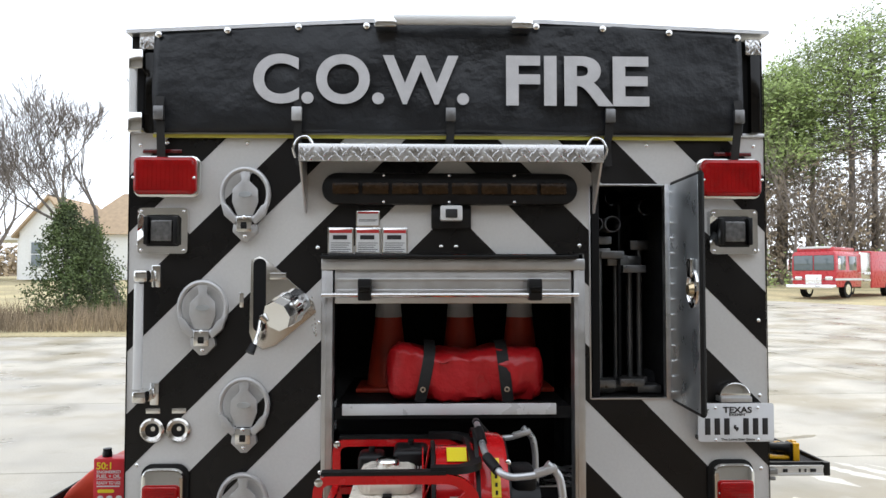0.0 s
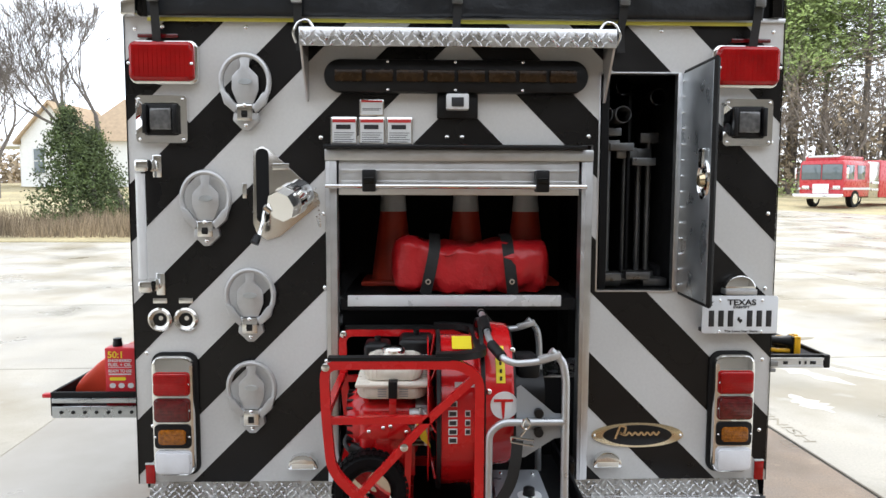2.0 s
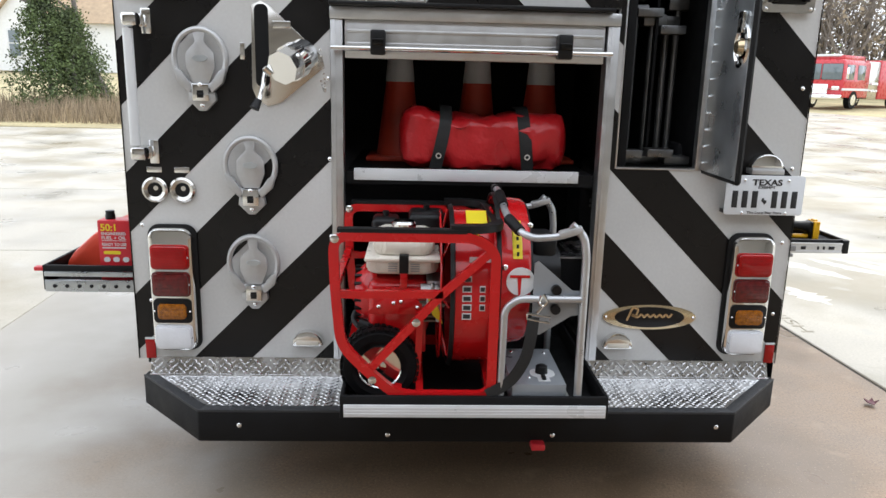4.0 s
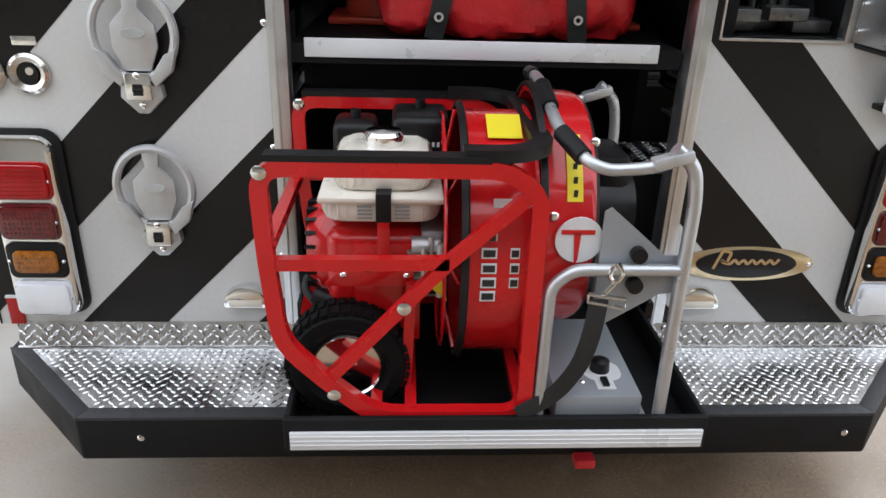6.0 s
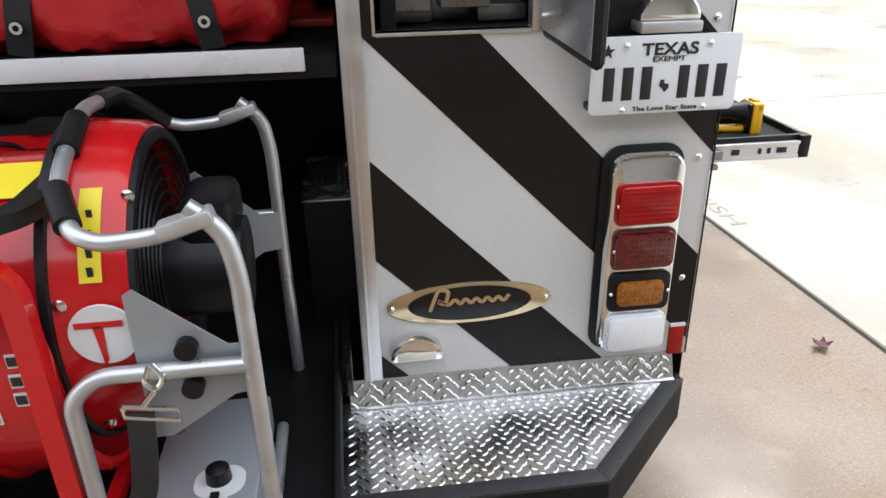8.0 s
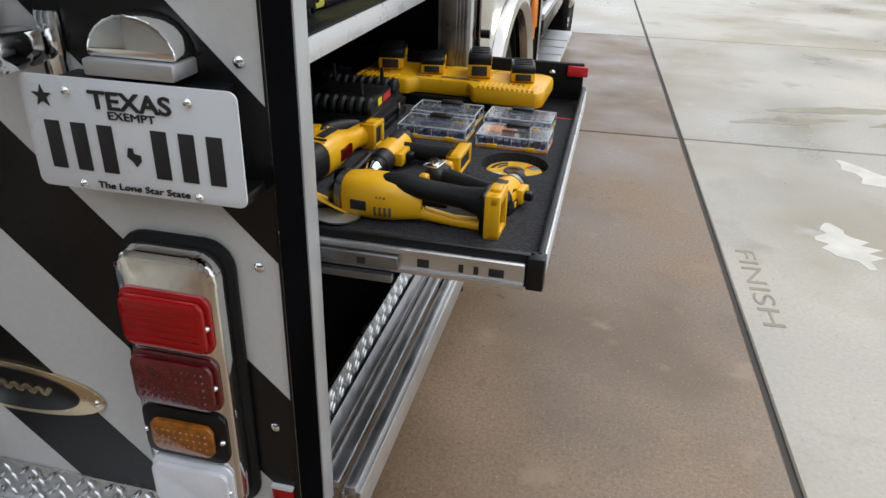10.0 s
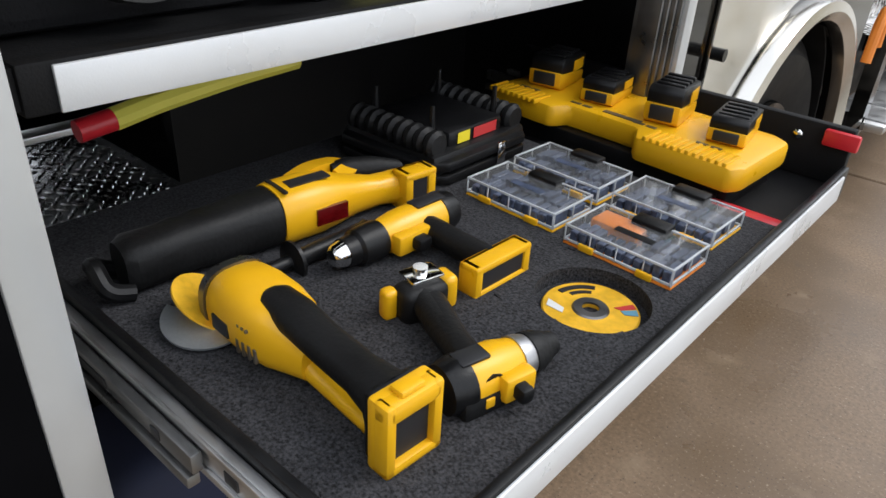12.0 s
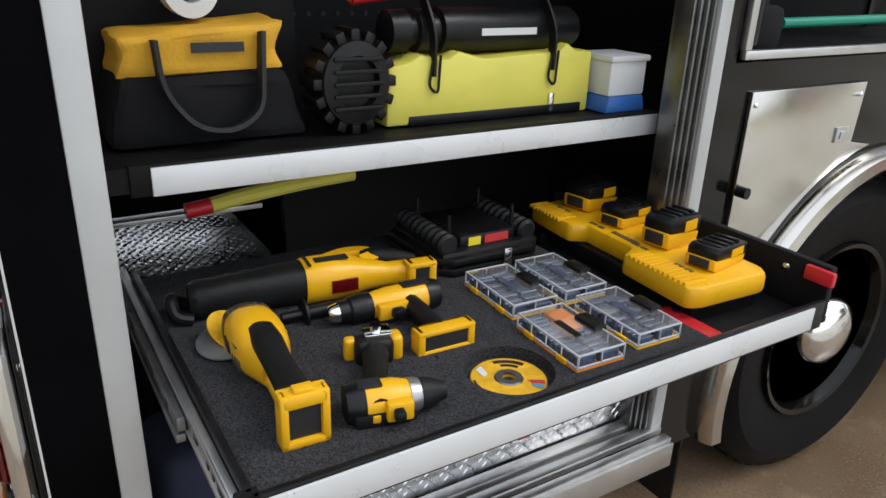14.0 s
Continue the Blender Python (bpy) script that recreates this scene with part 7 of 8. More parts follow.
# ---- shelf over the drawer ----
def side_shelf():
    bm = N()
    box(bm, 0.6, 1.14, 0.15, 1.498, 1.222, 1.262)
    box(bm, 1.118, 1.146, 0.19, 1.497, 1.215, 1.266, 0.003)
    s = part("side_shelf", bm, BLACKIN, truck)
    bm = N()
    box(bm, 1.146, 1.152, 0.226, 1.49, 1.216, 1.262, 0.002)
    part("strip", bm, ALUSTRIP, s, "pale reflective strip")
    bm = N()
    box(bm, 0.7, 0.71, 0.15, 1.5, 1.262, 2.1)
    part("peg_board", bm, BLACKIN, truck)
    bm = N()
    for i in range(30):
        for j in range(8):
            rod(bm, (0.7095, 0.25 + 0.04 * i, 1.45 + 0.05 * j), (0.7125, 0.25 + 0.04 * i, 1.45 + 0.05 * j), 0.006, seg=6)
    tagged(part("peg_holes", bm, PRINT, truck), kind="stuff")


before = set(scene.objects)
side_shelf()


def tool_bag():
    c = thing("tool_bag", "black and yellow canvas tool bag on a shelf", "bag")
    bm = N()
    prism(bm, [(0.18, 1.264), (0.575, 1.264), (0.545, 1.34), (0.525, 1.385), (0.21, 1.385), (0.195, 1.33)], "x", 0.85, 1.055, 0.02)
    bmesh.ops.subdivide_edges(bm, edges=bm.edges[:], cuts=2, use_grid_fill=True)
    for v in bm.verts:
        v.co += Vector((1, 0.6, 0)) * noise.noise(v.co * 14) * 0.012
    part("body", bm, CANVAS, c, "black canvas body")
    bm = N()
    prism(bm, [(0.205, 1.378), (0.53, 1.385), (0.51, 1.42), (0.53, 1.468), (0.42, 1.46), (0.3, 1.452), (0.21, 1.447), (0.222, 1.42)], "x", 0.9, 1.045, 0.012)
    bmesh.ops.subdivide_edges(bm, edges=bm.edges[:], cuts=2, use_grid_fill=True)
    for v in bm.verts:
        v.co += Vector((1, 0.4, 0.4)) * noise.noise(v.co * 16) * 0.012
    part("top_panel", bm, YELLOWCANVAS, c, "yellow canvas top")
    bm = N()
    tube(bm, smooth_path([(1.055, 0.275, 1.44), (1.06, 0.28, 1.36), (1.075, 0.33, 1.3), (1.08, 0.4, 1.29), (1.075, 0.46, 1.32), (1.055, 0.475, 1.45)], 0.05), 0.02, flat=(0.018, 0.004))
    part("handle", bm, WEB, c, "black webbing handle")
    bm = N()
    box(bm, 1.053, 1.055, 0.34, 0.44, 1.418, 1.434)
    part("name_bar", bm, PRINT, c)


def shelf_lamp():
    c = thing("scene_lamp", "black finned round lamp standing on the shelf", "lamp")
    bm = N()
    lathe(bm, [(0.99, 0.07), (1.0, 0.082), (1.05, 0.085), (1.08, 0.075), (1.085, 0.05), (1.07, 0.045)], "x", (0, 0.665, 1.358), 32)
    part("housing", bm, BLACKPLASTIC, c)
    bm = N()
    for k in range(16):
        box(bm, 1.0, 1.075, -0.01, 0.01, 0.07, 0.095, 0.003, m=Matrix.Translation((0, 0.665, 1.358)) @ pose(0, 0, 0, k * 22.5, 0, 0))
    pieces("rib", bm, BLACKPLASTIC, c)
    bm = N()
    for k in range(5):
        box(bm, 1.084, 1.09, 0.61, 0.72, 1.31 + 0.022 * k, 1.318 + 0.022 * k, 0.002)
    pieces("fin", bm, RUBBER, c)


def lantern():
    c = thing("lantern_cradle", "lemon yellow lantern cradle strapped on the shelf", "lantern")
    bm = N()
    prism(bm, [(0.745, 1.266), (1.335, 1.262), (1.335, 1.395), (1.28, 1.398), (1.25, 1.415), (1.225, 1.398), (1.0, 1.39), (0.93, 1.405), (0.9, 1.39), (0.83, 1.402), (0.8, 1.388), (0.75, 1.38)], "x", 0.96, 1.06, 0.008)
    part("cradle", bm, LEMON, c)
    bm = N()
    box(bm, 1.0, 1.062, 0.8, 1.31, 1.264, 1.285, 0.004)
    part("latch_bar", bm, BLACKPLASTIC, c)
    bm = N()
    box(bm, 1.06, 1.066, 1.2, 1.215, 1.27, 1.31, 0.002)
    part("latch", bm, CHROME, c)
    s = thing("long_torch", "long black cylindrical torch lying in a yellow cradle", "torch")
    bm = N()
    lathe(bm, [(0.77, 0.03), (0.775, 0.04), (0.82, 0.042), (0.825, 0.032), (0.84, 0.032), (0.845, 0.042), (0.88, 0.042), (0.885, 0.034), (0.9, 0.034), (0.905, 0.045), (1.29, 0.045), (1.31, 0.035)], "y", (1.0, 0, 1.44), 24)
    part("barrel", bm, BLACKPLASTIC, s)
    bm = N()
    box(bm, 1.0455, 1.047, 1.0, 1.16, 1.432, 1.446)
    part("name_bar", bm, OFFWHITE, s, "pale printed name bar")
    for y in (0.86, 1.2):
        st = thing("hold_down_strap", "black rubber strap over the torch", "strap", "straps on the torch")
        bm = N()
        tube(bm, smooth_path([(1.06, y, 1.36), (1.063, y, 1.44), (1.02, y, 1.5), (0.95, y, 1.56), (0.93, y, 1.7)], 0.03), 0.01, flat=(0.011, 0.003))
        tube(bm, smooth_path([(1.064, y, 1.4), (1.066, y - 0.012, 1.34), (1.066, y + 0.012, 1.325), (1.064, y + 0.018, 1.4)], 0.015), 0.003, 6)
        part("band", bm, RUBBER, st)


def shelf_bits():
    c = thing("plastic_tub", "off-white plastic tub with a blue base", "tub")
    bm = N()
    box(bm, 1.0, 1.11, 1.35, 1.475, 1.3, 1.385, 0.006)
    box(bm, 0.995, 1.115, 1.345, 1.48, 1.375, 1.388, 0.003)
    part("tub", bm, OFFWHITE, c)
    bm = N()
    prism(bm, [(1.34, 1.264), (1.48, 1.264), (1.47, 1.3), (1.35, 1.3)], "x", 0.99, 1.115, 0.005)
    part("base", bm, BLUE, c, "blue plastic base")
    c = thing("strap_roll", "rolled white webbing hung at the back", "strap")
    bm = N()
    lathe(bm, [(0.93, 0.03), (0.93, 0.055), (0.98, 0.055), (0.98, 0.03)], "x", (0, 0.37, 1.52), 24, close=True)
    part("roll", bm, OFFWHITE, c)
    c = thing("red_bar", "red plastic bar hung at the back", "bar")
    bm = N()
    rod(bm, (0.95, 0.72, 1.5), (0.95, 1.1, 1.535), 0.016, 0.012)
    part("bar", bm, REDPLASTIC, c)
    c = thing("orange_cord", "thin orange cord at the back of the shelf", "cord")
    bm = N()
    tube(bm, [(0.93, 0.6, 1.55), (0.94, 0.68, 1.51), (0.95, 0.74, 1.49)], 0.006)
    part("cord", bm, ORANGE, c)
    c = thing("foam_bar", "yellow foam bar with a red end under the shelf", "bar")
    bm = N()
    tube(bm, smooth_path([(0.95, 0.38, 1.122), (0.95, 0.45, 1.132), (0.95, 0.6, 1.145), (0.95, 0.72, 1.15)], 0.05), 0.016)
    part("bar", bm, LEMON, c)
    bm = N()
    rod(bm, (0.95, 0.325, 1.117), (0.95, 0.38, 1.122), 0.015)
    part("tip", bm, REDPLASTIC, c, "red plastic tip")
    # plain block and cap standing in for a navy pump with grey fittings
    c = thing("work_boot_bag", "plain dark navy block in place of a pump below the drawer", "bag")
    bm = N()
    box(bm, 0.95, 1.15, 0.17, 0.42, 0.432, 0.72, 0.04, 3)
    part("bag", bm, NAVY, c)
    bm = N()
    lathe(bm, [(1.15, 0.05), (1.16, 0.055), (1.165, 0.04), (1.165, 0.001)], "x", (0, 0.3, 0.5), 20)
    part("cap", bm, CASTALU, c)
    c = thing("green_rod", "green plastic rod in the upper side compartment", "rod")
    bm = N()
    rod(bm, (1.2, 1.85, 1.46), (1.2, 2.9, 1.47), 0.012)
    part("rod", bm, GREEN, c)
    c = thing("push_broom", "black bristle broom head in the upper side compartment", "broom")
    bm = N()
    box(bm, 1.12, 1.22, 1.69, 1.84, 1.395, 1.5, 0.02)
    part("bristles", bm, CANVAS, c)
    c = thing("tread_box", "tread plate box in the rear compartment", "box")
    bm = N()
    box(bm, 0.36, 0.87, 0.22, 0.6, 0.442, 0.89, 0.004)
    part("body", bm, BLACKIN, c)
    bm = N()
    box(bm, 0.355, 0.875, 0.215, 0.605, 0.89, 0.896, 0.002)
    treads(bm, 0.37, 0.86, 0.23, 0.59, 0.896)
    part("lid", bm, TREAD, c, "bright tread plate lid")
    c = thing("slide_bar", "bright steel bars beside the drawer", "bar")
    bm = N()
    for z in (1.0, 1.12):
        box(bm, 0.62, 0.66, 0.16, 0.6, z, z + 0.012, 0.002)
    part("bar", bm, ALU, c)


tool_bag()
shelf_lamp()
lantern()
shelf_bits()
on_flank((ob for ob in set(scene.objects) - before if ob.parent in (None, truck)), 0.02)


# ---- drawer on the other side ----
def left_drawer():
    t = thing("side_drawer", "", "")
    t.parent = truck
    bm = N()
    box(bm, -1.74, -1.2, 0.22, 0.9, 0.7, 0.72)
    box(bm, -1.75, -1.735, 0.21, 0.9, 0.695, 0.8, 0.003)
    box(bm, -1.74, -1.2, 0.21, 0.225, 0.775, 0.8, 0.003)
    part("drawer_box", bm, BLACKIN, t)
    bm = N()
    box(bm, -1.74, -1.2, 0.2, 0.212, 0.755, 0.775, 0.002)
    box(bm, -1.74, -1.2, 0.2, 0.212, 0.69, 0.74, 0.002)
    part("slide_rail", bm, GALV, t)
    rivets(t, [(-1.7 + 0.05 * k, 0.2, 0.715) for k in range(8)], BLACKPLASTIC, 0.008, name="hole")
    bm = N()
    box(bm, -1.785, -1.745, 0.21, 0.24, 0.775, 0.792, 0.003)
    part("release_tab", bm, REDPLASTIC, t)
    c = thing("fuel_can", "red printed metal fuel can in a side drawer", "fuel can")
    bm = N()
    box(bm, -1.53, -1.385, 0.25, 0.33, 0.72, 0.985, 0.006)
    k = part("can", bm, REDPLASTIC, c)
    bm = N()
    lathe(bm, [(0.985, 0.02), (1.003, 0.02), (1.006, 0.018), (1.02, 0.018), (1.022, 0.001)], "z", (-1.488, 0.29, 0), 20)
    part("cap", bm, BLACKPLASTIC, k, "black screw cap")
    lettering("ratio_mark", "50:1", STICKER, k, 0.062, 0.03, Matrix.Translation((-1.485, 0.249, 0.955)) @ REAR, bold=0.02)
    for word, w, h, z in (("ENGINEERED", 0.1, 0.012, 0.929), ("FUEL + OIL", 0.1, 0.014, 0.911), ("READY TO USE", 0.1, 0.013, 0.883)):
        lettering("print_line", word, OFFWHITE, k, w, h, Matrix.Translation((-1.464, 0.249, z)) @ REAR, bold=0.01)
    bm = N()
    box(bm, -1.514, -1.415, 0.2485, 0.25, 0.898, 0.9)
    box(bm, -1.514, -1.418, 0.2485, 0.25, 0.866, 0.871)
    pieces("print_bar", bm, OFFWHITE, k)
    bm = N()
    prism(bm, moved(rounded(0.07, 0.014, 0.006), -1.475, 0.848), "y", 0.248, 0.25)
    part("yellow_tag", bm, STICKER, k)
    for x in (-1.498, -1.46, -1.42):
        bm = N()
        prism(bm, moved(rounded(0.026, 0.022, 0.01), x, 0.818), "y", 0.248, 0.25)
        part("round_mark", bm, OFFWHITE, k)
    c = thing("chainsaw_cover", "orange red plastic saw cover in a side drawer", "saw")
    bm = N()
    prism(bm, [(-1.73, 0.76), (-1.69, 0.82), (-1.6, 0.9), (-1.5, 0.965), (-1.4, 0.985), (-1.4, 0.74), (-1.7, 0.74)], "y", 0.36, 0.5, 0.02)
    part("cover", bm, CONERED, c)
    bm = N()
    tube(bm, smooth_path([(-1.42, 0.4, 1.02), (-1.43, 0.4, 1.12), (-1.34, 0.4, 1.12), (-1.33, 0.4, 1.0)], 0.04), 0.016)
    box(bm, -1.44, -1.28, 0.38, 0.5, 0.92, 1.03, 0.02)
    part("handle", bm, BLACKPLASTIC, c, "black handle")
    bm = N()
    box(bm, -1.42, -1.34, 0.37, 0.4, 0.985, 1.03, 0.01)
    part("casing", bm, CASTALU, c)


left_drawer()


# ---- front part of the truck, far along the side ----
def front_side():
    before = set(truck.children)
    bm = N()
    box(bm, 1.2, 1.26, 3.2, 3.25, 0.4, 2.7)
    box(bm, 1.2, 1.26, 3.85, 3.95, 0.4, 2.7)
    box(bm, 0.7, 0.72, 3.25, 3.9, 0.4, 2.7)
    box(bm, 0.7, 1.26, 3.25, 3.9, 0.45, 0.48)
    box(bm, 0.95, 1.2, 4.9, 8.2, 0.55, 2.9, 0.03)
    part("cab_side", bm, BLACKPAINT, truck)
    for y, z, mt in ((3.35, 0.95, CREAM), (3.35, 0.8, CREAM), (3.5, 0.9, CREAM)):
        bm = N()
        box(bm, 1.0, 1.2, y - 0.06, y + 0.08, z - 0.3, z, 0.01)
        part("stacked_block", bm, mt, truck)
    bm = N()
    tube(bm, smooth_path([(1.24, 3.6, 0.75), (1.24, 3.62, 0.9), (1.24, 3.68, 0.95), (1.24, 3.7, 0.8)], 0.04), 0.02)
    part("orange_handle", bm, ORANGE, truck)
    bm = N()
    box(bm, 1.1, 1.34, 3.95, 6.0, 0.40, 0.44, 0.01)
    for k in range(6):
        box(bm, 1.1, 1.335, 4.0 + 0.3 * k, 4.25 + 0.3 * k, 0.44, 0.446)
    box(bm, 1.0, 1.25, 4.3, 5.6, 0.75, 0.79, 0.01)
    treads(bm, 1.0, 1.24, 4.0, 4.9, 0.79, pitch=0.05, L=0.02, w=0.007)
    part("running_board", bm, ALU, truck, "aluminium running boards")
    bm = N()
    box(bm, 1.02, 1.06, 3.98, 4.9, 0.8, 1.6)
    m = Matrix.Translation((1.06, 4.0, 0.8)) @ pose(0, 0, 0, 90, 0, 90)
    treads(bm, 0, 0.88, 0, 0.7, 0, m=m, pitch=0.06, L=0.024, w=0.008)
    part("tread_side", bm, TREAD, truck)
    on_flank(set(truck.children) - before)
    wheel("front_wheel", (1.18, 6.75, 0.5))


front_side()


# ---- surroundings: field, house, trees, thicket and a second engine ----
def land(x, y):
    """The ground rises gently beyond the drive."""
    k = min(1.0, max(0.0, (y - 20) / 40))
    return k * (1.2 if x > 0 else 1.75)


def raw(name, verts, faces, material, parent=None, label="", smooth=False):
    me = bpy.data.meshes.new(name)
    me.from_pydata(verts, [], faces)
    me.materials.append(material)
    if smooth:
        for p in me.polygons:
            p.use_smooth = True
    ob = new(name, me)
    if parent:
        ob.parent = parent
    if label:
        ob["label"] = label
    return ob


def limb(verts, faces, p, q, r0, r1, n=6):
    d = (q - p).normalized()
    side = d.orthogonal().normalized()
    up = d.cross(side)
    b = len(verts)
    for c, r in ((p, r0), (q, r1)):
        for k in range(n):
            a = 2 * math.pi * k / n
            verts.append(c + side * r * math.cos(a) + up * r * math.sin(a))
    for k in range(n):
        faces.append((b + k, b + (k + 1) % n, b + n + (k + 1) % n, b + n + k))


def branch(rnd, verts, faces, p, d, length, r, depth, spread=0.55, lift=0.12, ends=None):
    steps = 3
    for s in range(steps):
        q = p + d * (length / steps)
        r1 = max(0.009, r * (0.86 if depth else 0.6))
        limb(verts, faces, p, q, r, r1, 7 if r > 0.05 else 4 if r > 0.015 else 3)
        p, r = q, r1
        d = (d + Vector((rnd.uniform(-1, 1), rnd.uniform(-1, 1), rnd.uniform(-0.6, 1))) * 0.16 + Vector((0, 0, lift * 0.3))).normalized()
        if depth and s > 0 and rnd.random() < 0.85:
            e = (d + Vector((rnd.uniform(-1, 1), rnd.uniform(-1, 1), rnd.uniform(-0.4, 0.9))) * spread * 1.6).normalized()
            branch(rnd, verts, faces, p, e, length * rnd.uniform(0.55, 0.8), r * 0.55, depth - 1, spread, lift, ends)
    if depth:
        for _ in range(2):
            e = (d + Vector((rnd.uniform(-1, 1), rnd.uniform(-1, 1), rnd.uniform(-0.4, 0.8))) * spread).normalized()
            branch(rnd, verts, faces, p, e, length * rnd.uniform(0.6, 0.85), r * 0.72, depth - 1, spread, lift, ends)
    elif ends is not None:
        ends.append(p)


def leaves(rnd, verts, faces, c, size, n, leaf, squash=0.6):
    """A loose clump of small leaf blades round c."""
    for _ in range(n):
        v = Vector((rnd.gauss(0, 1), rnd.gauss(0, 1), rnd.gauss(0, squash))) * size * 0.5
        a = Vector((rnd.uniform(-1, 1), rnd.uniform(-1, 1), rnd.uniform(-1, 1))).normalized() * leaf
        b = a.orthogonal().normalized() * leaf * rnd.uniform(0.3, 0.6)
        k = len(verts)
        verts.extend((c + v - a, c + v + b, c + v + a, c + v - b))
        faces.append((k, k + 1, k + 2, k + 3))


def bare_tree(x, y, lean, height, seed, label):
    rnd = random.Random(seed)
    c = thing("bare_tree", label, "tree")
    v, f = [], []
    base = Vector((x, y, land(x, y) - 0.1))
    top = base + Vector((lean, 0.05, 1)).normalized() * height * 0.3
    limb(v, f, base, top, height * 0.03, height * 0.022, 9)
    raw("trunk", v, f, BARK, c, smooth=True)
    for side, out in ((-0.3, 0.1), (0.02, -0.25), (0.3, 0.2)):
        v, f = [], []
        branch(rnd, v, f, top, Vector((lean + side, out, 0.95)).normalized(), height * 0.33, height * 0.018, 5, 0.6, 0.2)
        raw("bough", v, f, BARK, c, smooth=True)


def pine(x, y, h, seed, wide=0.2, low=0.48, label="tall green pine tree at the edge of a wood"):
    rnd = random.Random(seed)
    c = thing("pine_tree", label, "tree", "pines behind the drive")
    v, f = [], []
    z0 = land(x, y) - 0.2
    limb(v, f, Vector((x, y, z0)), Vector((x + 0.3, y, z0 + h * 0.55)), 0.32, 0.22, 9)
    limb(v, f, Vector((x + 0.3, y, z0 + h * 0.55)), Vector((x, y, z0 + h * 0.97)), 0.22, 0.05, 9)
    lv, lf = [], []
    for k in range(90):
        u = low + (0.98 - low) * (k / 90)
        a = k * 2.4 + rnd.uniform(-0.4, 0.4)
        reach = h * wide * (1.25 - u) * rnd.uniform(0.5, 1.35) + 0.5
        p = Vector((x + 0.2, y, z0 + h * u))
        q = p + Vector((math.cos(a) * reach, math.sin(a) * reach, reach * rnd.uniform(0.05, 0.35)))
        limb(v, f, p, q, 0.07 * (1.2 - u) + 0.02, 0.02, 5)
        for s in (0.45, 0.7, 0.88, 1.02):
            if rnd.random() < 0.8:
                leaves(rnd, lv, lf, p.lerp(q, s) + Vector((rnd.uniform(-0.4, 0.4), rnd.uniform(-0.4, 0.4), rnd.uniform(0, 0.3))), 1.5 * rnd.uniform(0.6, 1.2), 26, 0.21, 0.5)
    raw("trunk", v, f, BARK, c, smooth=True)
    raw("crown", lv, lf, PINE, c, "loose green needle clumps")


def cedar(x, y, h, w, seed):
    rnd = random.Random(seed)
    c = thing("cedar_bush", "dark green cedar beside a white house", "bush", "cedars by the house")
    v, f = [], []
    z0 = land(x, y) - 0.1
    limb(v, f, Vector((x, y, z0)), Vector((x, y, z0 + h * 0.9)), 0.1, 0.02, 7)
    lv, lf = [], []
    for _ in range(260):
        u = rnd.random() ** 0.8
        r = w * (1.05 - u ** 1.6) * rnd.uniform(0.35, 1.1)
        a = rnd.uniform(0, 6.3)
        leaves(rnd, lv, lf, Vector((x + r * math.cos(a), y + r * math.sin(a), z0 + 0.15 + h * u * 0.95)), 0.34, 34, 0.06, 0.9)
    raw("trunk", v, f, BARK, c)
    raw("crown", lv, lf, CEDAR, c)


def weeds():
    rnd = random.Random(5)
    v, f = [], []
    for _ in range(15000):
        x, y = rnd.uniform(-28, -5.5), 20.2 + abs(rnd.gauss(0, 1)) * 3.0
        h = rnd.uniform(0.25, 1.0) * (0.55 + 0.55 * noise.noise(Vector((x * 0.5, y * 0.5, 2))) + 0.25)
        z = land(x, y)
        k = len(v)
        dx, dy = rnd.uniform(-0.3, 0.3) * h, rnd.uniform(-0.3, 0.3) * h
        w = 0.012
        v.extend(((x - w, y, z), (x + w, y, z), (x + dx, y + dy, z + max(0.15, h))))
        f.append((k, k + 1, k + 2))
    tagged(raw("tall_weeds", v, f, BLADE), "tall dry brown weeds along the lawn", "weeds", kind="stuff")


def thicket():
    rnd = random.Random(11)
    v, f = [], []
    for k in range(75):
        x, y = rnd.uniform(24, 52), rnd.uniform(51, 60)
        branch(rnd, v, f, Vector((x, y, land(x, y))), Vector((rnd.uniform(-0.5, 0.5), 0, 1)).normalized(), rnd.uniform(3.0, 5.2), 0.13, 3, 0.75, 0.05)
    tagged(raw("bare_thicket", v, f, GREYBARK), "grey bare branches of a winter thicket", "thicket", kind="stuff")
    v, f = [], []
    for k in range(1500):
        x, y = rnd.uniform(15, 72), rnd.uniform(55, 78)
        z = land(x, y) + rnd.uniform(0, 1) ** 1.2 * (11 + 4 * noise.noise(Vector((x * 0.15, 0, 0))))
        leaves(rnd, v, f, Vector((x, y, z)), 1.6, 20, 0.3, 0.7)
    tagged(raw("brown_undergrowth", v, f, BRUSH), "brown leafy undergrowth below the pines", "undergrowth", kind="stuff")
    v, f = [], []
    for k in range(160):
        x, y = rnd.uniform(24, 66), rnd.uniform(50, 54)
        leaves(rnd, v, f, Vector((x, y, land(x, y) + rnd.uniform(0.1, 2.6))), 1.3, 26, 0.16, 0.7)
    tagged(raw("green_scrub", v, f, PINE), "green scrub at the foot of the wood", "scrub", kind="stuff")
    # far woods that close the view on both sides
    for x0, x1, y0, name in ((-150, -18, 105, "far_woods"), (60, 190, 80, "far_woods")):
        v, f = [], []
        for k in range(1500):
            x, y = rnd.uniform(x0, x1), y0 + rnd.uniform(0, 14)
            z = -1 + rnd.uniform(0, 1) * (6 + 3 * noise.noise(Vector((x * 0.05, 4, 0))))
            leaves(rnd, v, f, Vector((x, y, z)), 3.2, 12, 0.5, 0.7)
        tagged(raw(name, v, f, BRUSH), "distant grey brown winter woods", "woods", kind="stuff")


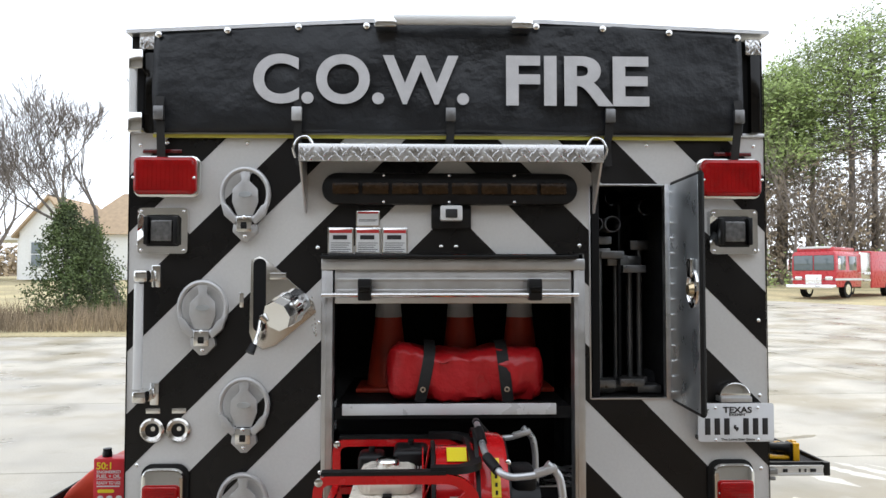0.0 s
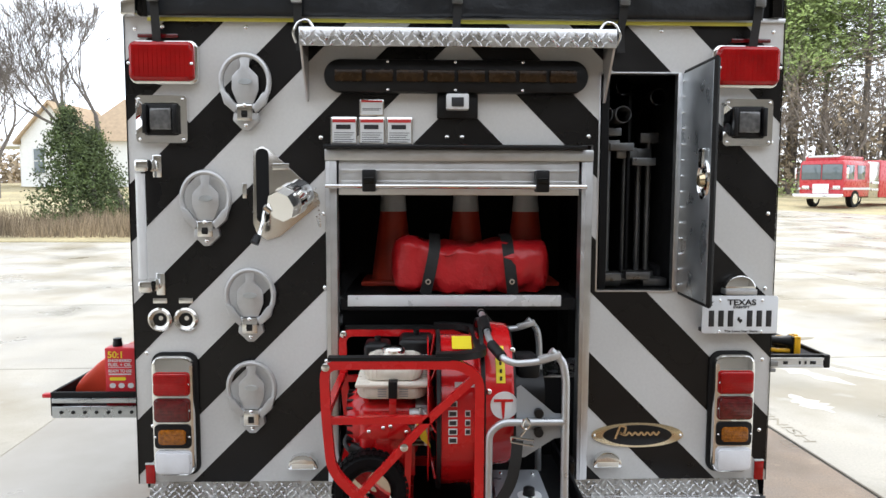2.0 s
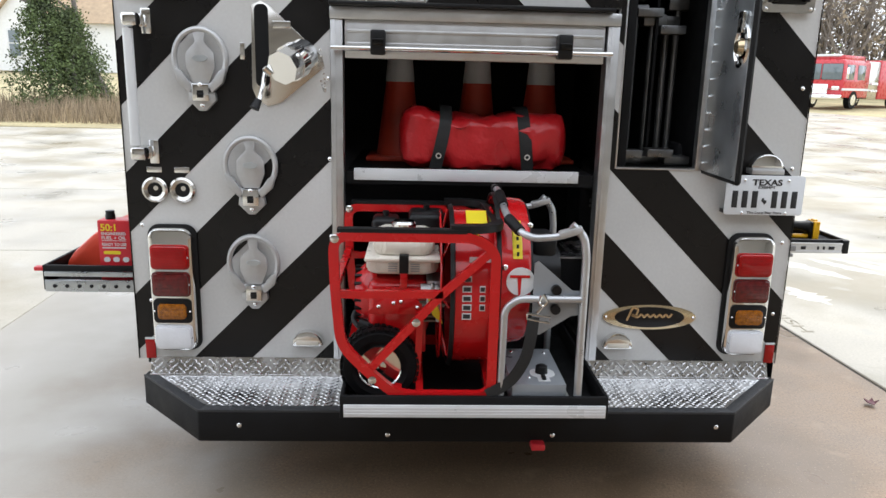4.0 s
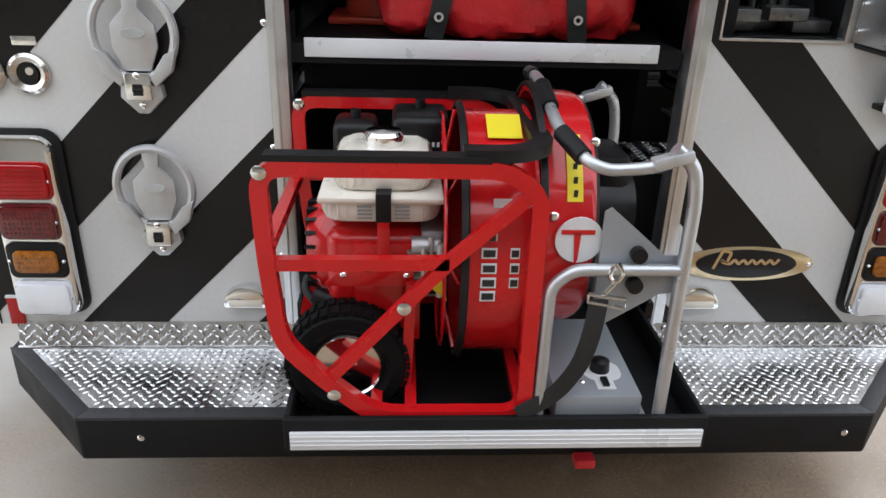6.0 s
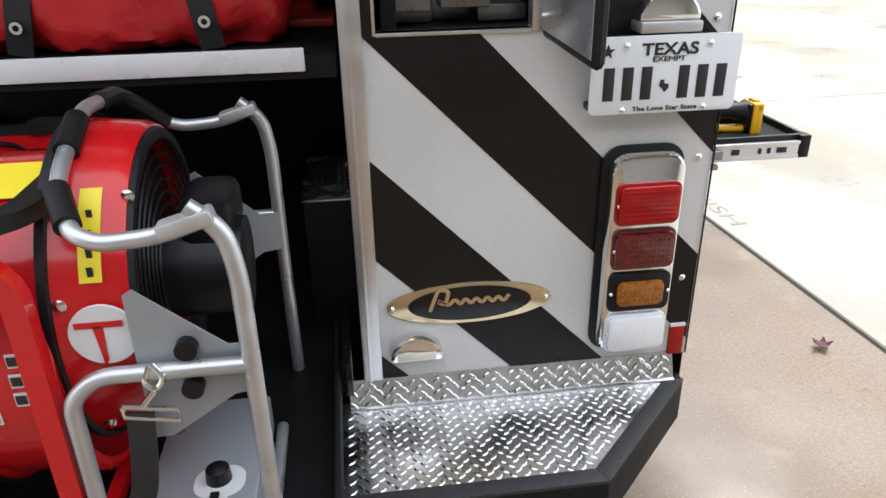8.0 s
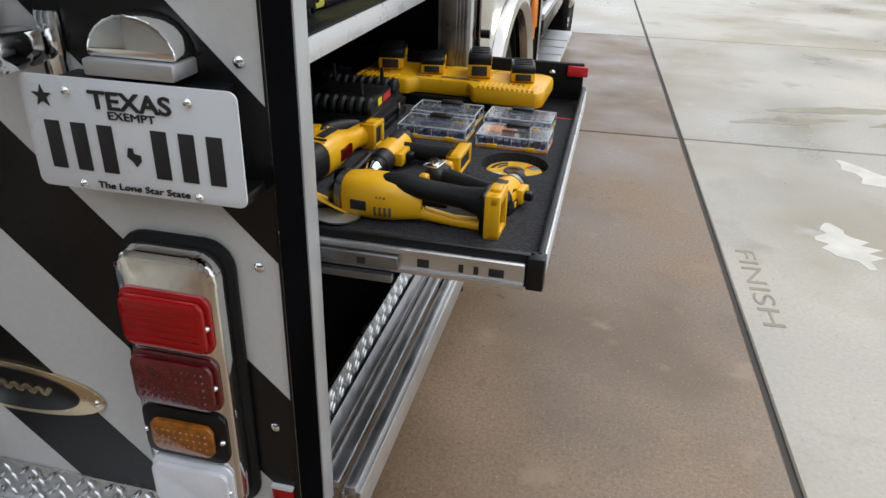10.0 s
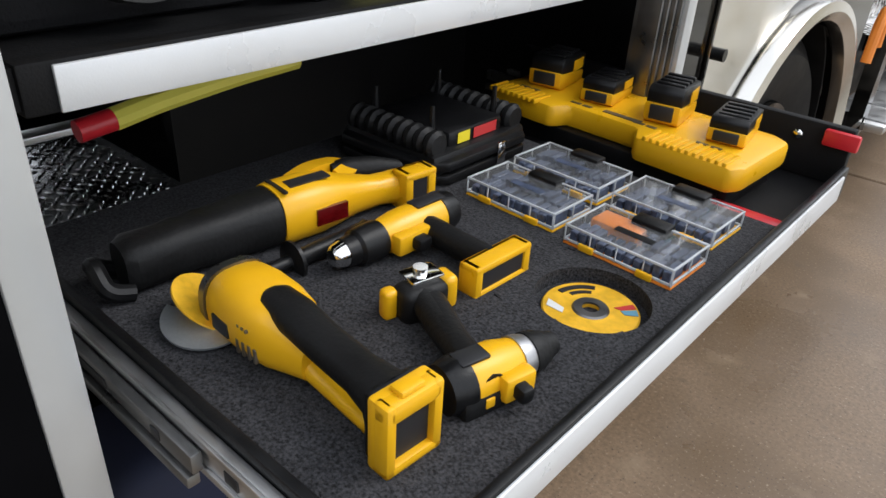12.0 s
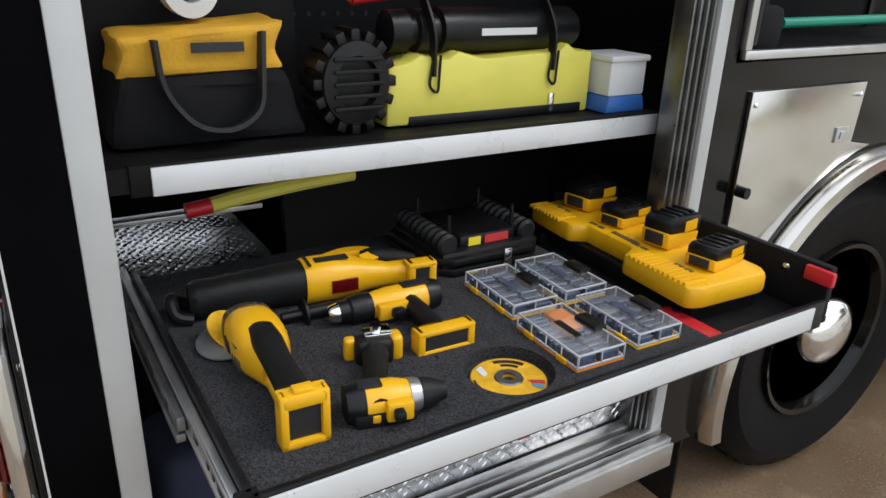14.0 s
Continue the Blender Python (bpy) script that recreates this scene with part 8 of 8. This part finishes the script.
def house():
    c = thing("white_house", "small white sided house with a tan roof", "house")
    c.location = (-28.0, 52, land(-28, 52) + 0.1)
    bm = N()
    prism(bm, [(-2.0, 0), (2.0, 0), (2.0, 3.6), (0.2, 6.1), (-2.0, 3.6)], "y", 0, 8)
    part("gable_wall", bm, SIDING, c, smooth=False)
    bm = N()
    for k in range(22):
        z = 0.3 + k * 0.2
        hw = 2.0 if z < 3.6 else 2.0 * max(0.0, (6.1 - z) / 2.5)
        if hw > 0.15:
            box(bm, -hw, hw * 0.98, -0.02, 0.0, z, z + 0.17)
    pieces("siding_board", bm, SIDING, c, smooth=False)
    bm = N()
    prism(bm, [(-2.4, 3.3), (0.2, 6.35), (2.4, 3.3), (2.4, 3.1), (0.2, 6.12), (-2.4, 3.1)], "y", -0.4, 8)
    part("roof", bm, SHINGLE, c)
    bm = N()
    box(bm, 2.0, 8, 2, 9, 0, 3.6)
    part("main_wall", bm, SIDING, c)
    bm = N()
    lo = [bm.verts.new(p) for p in ((0.5, 1.5, 3.5), (8.5, 1.5, 3.5), (8.5, 9.5, 3.5), (0.5, 9.5, 3.5))]
    hi = [bm.verts.new(p) for p in ((3.6, 5, 7.0), (5.4, 5, 7.0), (5.4, 6, 7.0), (3.6, 6, 7.0))]
    bm.faces.new(hi), bm.faces.new(lo[::-1])
    for k in range(4):
        bm.faces.new((lo[k], lo[(k + 1) % 4], hi[(k + 1) % 4], hi[k]))
    part("hip_roof", bm, SHINGLE, c, "tan hipped roof", smooth=False)
    w = thing("window", "", "")
    w.parent = c
    bm = N()
    box(bm, -1.2, -0.2, -0.08, 0.0, 0.9, 2.9, 0.02)
    part("frame", bm, OFFWHITE, w)
    bm = N()
    box(bm, -1.08, -0.32, -0.1, -0.08, 1.02, 1.86)
    box(bm, -1.08, -0.32, -0.1, -0.08, 1.94, 2.78)
    part("pane", bm, GLASSDARK, w)
    bm = N()
    box(bm, -8, -2.0, 0.5, 6, 3.0, 3.35)
    part("porch_roof", bm, SIDING, c)
    for x in (-7.5, -5.0, -2.4):
        bm = N()
        box(bm, x - 0.12, x + 0.12, 0.7, 0.94, 0, 3.0)
        part("porch_post", bm, SIDING, c)


def far_engine():
    c = thing("second_fire_engine", "red fire engine with chrome front parked far off", "fire engine")
    c.matrix_basis = pose(21.9, 37, land(24, 37) + 0.02, 0, 0, -55)
    # local x to its side, local -y its front
    bm = N()
    prism(bm, [(-1.2, 0.62), (1.2, 0.62), (1.25, 1.5), (1.2, 2.45), (1.1, 2.62), (-1.1, 2.62), (-1.2, 2.45), (-1.25, 1.5)], "y", 0.0, 3.0, 0.05)
    part("cab", bm, ENGINERED, c, "red cab")
    bm = N()
    box(bm, -1.05, 1.05, 0.2, 2.6, 2.6, 2.85, 0.06)
    part("raised_roof", bm, ENGINERED, c)
    bm = N()
    box(bm, -0.85, 0.85, 0.1, 0.4, 2.78, 2.9, 0.03)
    part("light_bar", bm, OFFWHITE, c)
    bm = N()
    box(bm, -1.12, -0.03, -0.03, 0.02, 1.55, 2.4, 0.05)
    part("windscreen", bm, GLASSDARK, c)
    bm = N()
    box(bm, 0.03, 1.12, -0.03, 0.02, 1.55, 2.4, 0.05)
    part("windscreen", bm, GLASSDARK, c)
    for s in (-1, 1):
        for y0, y1 in ((0.25, 1.1), (1.5, 2.4)):
            bm = N()
            box(bm, s * 1.22 - 0.03, s * 1.22 + 0.03, y0, y1, 1.55, 2.35, 0.02)
            part("side_window", bm, GLASSDARK, c)
        bm = N()
        box(bm, s * 0.85 - 0.2, s * 0.85 + 0.2, -0.05, 0.0, 1.02, 1.22, 0.03)
        part("headlamp", bm, CHROME, c)
        bm = N()
        box(bm, s * 1.42 - 0.05, s * 1.42 + 0.05, -0.1, 0.0, 1.6, 2.2, 0.02)
        part("mirror", bm, CHROME, c)
    bm = N()
    box(bm, -0.45, 0.45, -0.06, 0.0, 0.8, 1.32, 0.02)
    for k in range(5):
        box(bm, -0.42, 0.42, -0.08, -0.06, 0.84 + 0.09 * k, 0.89 + 0.09 * k)
    part("grille", bm, CHROME, c)
    bm = N()
    box(bm, -1.3, 1.3, -0.6, -0.1, 0.5, 0.78, 0.05)
    part("bumper", bm, CHROME, c)
    bm = N()
    box(bm, -1.26, 1.26, 0.0, 3.0, 1.0, 1.12)
    part("white_stripe", bm, OFFWHITE, c)
    bm = N()
    box(bm, -1.2, 1.2, 3.05, 4.3, 0.55, 2.6, 0.03)
    part("pump_panel", bm, STAINLESS, c, "stainless pump panel")
    bm = N()
    for k in range(8):
        rod(bm, (1.2, 3.3 + 0.22 * (k % 4), 1.0 + 0.4 * (k // 4)), (1.3, 3.3 + 0.22 * (k % 4), 1.0 + 0.4 * (k // 4)), 0.07)
        rod(bm, (-1.2, 3.3 + 0.22 * (k % 4), 1.0 + 0.4 * (k // 4)), (-1.3, 3.3 + 0.22 * (k % 4), 1.0 + 0.4 * (k // 4)), 0.07)
    pieces("outlet", bm, CHROME, c)
    bm = N()
    box(bm, -1.22, 1.22, 4.35, 8.6, 0.55, 2.7, 0.04)
    part("rear_body", bm, ENGINERED, c)
    for s in (-1, 1):
        for y in (1.35, 6.6):
            w = thing("wheel", "", "")
            w.parent = c
            w.location = (s * 1.08, y, 0.5)
            bm = N()
            lathe(bm, [(-0.15, 0.3), (-0.15, 0.48), (0.15, 0.48), (0.15, 0.3)], "x", seg=28)
            part("tyre", bm, TYRE, w)
            bm = N()
            lathe(bm, [(-0.16, 0.29), (-0.1, 0.1), (0.1, 0.1), (0.16, 0.29)], "x", seg=24)
            part("rim", bm, CHROME, w)


bare_tree(-11.5, 25.5, -0.5, 7.2, 4, "leafless grey tree leaning over the lawn")
bare_tree(-9.0, 27, 0.1, 8.5, 9, "leafless grey tree behind a cedar")
bare_tree(-25, 40, 0.0, 7.0, 12, "small leafless tree near a house")
cedar(-13.3, 24.5, 4.3, 1.35, 3)
cedar(-12.3, 24.2, 3.5, 1.2, 8)
weeds()
house()
far_engine()
thicket()
for i, (x, y, h, w) in enumerate(((19.0, 66, 23.5, 0.2), (31, 62, 18, 0.3), (34.5, 65, 20.5, 0.3), (38, 60, 23, 0.3), (42, 63, 25.5, 0.3), (46, 59, 27, 0.28), (36.5, 70, 22, 0.3), (29, 70, 17, 0.3), (40.5, 71, 25, 0.3))):
    pine(x, y, h, 20 + i, w)
